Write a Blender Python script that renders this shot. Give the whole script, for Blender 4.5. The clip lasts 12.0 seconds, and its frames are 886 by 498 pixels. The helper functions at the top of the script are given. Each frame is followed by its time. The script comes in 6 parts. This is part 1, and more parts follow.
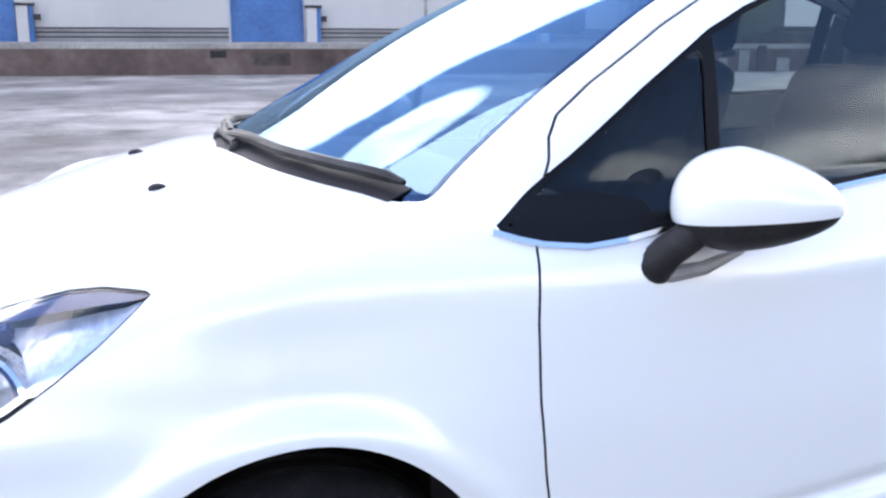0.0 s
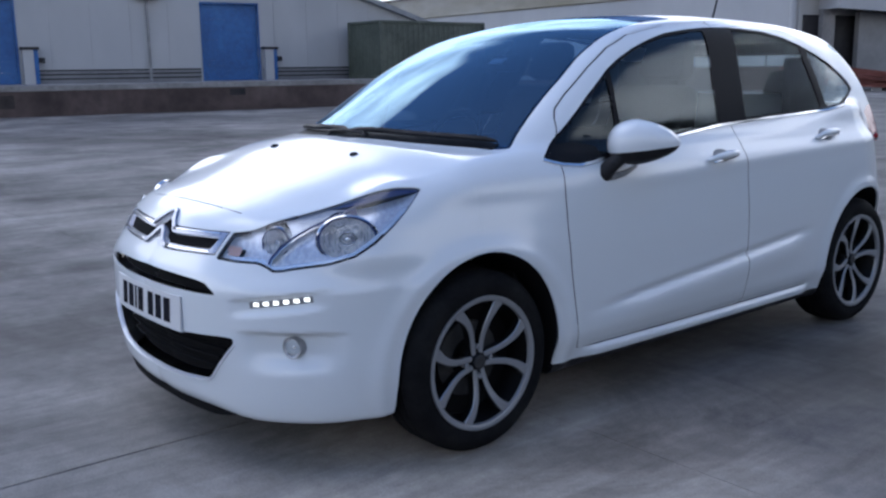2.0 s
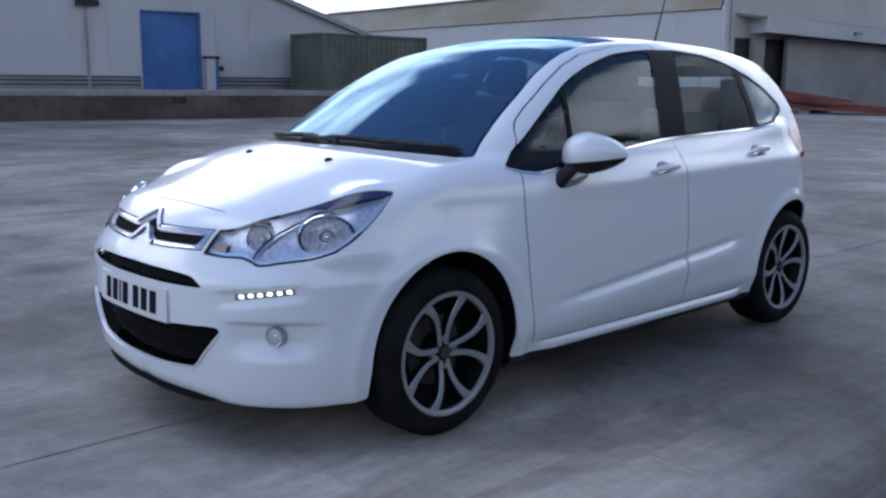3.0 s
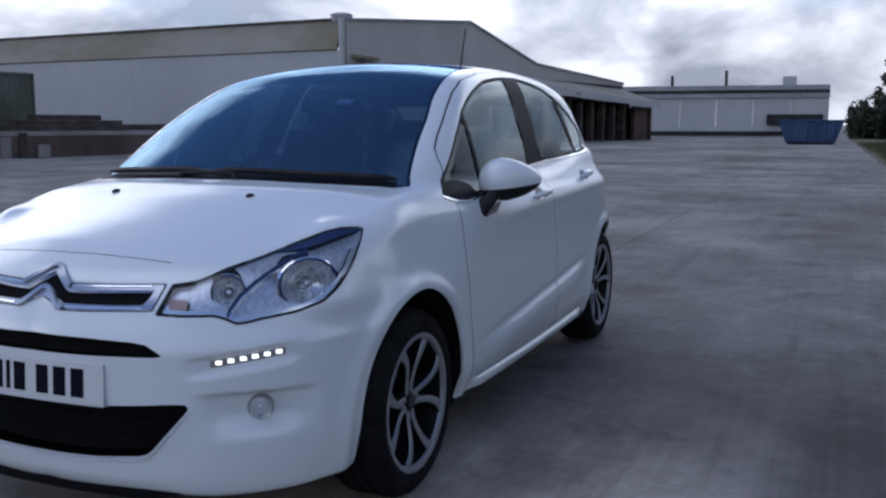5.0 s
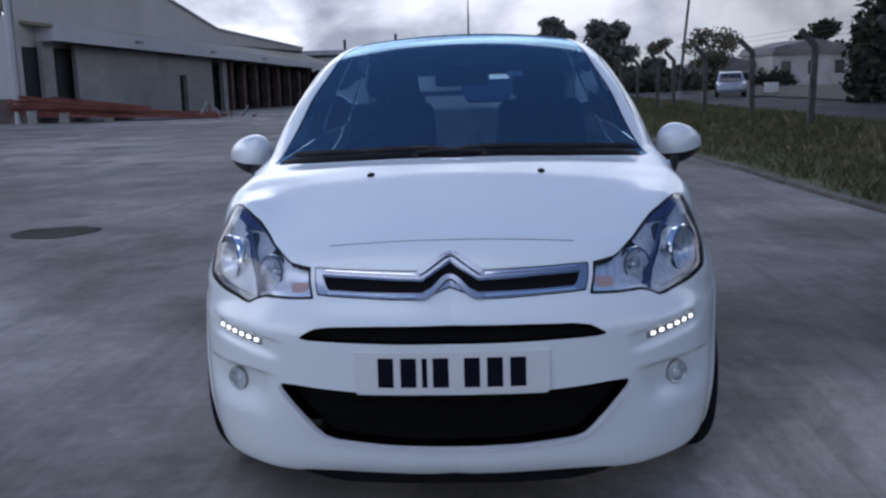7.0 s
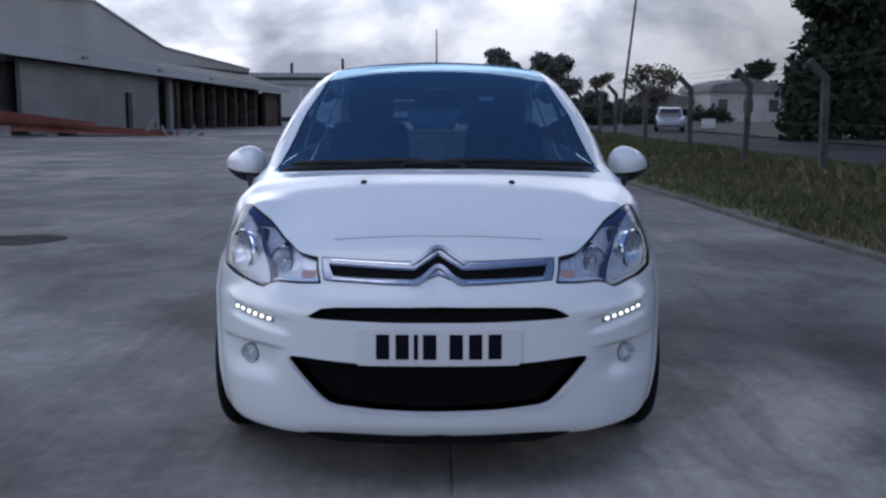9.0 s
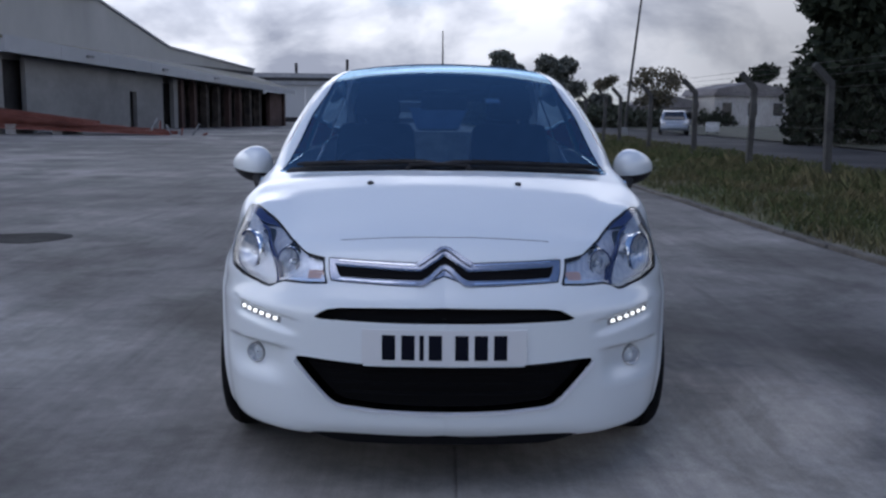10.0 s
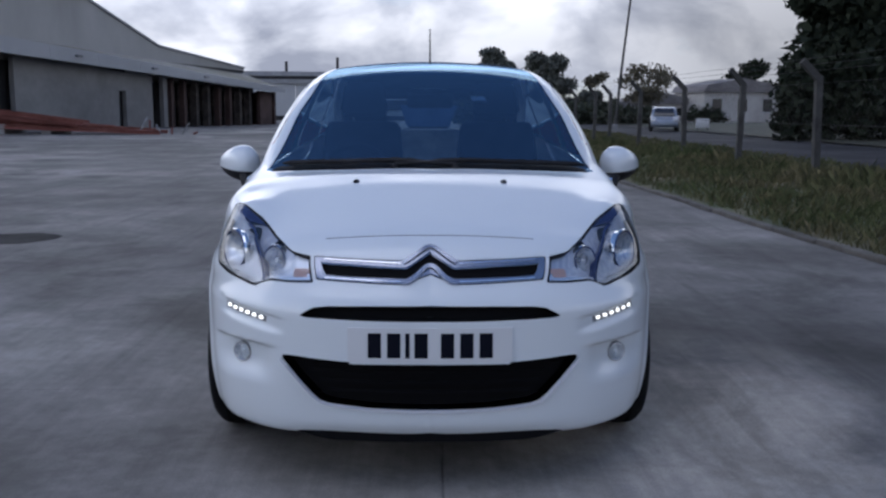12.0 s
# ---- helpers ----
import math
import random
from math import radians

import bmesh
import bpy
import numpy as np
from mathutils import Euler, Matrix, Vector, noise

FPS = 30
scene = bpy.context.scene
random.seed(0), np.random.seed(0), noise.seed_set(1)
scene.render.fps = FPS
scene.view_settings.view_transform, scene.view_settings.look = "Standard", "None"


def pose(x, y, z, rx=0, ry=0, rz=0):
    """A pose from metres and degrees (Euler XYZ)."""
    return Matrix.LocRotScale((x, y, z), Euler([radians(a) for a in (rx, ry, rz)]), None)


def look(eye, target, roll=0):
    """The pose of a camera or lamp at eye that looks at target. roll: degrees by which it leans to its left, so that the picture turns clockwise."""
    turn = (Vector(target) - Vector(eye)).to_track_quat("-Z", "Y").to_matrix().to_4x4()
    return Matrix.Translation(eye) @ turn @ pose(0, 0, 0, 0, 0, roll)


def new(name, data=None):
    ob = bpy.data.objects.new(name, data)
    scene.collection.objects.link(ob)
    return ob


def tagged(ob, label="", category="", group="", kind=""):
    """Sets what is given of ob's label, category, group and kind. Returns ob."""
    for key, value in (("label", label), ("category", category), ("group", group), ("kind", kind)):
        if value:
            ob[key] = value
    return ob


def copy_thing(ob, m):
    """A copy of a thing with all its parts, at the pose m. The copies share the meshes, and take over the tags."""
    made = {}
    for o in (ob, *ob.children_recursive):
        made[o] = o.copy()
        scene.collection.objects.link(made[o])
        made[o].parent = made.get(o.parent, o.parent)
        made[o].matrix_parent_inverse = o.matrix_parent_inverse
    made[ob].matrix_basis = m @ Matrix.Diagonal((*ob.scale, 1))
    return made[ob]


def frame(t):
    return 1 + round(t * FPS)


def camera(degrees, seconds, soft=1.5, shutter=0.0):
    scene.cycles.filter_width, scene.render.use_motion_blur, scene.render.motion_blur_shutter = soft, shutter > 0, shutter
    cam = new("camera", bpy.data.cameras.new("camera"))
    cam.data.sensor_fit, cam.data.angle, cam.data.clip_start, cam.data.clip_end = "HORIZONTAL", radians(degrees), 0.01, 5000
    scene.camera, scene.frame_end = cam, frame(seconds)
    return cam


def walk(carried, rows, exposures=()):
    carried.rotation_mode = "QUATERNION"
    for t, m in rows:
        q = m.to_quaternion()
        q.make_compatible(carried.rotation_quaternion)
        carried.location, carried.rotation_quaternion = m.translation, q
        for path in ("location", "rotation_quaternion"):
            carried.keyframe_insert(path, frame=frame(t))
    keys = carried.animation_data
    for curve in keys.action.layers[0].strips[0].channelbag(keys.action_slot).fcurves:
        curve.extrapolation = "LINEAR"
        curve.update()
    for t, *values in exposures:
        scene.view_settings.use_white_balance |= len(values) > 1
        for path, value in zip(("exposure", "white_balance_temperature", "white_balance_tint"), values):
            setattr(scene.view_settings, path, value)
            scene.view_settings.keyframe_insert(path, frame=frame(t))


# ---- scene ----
cam = camera(50.59, 12.0, soft=2.5, shutter=0.0)
# seconds, x, y, z, pitch, roll, yaw
PATH = [
    (0.0, 2.041, -0.261, 1.246, -12.86, -0.16, 68.44),
    (0.5, 2.393, -0.758, 1.275, -12.29, 0.34, 63.77),
    (1.0, 2.648, -1.294, 1.266, -13.35, 1.00, 58.32),
    (1.5, 2.913, -1.685, 1.255, -12.03, 0.61, 54.47),
    (2.0, 3.038, -1.979, 1.260, -10.80, 0.85, 50.58),
    (2.5, 3.129, -2.167, 1.291, -10.28, -0.01, 47.63),
    (2.7, 3.169, -2.203, 1.279, -10.10, -0.25, 47.25),
    (4.3, 2.848, -2.405, 1.233, -8.63, -2.40, 41.10),
    (4.5, 2.641, -2.497, 1.252, -7.65, -1.66, 35.04),
    (5.0, 2.063, -2.685, 1.203, -7.55, 0.01, 23.21),
    (5.5, 1.471, -2.844, 1.235, -7.11, 0.23, 18.52),
    (6.0, 0.895, -2.999, 1.258, -8.80, 2.48, 14.05),
    (6.5, 0.434, -3.035, 1.240, -9.91, 1.26, 10.53),
    (7.0, 0.120, -3.191, 1.261, -9.97, 1.80, 2.84),
    (7.5, 0.067, -3.498, 1.268, -9.25, 0.77, 1.23),
    (7.7, 0.028, -3.576, 1.265, -8.82, 0.92, 0.09),
    (9.3, -0.014, -3.668, 1.240, -8.40, -0.20, -0.38),
    (9.5, -0.016, -3.672, 1.242, -8.42, -0.26, -0.24),
    (10.0, -0.024, -3.670, 1.242, -8.32, -0.51, -0.27),
    (10.5, -0.020, -3.663, 1.240, -8.49, -0.37, -0.08),
    (11.0, -0.012, -3.670, 1.242, -8.43, -0.11, -0.29),
    (11.5, -0.005, -3.672, 1.242, -8.35, 0.00, -0.63),
    (12.0, -0.003, -3.677, 1.244, -8.46, -0.22, -0.82),
]
walk(cam, [(t, pose(x, y, z, 90 + p, r, w)) for t, x, y, z, p, r, w in PATH],
     exposures=[(0.0, 1.84, 6550, 16), (0.4, 1.20, 6300, 16), (0.8, 0.63, 6050, 16), (1.2, 0.32, 5840, 15), (2.0, 0.20, 5780, 14), (4.4, -0.06, 5760, 15), (5.2, -0.44, 5780, 15), (6.0, -0.42, 5720, 15), (6.7, -0.32, 5740, 15), (7.7, -0.37, 5780, 15), (12.0, -0.36, 5840, 15)])

# ---- light ----
SUN_ELEV, SUN_AZ = 66.0, 225.0  # degrees; the bearing is clockwise from +y
world = bpy.data.worlds.new("sky")
scene.world = world
world.use_nodes = True
wt = world.node_tree
wt.nodes.clear()
w_out = wt.nodes.new("ShaderNodeOutputWorld")
w_bg = wt.nodes.new("ShaderNodeBackground")
w_sky = wt.nodes.new("ShaderNodeTexSky")
w_sky.sky_type = "NISHITA"
w_sky.sun_disc = False
w_sky.sun_elevation = radians(SUN_ELEV)
w_sky.sun_rotation = radians(SUN_AZ)
w_sky.air_density, w_sky.dust_density, w_sky.ozone_density = 1.0, 0.3, 3.0
w_co = wt.nodes.new("ShaderNodeTexCoord")
w_sep = wt.nodes.new("ShaderNodeSeparateXYZ")
wt.links.new(w_co.outputs["Generated"], w_sep.inputs[0])
# clouds lie on a flat sheet: direction divided by its height
w_h = wt.nodes.new("ShaderNodeMath")
w_h.operation = "ADD"
w_h.inputs[1].default_value = 0.62
wt.links.new(w_sep.outputs["Z"], w_h.inputs[0])
w_div = wt.nodes.new("ShaderNodeVectorMath")
w_div.operation = "DIVIDE"
wt.links.new(w_co.outputs["Generated"], w_div.inputs[0])
w_cmb = wt.nodes.new("ShaderNodeCombineXYZ")
for k in range(3):
    wt.links.new(w_h.outputs[0], w_cmb.inputs[k])
wt.links.new(w_cmb.outputs[0], w_div.inputs[1])


def w_noise(scale, detail, rough, off):
    m = wt.nodes.new("ShaderNodeMapping")
    m.inputs["Location"].default_value = off
    n = wt.nodes.new("ShaderNodeTexNoise")
    n.inputs["Scale"].default_value = scale
    n.inputs["Detail"].default_value = detail
    n.inputs["Roughness"].default_value = rough
    n.inputs["Distortion"].default_value = 0.25
    wt.links.new(w_div.outputs[0], m.inputs[0])
    wt.links.new(m.outputs[0], n.inputs["Vector"])
    return n.outputs["Fac"]


def w_ramp(src, *stops):
    r = wt.nodes.new("ShaderNodeValToRGB")
    while len(r.color_ramp.elements) < len(stops):
        r.color_ramp.elements.new(0.5)
    for e, (p, c) in zip(r.color_ramp.elements, stops):
        e.position = p
        e.color = (*c, 1) if len(c) == 3 else c
    wt.links.new(src, r.inputs[0])
    return r.outputs[0]


# cloud thins out towards the zenith
w_low = wt.nodes.new("ShaderNodeMath")
w_low.operation = "MULTIPLY_ADD"
w_low.inputs[1].default_value = -3.4
w_sq = wt.nodes.new("ShaderNodeMath")
w_sq.operation = "MULTIPLY"
wt.links.new(w_sep.outputs["Z"], w_sq.inputs[0])
wt.links.new(w_sep.outputs["Z"], w_sq.inputs[1])
w_qd = wt.nodes.new("ShaderNodeMath")
w_qd.operation = "MULTIPLY"
wt.links.new(w_sq.outputs[0], w_qd.inputs[0])
wt.links.new(w_sq.outputs[0], w_qd.inputs[1])
wt.links.new(w_qd.outputs[0], w_low.inputs[0])
wt.links.new(w_noise(1.5, 7, 0.55, (3.1, 1.7, 0.4)), w_low.inputs[2])
# banks of cloud stand before the sun
w_sum = w_low
for way, near, far, more in (((-0.937, 0.165, 0.309), 0.925, 0.985, 0.6), ((-0.669, -0.130, 0.731), 0.984, 0.998, 0.9)):
    w_dot = wt.nodes.new("ShaderNodeVectorMath")
    w_dot.operation = "DOT_PRODUCT"
    wt.links.new(w_co.outputs["Generated"], w_dot.inputs[0])
    w_dot.inputs[1].default_value = way
    w_bank = wt.nodes.new("ShaderNodeMapRange")
    for k, q in enumerate((near, far, 0.0, more)):
        w_bank.inputs[k + 1].default_value = q
    wt.links.new(w_dot.outputs["Value"], w_bank.inputs[0])
    w_add = wt.nodes.new("ShaderNodeMath")
    w_add.operation = "ADD"
    wt.links.new(w_sum.outputs[0], w_add.inputs[0])
    wt.links.new(w_bank.outputs[0], w_add.inputs[1])
    w_sum = w_add
cover = w_ramp(w_sum.outputs[0], (0.33, (0, 0, 0)), (0.46, (1, 1, 1)))
shade = w_ramp(w_noise(4.2, 8, 0.52, (7.3, 2.2, 5.0)), (0.36, (3.9, 4.1, 4.6)), (0.46, (6.6, 6.75, 7.0)), (0.57, (10.8, 10.75, 10.5)))
# cloud bases are greyer low down
w_lift = wt.nodes.new("ShaderNodeMapRange")
for k, q in enumerate((0.07, 0.32, 0.82, 1.95)):
    w_lift.inputs[k + 1].default_value = q
wt.links.new(w_sep.outputs["Z"], w_lift.inputs[0])
w_sc = wt.nodes.new("ShaderNodeVectorMath")
w_sc.operation = "SCALE"
wt.links.new(shade, w_sc.inputs[0])
wt.links.new(w_lift.outputs[0], w_sc.inputs["Scale"])
# clouds are greyer on the side away from the sun
w_away = wt.nodes.new("ShaderNodeMapRange")
for k, q in enumerate((-0.25, 0.50, 1.04, 0.72)):
    w_away.inputs[k + 1].default_value = q
wt.links.new(w_sep.outputs["X"], w_away.inputs[0])
w_sc2 = wt.nodes.new("ShaderNodeVectorMath")
w_sc2.operation = "SCALE"
wt.links.new(w_sc.outputs[0], w_sc2.inputs[0])
wt.links.new(w_away.outputs[0], w_sc2.inputs["Scale"])
# a grey bank lies low over the road
w_dot = wt.nodes.new("ShaderNodeVectorMath")
w_dot.operation = "DOT_PRODUCT"
wt.links.new(w_co.outputs["Generated"], w_dot.inputs[0])
w_dot.inputs[1].default_value = (0.42, 0.905, 0.07)
w_road = wt.nodes.new("ShaderNodeMapRange")
for k, q in enumerate((0.962, 0.992, 1.0, 0.60)):
    w_road.inputs[k + 1].default_value = q
wt.links.new(w_dot.outputs["Value"], w_road.inputs[0])
w_sc4 = wt.nodes.new("ShaderNodeVectorMath")
w_sc4.operation = "SCALE"
wt.links.new(w_sc2.outputs[0], w_sc4.inputs[0])
wt.links.new(w_road.outputs[0], w_sc4.inputs["Scale"])
w_back = wt.nodes.new("ShaderNodeMapRange")
for k, q in enumerate((-0.75, -0.05, 0.88, 1.0)):
    w_back.inputs[k + 1].default_value = q
wt.links.new(w_sep.outputs["Y"], w_back.inputs[0])
w_sc3 = wt.nodes.new("ShaderNodeVectorMath")
w_sc3.operation = "SCALE"
wt.links.new(w_sc4.outputs[0], w_sc3.inputs[0])
wt.links.new(w_back.outputs[0], w_sc3.inputs["Scale"])
shade = w_sc3.outputs[0]
w_mix = wt.nodes.new("ShaderNodeMix")
w_mix.data_type = "RGBA"
wt.links.new(cover, w_mix.inputs[0])
wt.links.new(w_sky.outputs[0], w_mix.inputs[6])
wt.links.new(shade, w_mix.inputs[7])
wt.links.new(w_mix.outputs[2], w_bg.inputs["Color"])
w_bg.inputs["Strength"].default_value = 0.15
wt.links.new(w_bg.outputs[0], w_out.inputs["Surface"])

sun_data = bpy.data.lights.new("sun", "SUN")
sun_data.energy = 0.65
sun_data.angle = radians(45)
sun_data.color = (1.0, 0.97, 0.93)
sun = new("sun", sun_data)
a_az, a_el = radians(SUN_AZ), radians(SUN_ELEV)
sun_way = Vector((math.sin(a_az) * math.cos(a_el), math.cos(a_az) * math.cos(a_el), math.sin(a_el)))
sun.matrix_world = look(sun_way * 60, (0, 0, 0))

# ---- materials ----
def material(name, colour, rough=0.5, metal=0.0, coat=0.0, emit=None, power=0.0):
    m = bpy.data.materials.new(name)
    m.use_nodes = True
    b = m.node_tree.nodes["Principled BSDF"]
    b.inputs["Base Color"].default_value = (*colour, 1)
    b.inputs["Roughness"].default_value = rough
    b.inputs["Metallic"].default_value = metal
    b.inputs["Coat Weight"].default_value = coat
    b.inputs["Coat Roughness"].default_value = 0.03
    if emit:
        b.inputs["Emission Color"].default_value = (*emit, 1)
        b.inputs["Emission Strength"].default_value = power
    return m


def nd(m, kind, **inputs):
    n = m.node_tree.nodes.new(kind)
    for k, v in inputs.items():
        n.inputs[k.replace("_", " ")].default_value = v
    return n


def coords(m, scale=(1, 1, 1), obj=True):
    c = nd(m, "ShaderNodeTexCoord")
    p = nd(m, "ShaderNodeMapping")
    p.inputs["Scale"].default_value = scale
    m.node_tree.links.new(c.outputs["Object" if obj else "Generated"], p.inputs[0])
    return p.outputs[0]


def noise_tex(m, vec, scale, detail=4, rough=0.55, distort=0.0):
    n = nd(m, "ShaderNodeTexNoise", Scale=scale, Detail=detail, Roughness=rough, Distortion=distort)
    m.node_tree.links.new(vec, n.inputs["Vector"])
    return n.outputs["Fac"]


def ramp_node(m, src, *stops):
    r = nd(m, "ShaderNodeValToRGB")
    while len(r.color_ramp.elements) < len(stops):
        r.color_ramp.elements.new(0.5)
    for e, (p, c) in zip(r.color_ramp.elements, stops):
        e.position = p
        e.color = (*c, 1) if isinstance(c, tuple) else (c, c, c, 1)
    m.node_tree.links.new(src, r.inputs[0])
    return r.outputs[0]


def mix_node(m, fac, a, b, how="MIX"):
    x = nd(m, "ShaderNodeMix")
    x.data_type, x.blend_type = "RGBA", how
    for sock, v in ((x.inputs[0], fac), (x.inputs[6], a), (x.inputs[7], b)):
        if isinstance(v, (int, float)):
            sock.default_value = v
        elif isinstance(v, tuple):
            sock.default_value = (*v, 1)
        else:
            m.node_tree.links.new(v, sock)
    return x.outputs[2]


def bsdf(m):
    return m.node_tree.nodes["Principled BSDF"]


def drive(m, name, src):
    m.node_tree.links.new(src, bsdf(m).inputs[name])


def bump(m, src, strength=0.3, dist=0.01):
    b = nd(m, "ShaderNodeBump", Strength=strength, Distance=dist)
    m.node_tree.links.new(src, b.inputs["Height"])
    drive(m, "Normal", b.outputs[0])


def worn(name, dark, mid, light, scale=1.0, fine=18.0, rough=0.8, relief=0.2, dist=0.01, stretch=(1, 1, 1), metal=0.0, grain=0.28):
    """A surface with broad stains and fine grain between three of its own colours."""
    m = material(name, mid, rough, metal)
    v = coords(m, stretch)
    a = noise_tex(m, v, scale, 6, 0.6, 0.4)
    b = noise_tex(m, v, fine, 5, 0.6)
    c1 = ramp_node(m, a, (0.3, dark), (0.5, mid), (0.72, light))
    c2 = ramp_node(m, b, (0.25, 1 - grain), (0.75, 1 + grain * 0.65))
    drive(m, "Base Color", mix_node(m, 1.0, c1, c2, "MULTIPLY"))
    drive(m, "Roughness", ramp_node(m, a, (0.3, min(1, rough + 0.08)), (0.7, rough - 0.1)))
    if relief:
        bump(m, b, relief, dist)
    return m


def glass(name, tint, rough=0.0, ior=1.5, gloss=(1, 1, 1)):
    """Thin tinted glass: light passes tinted, the surface mirrors by Fresnel."""
    m = bpy.data.materials.new(name)
    m.use_nodes = True
    t = m.node_tree
    t.nodes.clear()
    o = t.nodes.new("ShaderNodeOutputMaterial")
    tr = t.nodes.new("ShaderNodeBsdfTransparent")
    tr.inputs[0].default_value = (*tint, 1)
    gl = t.nodes.new("ShaderNodeBsdfGlossy")
    gl.inputs["Roughness"].default_value = rough
    gl.inputs["Color"].default_value = (*gloss, 1)
    fr = t.nodes.new("ShaderNodeFresnel")
    fr.inputs["IOR"].default_value = ior
    mx = t.nodes.new("ShaderNodeMixShader")
    t.links.new(fr.outputs[0], mx.inputs[0])
    t.links.new(tr.outputs[0], mx.inputs[1])
    t.links.new(gl.outputs[0], mx.inputs[2])
    t.links.new(mx.outputs[0], o.inputs[0])
    return m


M_PAINT = material("white_paint", (0.665, 0.705, 0.73), 0.34, 0.0, 0.9)
bsdf(M_PAINT).inputs["Coat Roughness"].default_value = 0.10
M_SEAM = material("seam_black", (0.012, 0.012, 0.014), 0.7)
M_TRIM = worn("black_plastic", (0.012, 0.012, 0.013), (0.018, 0.018, 0.02), (0.03, 0.03, 0.032), 9, 220, 0.5, 0.15, 0.001)
M_GLOSS = material("gloss_black", (0.008, 0.008, 0.01), 0.08, 0.0, 0.5)
M_RUBBER = worn("tyre_rubber", (0.007, 0.007, 0.008), (0.011, 0.011, 0.012), (0.020, 0.020, 0.019), 6, 90, 0.8, 0.2, 0.002)
M_CHROME = material("chrome", (0.82, 0.83, 0.85), 0.09, 1.0)
M_SATIN = material("satin_chrome", (0.33, 0.35, 0.41), 0.22, 0.92)
M_ALLOY = material("machined_alloy", (0.32, 0.33, 0.345), 0.42, 0.6)
M_VOID = material("matt_black", (0.004, 0.004, 0.005), 0.9)
M_ALLOY_DARK = material("dark_alloy", (0.008, 0.008, 0.009), 0.5, 0.3)
M_DISC = worn("brake_steel", (0.018, 0.018, 0.019), (0.03, 0.03, 0.031), (0.05, 0.047, 0.044), 8, 60, 0.6, 0.1, 0.002)
M_GLASS = glass("tinted_glass", (0.46, 0.53, 0.54), 0.06, 1.5, (0.85, 0.95, 1.0))
M_CLEAR = glass("clear_glass", (0.80, 0.86, 0.86), 0.0, 1.16, (0.85, 0.95, 1.0))
M_DUSK = glass("dark_glass", (0.20, 0.23, 0.25), 0.0, 1.38, (0.85, 0.95, 1.0))
# gloss tints put deeper sky blue into reflections, and a dimmer one on the roof
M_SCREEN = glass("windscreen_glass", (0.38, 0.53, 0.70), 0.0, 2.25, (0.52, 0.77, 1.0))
M_FRIT = glass("printed_glass", (0.003, 0.004, 0.006), 0.02, 1.75, (0.38, 0.58, 0.88))
M_ROOFTOP = glass("dark_roof_glass", (0.003, 0.004, 0.006), 0.05, 1.5, (0.05, 0.09, 0.19))
M_LENS = glass("lamp_lens", (0.93, 0.95, 0.97), 0.0, 1.45)
M_REFLECT = material("lamp_reflector", (0.80, 0.82, 0.86), 0.18, 0.7)
M_LED = material("led_white", (1, 1, 1), 0.3, emit=(1.0, 0.98, 0.86), power=2.2)
M_AMBER = material("pink_plastic", (0.52, 0.36, 0.33), 0.25)
# the blue of mirrored sky is put into this dark plastic
M_BROW = material("sky_tinted_brow", (0.026, 0.040, 0.125), 0.20)
M_PILLAR = material("pillar_black", (0.006, 0.007, 0.010), 0.5)
M_RED = material("red_lens", (0.45, 0.02, 0.02), 0.12, coat=1.0)
M_SEAT = worn("dark_cloth", (0.012, 0.013, 0.018), (0.022, 0.023, 0.03), (0.04, 0.04, 0.05), 5, 140, 0.9, 0)
M_DASH = worn("dash_plastic", (0.012, 0.012, 0.015), (0.02, 0.02, 0.024), (0.03, 0.03, 0.034), 7, 200, 0.6, 0.2, 0.001)
M_PLATE = material("plate_white", (0.60, 0.61, 0.62), 0.4)
M_STICKER = material("white_paper", (0.80, 0.82, 0.84), 0.7)
M_EDGE = material("bright_trim", (0.74, 0.76, 0.80), 0.3, 0.3)
M_PALE = worn("pale_cloth", (0.26, 0.27, 0.28), (0.34, 0.35, 0.36), (0.42, 0.43, 0.44), 5, 140, 0.9, 0)
M_WIRE = material("dull_wire", (0.045, 0.043, 0.042), 0.8)
M_INK = material("plate_black", (0.005, 0.006, 0.012), 0.6)
for _m in (M_TRIM, M_VOID, M_SEAM, M_SEAT, M_DASH, M_ALLOY_DARK):
    bsdf(_m).inputs["Specular IOR Level"].default_value = 0.16
for _m in (M_PILLAR, M_RUBBER, M_INK):
    bsdf(_m).inputs["Specular IOR Level"].default_value = 0.06
M_CONC = worn("dock_concrete", (0.17, 0.165, 0.16), (0.25, 0.245, 0.24), (0.34, 0.33, 0.32), 0.5, 9, 0.9, 0.3, 0.01)
M_BRICKY = worn("dock_wall_brick", (0.045, 0.034, 0.032), (0.082, 0.060, 0.055), (0.14, 0.11, 0.10), 0.35, 3, 0.9, 0.4, 0.02)
M_CLAD = worn("pale_cladding", (0.335, 0.345, 0.355), (0.375, 0.385, 0.395), (0.42, 0.428, 0.435), 0.10, 0.9, 0.6, 0.03, 0.01, (1, 1, 0.5), grain=0.06)
M_ROOF = worn("mossy_cladding", (0.185, 0.165, 0.11), (0.235, 0.22, 0.175), (0.28, 0.272, 0.245), 0.10, 0.8, 0.9, 0.05, 0.02, (1, 1, 2.5), grain=0.12)
M_GABLE = worn("beige_cladding", (0.315, 0.312, 0.295), (0.37, 0.367, 0.35), (0.425, 0.42, 0.405), 0.12, 0.9, 0.7, 0.03, 0.01, (1, 1, 0.6), grain=0.07)
M_SKIP = worn("faded_blue_paint", (0.012, 0.035, 0.085), (0.018, 0.055, 0.14), (0.04, 0.085, 0.18), 0.9, 5, 0.6, 0.1, 0.01)
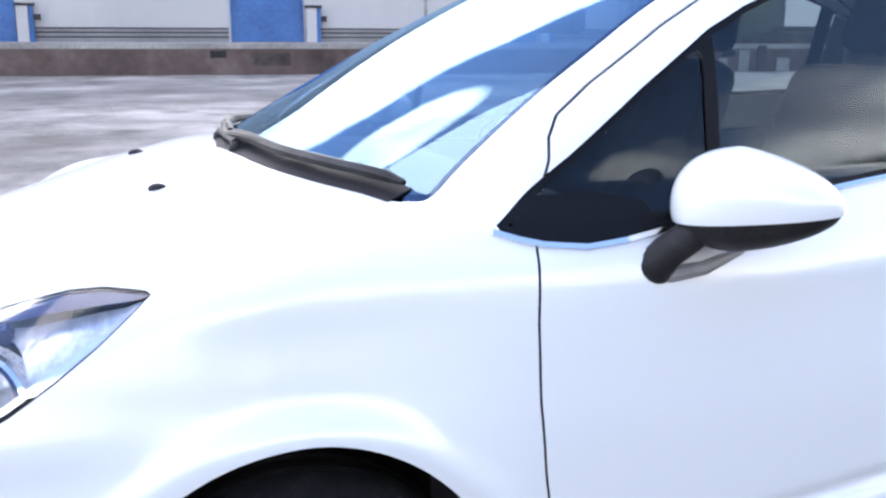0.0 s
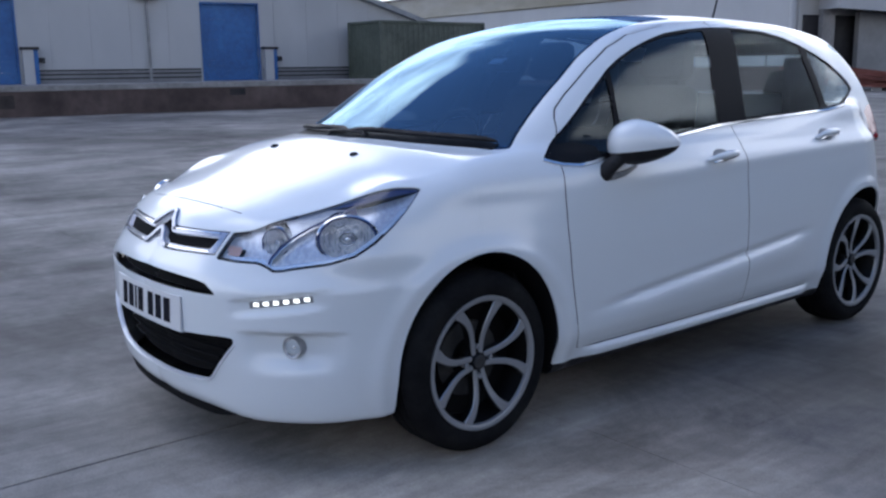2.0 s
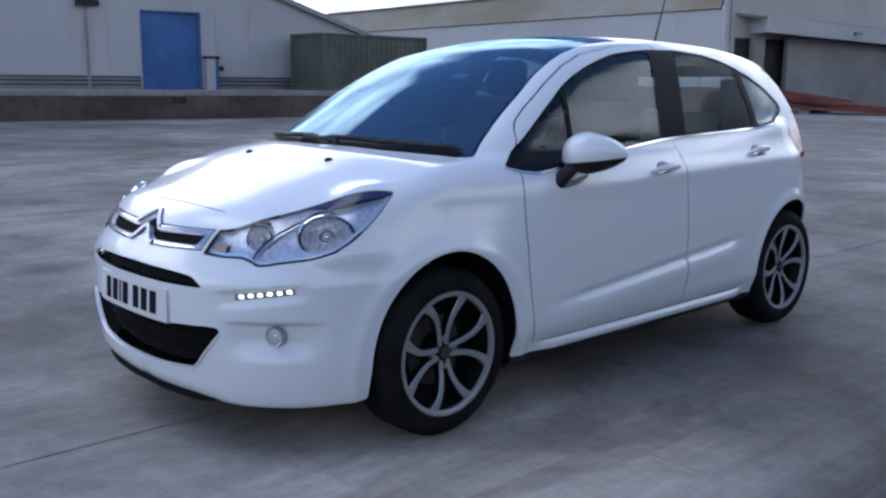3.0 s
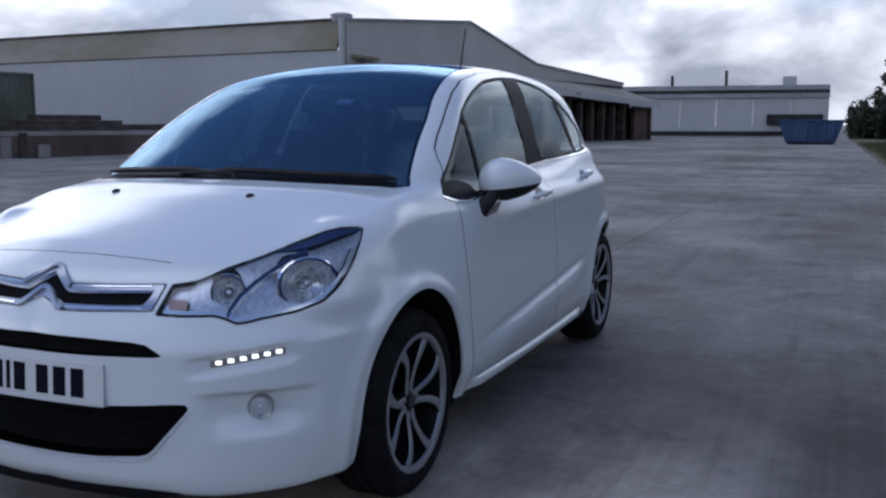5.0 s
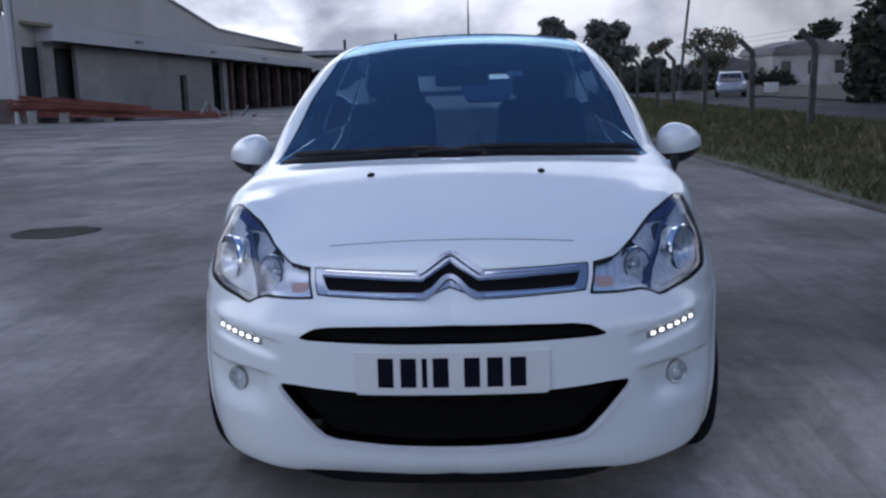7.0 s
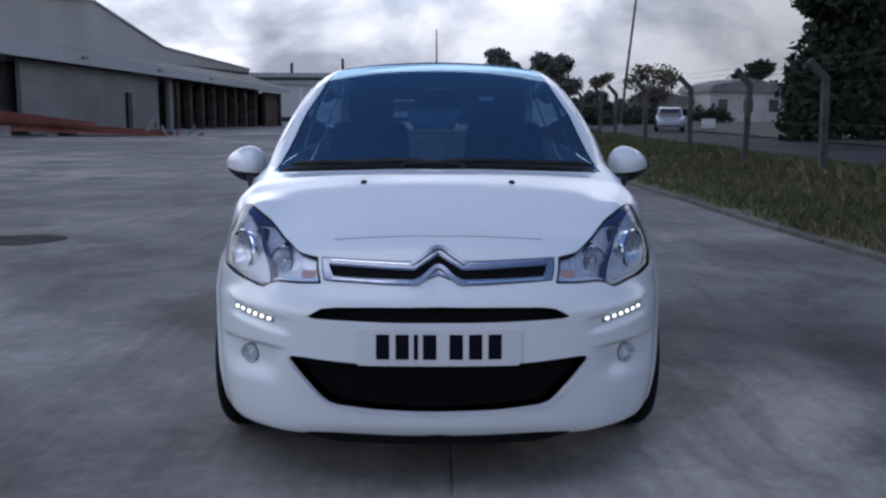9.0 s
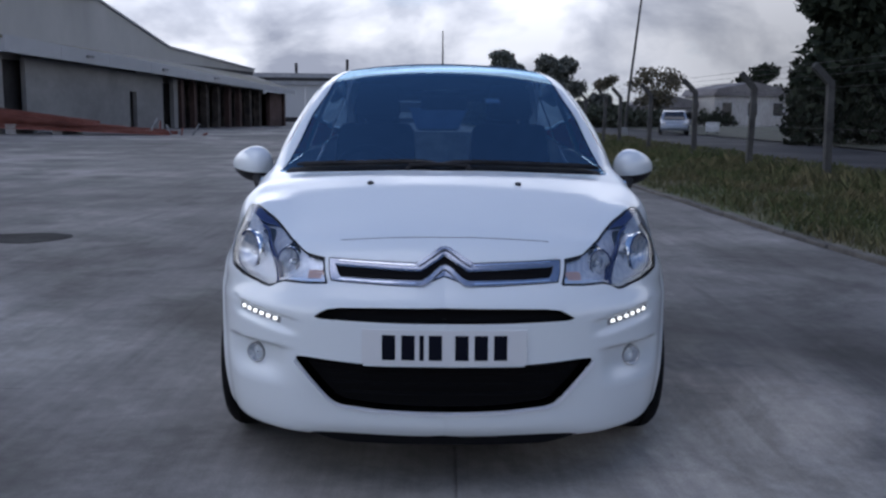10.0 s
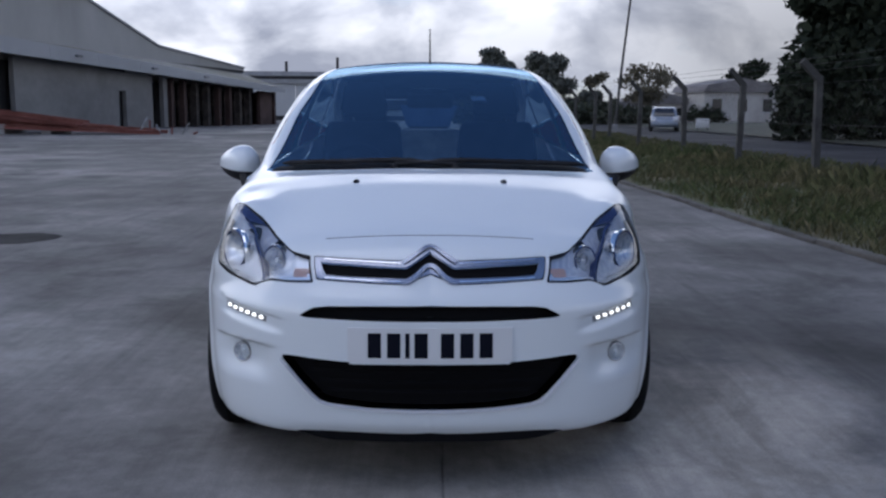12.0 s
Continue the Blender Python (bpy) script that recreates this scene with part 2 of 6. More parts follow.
M_ROOF_GREY = worn("grey_roof", (0.20, 0.207, 0.215), (0.27, 0.278, 0.29), (0.34, 0.348, 0.36), 0.1, 2.0, 0.85, 0.1, 0.02)
M_BLUE = worn("blue_paint", (0.010, 0.075, 0.235), (0.014, 0.098, 0.30), (0.024, 0.13, 0.36), 0.8, 6, 0.45, 0.05, 0.004)
M_GREEN = worn("green_container_paint", (0.045, 0.055, 0.045), (0.065, 0.080, 0.062), (0.09, 0.105, 0.085), 0.6, 7, 0.6, 0.05, 0.004)
# near-black for dark parts, and for the shade inside openings
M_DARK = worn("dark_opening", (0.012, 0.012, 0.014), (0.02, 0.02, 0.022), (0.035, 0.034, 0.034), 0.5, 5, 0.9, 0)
M_RED_STEEL = worn("red_oxide_steel", (0.12, 0.036, 0.028), (0.19, 0.060, 0.045), (0.25, 0.095, 0.075), 0.8, 9, 0.75, 0.1, 0.005)
M_STEEL = worn("grey_steel", (0.14, 0.145, 0.15), (0.22, 0.225, 0.23), (0.32, 0.32, 0.33), 2, 20, 0.6, 0.1, 0.003)
M_RUST = worn("rusty_timber", (0.025, 0.022, 0.02), (0.05, 0.042, 0.038), (0.10, 0.08, 0.07), 1.5, 12, 0.9, 0.3, 0.01)
# block grey lowered so the canopy's shade sits in the colour
M_BLOCK = worn("shaded_painted_block", (0.15, 0.15, 0.152), (0.195, 0.195, 0.197), (0.24, 0.24, 0.24), 0.3, 3, 0.8, 0.1, 0.01, grain=0.1)
M_MAROON = worn("dull_maroon", (0.035, 0.022, 0.02), (0.06, 0.036, 0.032), (0.09, 0.055, 0.05), 0.6, 6, 0.85, 0.1, 0.01)

# ---- building blocks ----
def mesh_of(name, verts, faces, mats, smooth=False):
    me = bpy.data.meshes.new(name)
    me.from_pydata([tuple(v) for v in verts], [], [tuple(f) for f in faces])
    for m in (mats if isinstance(mats, (list, tuple)) else [mats]):
        me.materials.append(m)
    if smooth:
        me.polygons.foreach_set("use_smooth", [True] * len(me.polygons))
    me.update()
    return me


def bm_mesh(name, bm, mat, smooth=True, angle=40):
    me = bpy.data.meshes.new(name)
    bmesh.ops.recalc_face_normals(bm, faces=bm.faces)
    bm.to_mesh(me)
    bm.free()
    me.materials.append(mat)
    if smooth:
        me.polygons.foreach_set("use_smooth", [True] * len(me.polygons))
        me.set_sharp_from_angle(angle=radians(angle))
    me.update()
    return me


def part(name, bm, mat, parent, label=""):
    """One mesh object under a thing or a part."""
    ob = new(name, bm if isinstance(bm, bpy.types.Mesh) else bm_mesh(name, bm, mat))
    ob.parent = parent
    if parent is not None:
        ob.matrix_parent_inverse = Matrix.Identity(4)
    return tagged(ob, label)


def empty(name, m=None, **tags):
    ob = new(name)
    ob.empty_display_size = 0.2
    if m is not None:
        ob.matrix_world = m
    return tagged(ob, **tags)


def box(bm, x0, x1, y0, y1, z0, z1, bevel=0.0, m=None):
    r = bmesh.ops.create_cube(bm, size=1.0)
    vs = r["verts"]
    bmesh.ops.scale(bm, verts=vs, vec=(x1 - x0, y1 - y0, z1 - z0))
    bmesh.ops.translate(bm, verts=vs, vec=((x0 + x1) / 2, (y0 + y1) / 2, (z0 + z1) / 2))
    if bevel:
        es = list({e for v in vs for e in v.link_edges})
        bmesh.ops.bevel(bm, geom=es, offset=bevel, segments=2, affect="EDGES", profile=0.5)
        vs = [v for v in bm.verts if v.is_valid and v not in vs] + [v for v in vs if v.is_valid]
    if m is not None:
        bmesh.ops.transform(bm, matrix=m, verts=[v for v in vs if v.is_valid])
    return vs


def boxed(x0, x1, y0, y1, z0, z1, bevel=0.0, m=None):
    bm = bmesh.new()
    box(bm, x0, x1, y0, y1, z0, z1, bevel, m)
    return bm


def prism(bm, outline, a, b, place):
    """A slab from a flat outline (u, v) between depths a and b; place(u, v, d) gives the point."""
    n = len(outline)
    lo = [bm.verts.new(place(u, v, a)) for u, v in outline]
    hi = [bm.verts.new(place(u, v, b)) for u, v in outline]
    bm.faces.new(lo[::-1])
    bm.faces.new(hi)
    for i in range(n):
        j = (i + 1) % n
        bm.faces.new((lo[i], lo[j], hi[j], hi[i]))


def tube(bm, pts, radius, sides=8, close=False):
    """A round bar along points; radius may be a list."""
    pts = [Vector(p) for p in pts]
    n = len(pts)
    rs = radius if isinstance(radius, (list, tuple)) else [radius] * n
    rings = []
    up = Vector((0.123, 0.217, 1)).normalized()
    for i, p in enumerate(pts):
        d = (pts[(i + 1) % n if close else min(i + 1, n - 1)] - pts[(i - 1) if close else max(i - 1, 0)]).normalized()
        u = d.cross(up)
        if u.length < 1e-3:
            u = d.cross(Vector((1, 0, 0)))
        u.normalize()
        w = u.cross(d)
        rings.append([bm.verts.new(p + rs[i] * (math.cos(2 * math.pi * k / sides) * u + math.sin(2 * math.pi * k / sides) * w)) for k in range(sides)])
    for i in range(n if close else n - 1):
        a, b = rings[i], rings[(i + 1) % n]
        for k in range(sides):
            bm.faces.new((a[k], a[(k + 1) % sides], b[(k + 1) % sides], b[k]))
    if not close:
        bm.faces.new(rings[0][::-1])
        bm.faces.new(rings[-1])


def lathe(bm, profile, seg, m=None, close=False):
    """Turns (radius, along) pairs round the x axis."""
    rings = []
    for r, a in profile:
        rings.append([bm.verts.new((a, r * math.cos(2 * math.pi * k / seg), r * math.sin(2 * math.pi * k / seg))) for k in range(seg)])
    n = len(rings)
    for i in range(n if close else n - 1):
        a, b = rings[i], rings[(i + 1) % n]
        for k in range(seg):
            bm.faces.new((a[k], a[(k + 1) % seg], b[(k + 1) % seg], b[k]))
    if m is not None:
        bmesh.ops.transform(bm, matrix=m, verts=[v for ring in rings for v in ring])
    return rings

# ---- the car: its skin ----
def curve(*pts):
    """A smooth function through a few (x, y) pairs, flat beyond its ends."""
    xs = np.array([p[0] for p in pts], float)
    ys = np.array([p[1] for p in pts], float)
    h = np.diff(xs)
    s = np.diff(ys) / h
    m = np.zeros_like(ys)
    for i in range(1, len(xs) - 1):
        if s[i - 1] * s[i] > 0:
            m[i] = (h[i - 1] + h[i]) / (h[i - 1] / s[i] + h[i] / s[i - 1])
    m[0], m[-1] = s[0], s[-1]

    def value(x):
        x = np.clip(x, xs[0], xs[-1])
        i = np.clip(np.searchsorted(xs, x) - 1, 0, len(xs) - 2)
        d = h[i]
        u = (x - xs[i]) / d
        return ((2 * u**3 - 3 * u**2 + 1) * ys[i] + (u**3 - 2 * u**2 + u) * d * m[i]
                + (3 * u**2 - 2 * u**3) * ys[i + 1] + (u**3 - u**2) * d * m[i + 1])
    return value


def smax(a, b, k):
    e = np.maximum(k - np.abs(a - b), 0) / k
    return np.maximum(a, b) + e * e * k * 0.25


def smin(a, b, k):
    return -smax(-a, -b, k)


def ramp(x, a, b):
    u = np.clip((x - a) / (b - a), 0, 1)
    return u * u * (3 - 2 * u)


WB = 2.466  # wheelbase
AXLE = 0.308
# plan of the body: radius round the front axle's middle, by the angle off straight ahead
NOSE = curve((0, 0.802), (15, 0.822), (28, 0.857), (38, 0.882), (50, 0.893), (56, 0.886), (62, 0.872), (70, 0.851), (78, 0.8425), (90, 0.8455))
TAIL = curve((0, 0.62), (20, 0.64), (40, 0.70), (55, 0.765), (70, 0.815), (90, 0.85))
SIDE = curve((0, 0.845), (0.4, 0.854), (1.2, 0.862), (2.0, 0.858), (WB, 0.85))
# how far the skin draws in, by height
TUCK_NOSE = curve((0.14, 0.12), (0.19, 0.060), (0.24, 0.028), (0.30, 0.020), (0.38, 0.006), (0.47, 0.0), (0.58, 0.0), (0.64, 0.015), (0.69, 0.044), (0.75, 0.074), (0.80, 0.112), (0.9, 0.25))
TUCK_CORNER = curve((0.14, 0.08), (0.20, 0.025), (0.30, 0.006), (0.42, 0.0), (0.60, 0.0), (0.67, 0.035), (0.75, 0.075), (0.84, 0.12), (0.92, 0.19), (1.0, 0.3))
TUCK_SIDE = curve((0.14, 0.10), (0.20, 0.052), (0.26, 0.030), (0.34, 0.004), (0.5, 0.0), (0.62, 0.0), (0.74, 0.008), (0.84, 0.020), (0.90, 0.035), (0.95, 0.066), (1.0, 0.09), (1.12, 0.11))
TUCK_TAIL = curve((0.14, 0.18), (0.22, 0.11), (0.34, 0.04), (0.46, 0.0), (0.6, 0.0), (0.75, 0.03), (0.9, 0.09), (1.1, 0.17))
# middle line of the bonnet and of the cabin
HOOD = curve((-0.80, 0.66), (-0.74, 0.745), (-0.69, 0.800), (-0.61, 0.842), (-0.45, 0.895), (-0.30, 0.936), (-0.12, 0.982), (0.05, 1.012), (0.3, 1.02), (1.2, 1.02), (2.0, 1.05), (2.5, 1.10), (3.2, 1.08))
CROWN = curve((-0.8, 0.20), (-0.5, 0.20), (-0.3, 0.155), (-0.15, 0.122), (0.1, 0.09), (0.45, 0.03), (3.0, 0.03))
ROOF = curve((-1.0, -1.5), (-0.2, 0.86), (0.0, 0.985), (0.25, 1.128), (0.5, 1.258), (0.75, 1.366), (0.95, 1.438), (1.15, 1.474), (1.4, 1.494), (1.7, 1.502), (2.1, 1.490), (2.45, 1.455), (2.7, 1.395), (2.85, 1.28), (3.0, 1.04), (3.1, 0.85), (3.8, -0.3))
CABIN = curve((0.0, 0.66), (0.25, 0.735), (0.5, 0.764), (0.9, 0.772), (1.6, 0.772), (2.1, 0.76), (2.5, 0.73), (2.8, 0.67), (3.1, 0.60))
LEAN_IN = curve((0.85, -0.01), (0.95, 0.008), (1.05, 0.034), (1.15, 0.068), (1.25, 0.110), (1.35, 0.154), (1.42, 0.188), (1.5, 0.24))

# the front wings lean in above the wheels
WING = curve((0.58, 0.0), (0.68, 0.009), (0.76, 0.024), (0.84, 0.034), (0.90, 0.034), (0.96, 0.024), (1.04, 0.008))


def body(x, y, z):
    """Below zero inside the car's skin, about metres outside it."""
    x = np.abs(x)
    front, rear = y < 0, y > WB
    yy = np.where(front, -y, np.where(rear, y - WB, 0.0))
    ang = np.degrees(np.arctan2(x, np.maximum(yy, 1e-6)))
    ang = np.where(front | rear, ang, 90.0)
    rad = np.where(front | rear, np.hypot(x, yy), x)
    base = np.where(front, NOSE(ang), np.where(rear, TAIL(ang), SIDE(y)))
    a = ramp(ang, 22, 40)
    b = ramp(ang, 52, 88)
    tn = TUCK_NOSE(z) * (1 - a) + TUCK_CORNER(z) * a * (1 - b) + TUCK_SIDE(z) * a * b
    c = ramp(ang, 35, 85)
    tt = TUCK_TAIL(z) * (1 - c) + TUCK_SIDE(z) * c
    base = base - np.where(front, tn, np.where(rear, tt, TUCK_SIDE(z)))
    # lower door swelling, rising to the rear
    line = 0.412 + 0.085 * (y - 0.55)
    up = z - line + 0.05
    swell = np.where(up > 0, np.exp(-(up / 0.04) ** 2), np.exp(-(up / 0.07) ** 2))
    along = ramp(y, 0.42, 0.85) * (1 - ramp(y, 1.75, 2.05))
    base = base + (0.013 * swell - 0.011 * np.exp(-((z - line) / 0.017) ** 2)) * along
    # sill under the doors, with a groove above it
    mid = ramp(y, 0.44, 0.56) * (1 - ramp(y, 1.92, 2.04))
    base = base + (0.022 * np.exp(-(((z - 0.238) / 0.022) ** 4)) - 0.008 * np.exp(-(((z - 0.274) / 0.010) ** 2))) * mid
    # arch lips
    for c0 in (0.0, WB):
        q = np.hypot(y - c0, z - AXLE)
        base = base + 0.010 * np.exp(-((q - 0.385) / 0.03) ** 2)
    # shoulder line under the handles
    base = base + 0.006 * np.exp(-((z - 0.865 - 0.03 * (y - 1.2)) / 0.035) ** 2) * ramp(y, 0.4, 1.0)
    # hollows round the fog lamps and the running lamps
    fx = (ang - 46.0) / 9.0
    pocket = np.exp(-(fx**4)) * ramp(z, 0.345, 0.43) * (1 - ramp(z, 0.475, 0.492))
    base = base - 0.030 * pocket * front
    zl = 0.585 + 0.0019 * (ang - 44.5)
    shelf = np.exp(-(((ang - 43.5) / 9.5) ** 6)) * ramp(z, zl - 0.045, zl - 0.016) * (1 - ramp(z, zl + 0.012, zl + 0.020))
    base = base - 0.012 * shelf * front
    # the head lamps swell out of the corners
    base = base + 0.032 * np.exp(-(((ang - 61.5) / 10) ** 2)) * ramp(z, 0.62, 0.72) * (1 - ramp(z, 0.785, 0.895)) * front
    base = base - WING(z) * (1 - ramp(y, 0.10, 0.50)) * ramp(ang, 64, 88)
    wall = rad - base
    rise = 0.028 * np.exp(-(((x - 0.68) / 0.10) ** 2) - ((y + 0.275) / 0.09) ** 2)
    top = (z - (HOOD(y) - CROWN(y) * x * x + rise)) * 0.92
    low = smax(wall, top, 0.06)
    side = x - (CABIN(y) - LEAN_IN(z))
    roof = (z - (ROOF(y - 0.22 * x * x * (1 - ramp(y, 0.3, 0.9))) - 0.13 * x * x - 0.10 * x**4)) * 0.78
    cab = smax(smax(side * 0.95, roof, 0.075), 0.86 - z, 0.02)
    return smax(smin(low, cab, 0.018), 0.185 - z, 0.03)


def skin():
    """The whole skin as triangles: places, normals, corners."""
    nphi = 440
    st = []
    for a in np.linspace(0.4, 90, 150):
        st.append((0.0, radians(a), -1))
    for y in np.linspace(0, WB, 175)[1:]:
        st.append((y, math.pi / 2, 0))
    for a in np.linspace(90, 0.6, 64)[1:]:
        st.append((WB, radians(a), 1))
    st = np.array(st)
    phi = np.linspace(0, 2 * math.pi, nphi, endpoint=False) + 1e-4
    sa, ca = np.sin(st[:, 1])[:, None], np.cos(st[:, 1])[:, None]
    dx = sa * np.sin(phi)[None]
    dz = sa * np.cos(phi)[None]
    dy = (ca * st[:, 2][:, None]) + 0 * phi[None]
    d = np.stack([dx, dy, dz], -1).reshape(-1, 3)
    o = np.zeros((len(st), nphi, 3))
    o[..., 1] = st[:, 0][:, None]
    o[..., 2] = 0.6
    o = o.reshape(-1, 3)
    lo, hi = np.full(len(d), 0.02), np.full(len(d), 1.7)
    for _ in range(24):
        mid = (lo + hi) / 2
        p = o + mid[:, None] * d
        inside = body(p[:, 0], p[:, 1], p[:, 2]) < 0
        lo, hi = np.where(inside, mid, lo), np.where(inside, hi, mid)
    v = o + ((lo + hi) / 2)[:, None] * d
    e = 0.004
    n = np.stack([body(*(v + k).T) - body(*(v - k).T) for k in np.eye(3) * e], -1)
    n /= np.maximum(np.linalg.norm(n, axis=1), 1e-9)[:, None]
    i = np.arange(len(st) - 1)[:, None] * nphi
    j = np.arange(nphi)[None]
    k = (j + 1) % nphi
    a, b, c, q = i + j, i + k, i + nphi + k, i + nphi + j
    f = np.concatenate([np.stack([a, b, c], -1).reshape(-1, 3), np.stack([a, c, q], -1).reshape(-1, 3)])
    fn = np.cross(v[f[:, 1]] - v[f[:, 0]], v[f[:, 2]] - v[f[:, 0]])
    flip = (fn * n[f[:, 0]]).sum(1) < 0
    f[flip] = f[flip][:, ::-1]
    return v, n, f


def compact(v, n, f):
    used, inv = np.unique(f, return_inverse=True)
    return v[used], n[used], inv.reshape(-1, 3)


def split(m, d):
    """Cuts a skin along d = 0: the piece where d < 0, and the rest."""
    v, n, f = m
    s = d < 0
    cnt = s[f].sum(1)
    ins, out = [f[cnt == 3]], [f[cnt == 0]]
    cut, nv, nn = {}, [], []
    base = len(v)

    def at(a, b):
        key = (a, b) if a < b else (b, a)
        if key not in cut:
            t = d[a] / (d[a] - d[b])
            cut[key] = base + len(nv)
            nv.append(v[a] + t * (v[b] - v[a]))
            q = n[a] + t * (n[b] - n[a])
            nn.append(q / max(np.linalg.norm(q), 1e-9))
        return cut[key]

    fi, fo = [], []
    for tri in f[(cnt > 0) & (cnt < 3)]:
        tri = [int(q) for q in tri]
        one = [q for q in range(3) if s[tri[q]]]
        few, many = (fi, fo) if len(one) == 1 else (fo, fi)
        k = one[0] if len(one) == 1 else [q for q in range(3) if not s[tri[q]]][0]
        a, b, c = tri[k], tri[(k + 1) % 3], tri[(k + 2) % 3]
        p, q = at(a, b), at(a, c)
        few.append((a, p, q))
        many.append((p, b, c))
        many.append((p, c, q))
    if nv:
        v = np.concatenate([v, np.array(nv)])
        n = np.concatenate([n, np.array(nn)])
    fi = np.concatenate(ins + ([np.array(fi)] if fi else []))
    fo = np.concatenate(out + ([np.array(fo)] if fo else []))
    return compact(v, n, fi), compact(v, n, fo)


def poly_sdf(px, py, poly):
    """Distance to a flat outline, below zero inside."""
    best = np.full(len(px), 1e9)
    inside = np.zeros(len(px), bool)
    k = len(poly)
    for i in range(k):
        (ax, ay), (bx, by) = poly[i], poly[(i + 1) % k]
        ex, ey = bx - ax, by - ay
        t = np.clip(((px - ax) * ex + (py - ay) * ey) / max(ex * ex + ey * ey, 1e-12), 0, 1)
        best = np.minimum(best, np.hypot(px - ax - t * ex, py - ay - t * ey))
        if abs(by - ay) > 1e-12:
            cross = ((ay > py) != (by > py)) & (px < (bx - ax) * (py - ay) / (by - ay) + ax)
            inside ^= cross
    return np.where(inside, -best, best)


def line_dist(px, py, pts):
    best = np.full(len(px), 1e9)
    for (ax, ay), (bx, by) in zip(pts[:-1], pts[1:]):
        ex, ey = bx - ax, by - ay
        t = np.clip(((px - ax) * ex + (py - ay) * ey) / (ex * ex + ey * ey), 0, 1)
        best = np.minimum(best, np.hypot(px - ax - t * ex, py - ay - t * ey))
    return best


def bearing(v):
    """Degrees off straight ahead, seen from the front axle."""
    return np.degrees(np.arctan2(np.abs(v[:, 0]), -v[:, 1]))


def skin_mesh(name, m, mat, inward=0.0, thick=0.0):
    v, n, f = m
    v = v - n * (inward[:, None] if isinstance(inward, np.ndarray) else inward)
    if thick:
        edges = np.concatenate([f[:, [0, 1]], f[:, [1, 2]], f[:, [2, 0]]])
        key = np.sort(edges, axis=1)
        _, idx, cnt = np.unique(key, axis=0, return_index=True, return_counts=True)
        rim = edges[idx[cnt == 1]]
        k = len(v)
        w = v - n * thick
        walls = np.concatenate([np.stack([rim[:, 1], rim[:, 0], rim[:, 0] + k], -1), np.stack([rim[:, 1], rim[:, 0] + k, rim[:, 1] + k], -1)])
        v = np.concatenate([v, w])
        n = np.concatenate([n, n])
        f = np.concatenate([f, walls])
    me = bpy.data.meshes.new(name)
    me.vertices.add(len(v))
    me.vertices.foreach_set("co", v.astype(np.float32).ravel())
    me.loops.add(len(f) * 3)
    me.loops.foreach_set("vertex_index", f.astype(np.int32).ravel())
    me.polygons.add(len(f))
    me.polygons.foreach_set("loop_start", np.arange(0, len(f) * 3, 3, dtype=np.int32))
    me.update(calc_edges=True)
    me.polygons.foreach_set("use_smooth", [True] * len(f))
    me.validate()
    if len(me.vertices) == len(n):
        me.normals_split_custom_set_from_vertices(n.astype(np.float32))
    me.materials.append(mat)
    return me


# outlines on the skin: (bearing / 65, height) for the lamps, (y, z) for the flanks
def lamp_pts(*pts):
    return [(a / 65, z) for a, z in pts]


LAMP = lamp_pts((27.5, 0.694), (33, 0.690), (38.6, 0.690), (40.6, 0.681), (42.4, 0.668), (44.5, 0.670), (47, 0.677), (54, 0.690), (59.3, 0.711), (63.9, 0.749), (67.8, 0.790), (71.5, 0.832),
                (74.2, 0.866), (76.6, 0.896), (75.5, 0.899), (71, 0.902), (67, 0.896), (64.5, 0.888), (61, 0.874), (56, 0.854), (51, 0.838), (46.5, 0.825), (42, 0.811), (39, 0.798), (36, 0.783), (33, 0.777), (30.6, 0.773))
DLO = [(0.322, 0.957), (0.36, 0.945), (0.40, 0.936), (0.47, 0.929), (0.54, 0.934), (0.64, 0.948), (0.80, 0.968), (1.05, 0.993), (1.37, 1.023), (1.64, 1.036), (2.0, 1.044), (2.25, 1.052), (2.42, 1.070),
       (2.57, 1.100), (2.67, 1.138), (2.62, 1.180), (2.466, 1.263), (2.34, 1.311), (2.21, 1.353), (2.08, 1.388), (1.943, 1.412), (1.7, 1.427), (1.50, 1.423), (1.36, 1.413), (1.206, 1.395), (1.09, 1.369),
       (0.973, 1.336), (0.87, 1.298), (0.785, 1.258), (0.63, 1.162), (0.482, 1.060)]
FRONT_SEAM = [(0.445, 1.050), (0.405, 0.975), (0.386, 0.93), (0.376, 0.82), (0.374, 0.70), (0.383, 0.58), (0.402, 0.45), (0.424, 0.33), (0.438, 0.270)]
PILLAR_SEAM = [(0.445, 1.050), (0.455, 1.085), (0.480, 1.120), (0.55, 1.170), (0.707, 1.264), (0.85, 1.338), (1.0, 1.390), (1.25, 1.431), (1.6, 1.452)]
FRONT_DOOR = FRONT_SEAM[::-1] + PILLAR_SEAM[1:] + [(1.555, 1.45), (1.46, 1.03), (1.45, 0.8), (1.45, 0.270)]
REAR_DOOR = [(1.45, 0.270), (1.45, 0.8), (1.46, 1.03), (1.555, 1.45), (1.75, 1.462), (2.0, 1.44), (2.22, 1.385), (2.38, 1.31), (2.40, 1.2), (2.345, 1.06), (2.35, 0.95), (2.31, 0.84), (2.22, 0.745), (2.13, 0.66), (2.07, 0.55), (2.035, 0.42), (2.01, 0.30), (1.99, 0.270)]
SCREEN_EDGE = curve((0.0, 0.70), (0.20, 0.698), (0.24, 0.686), (0.30, 0.659), (0.37, 0.638), (0.46, 0.617), (0.576, 0.596), (0.754, 0.550), (1.0, 0.512), (1.1, 0.497), (1.4, 0.475))
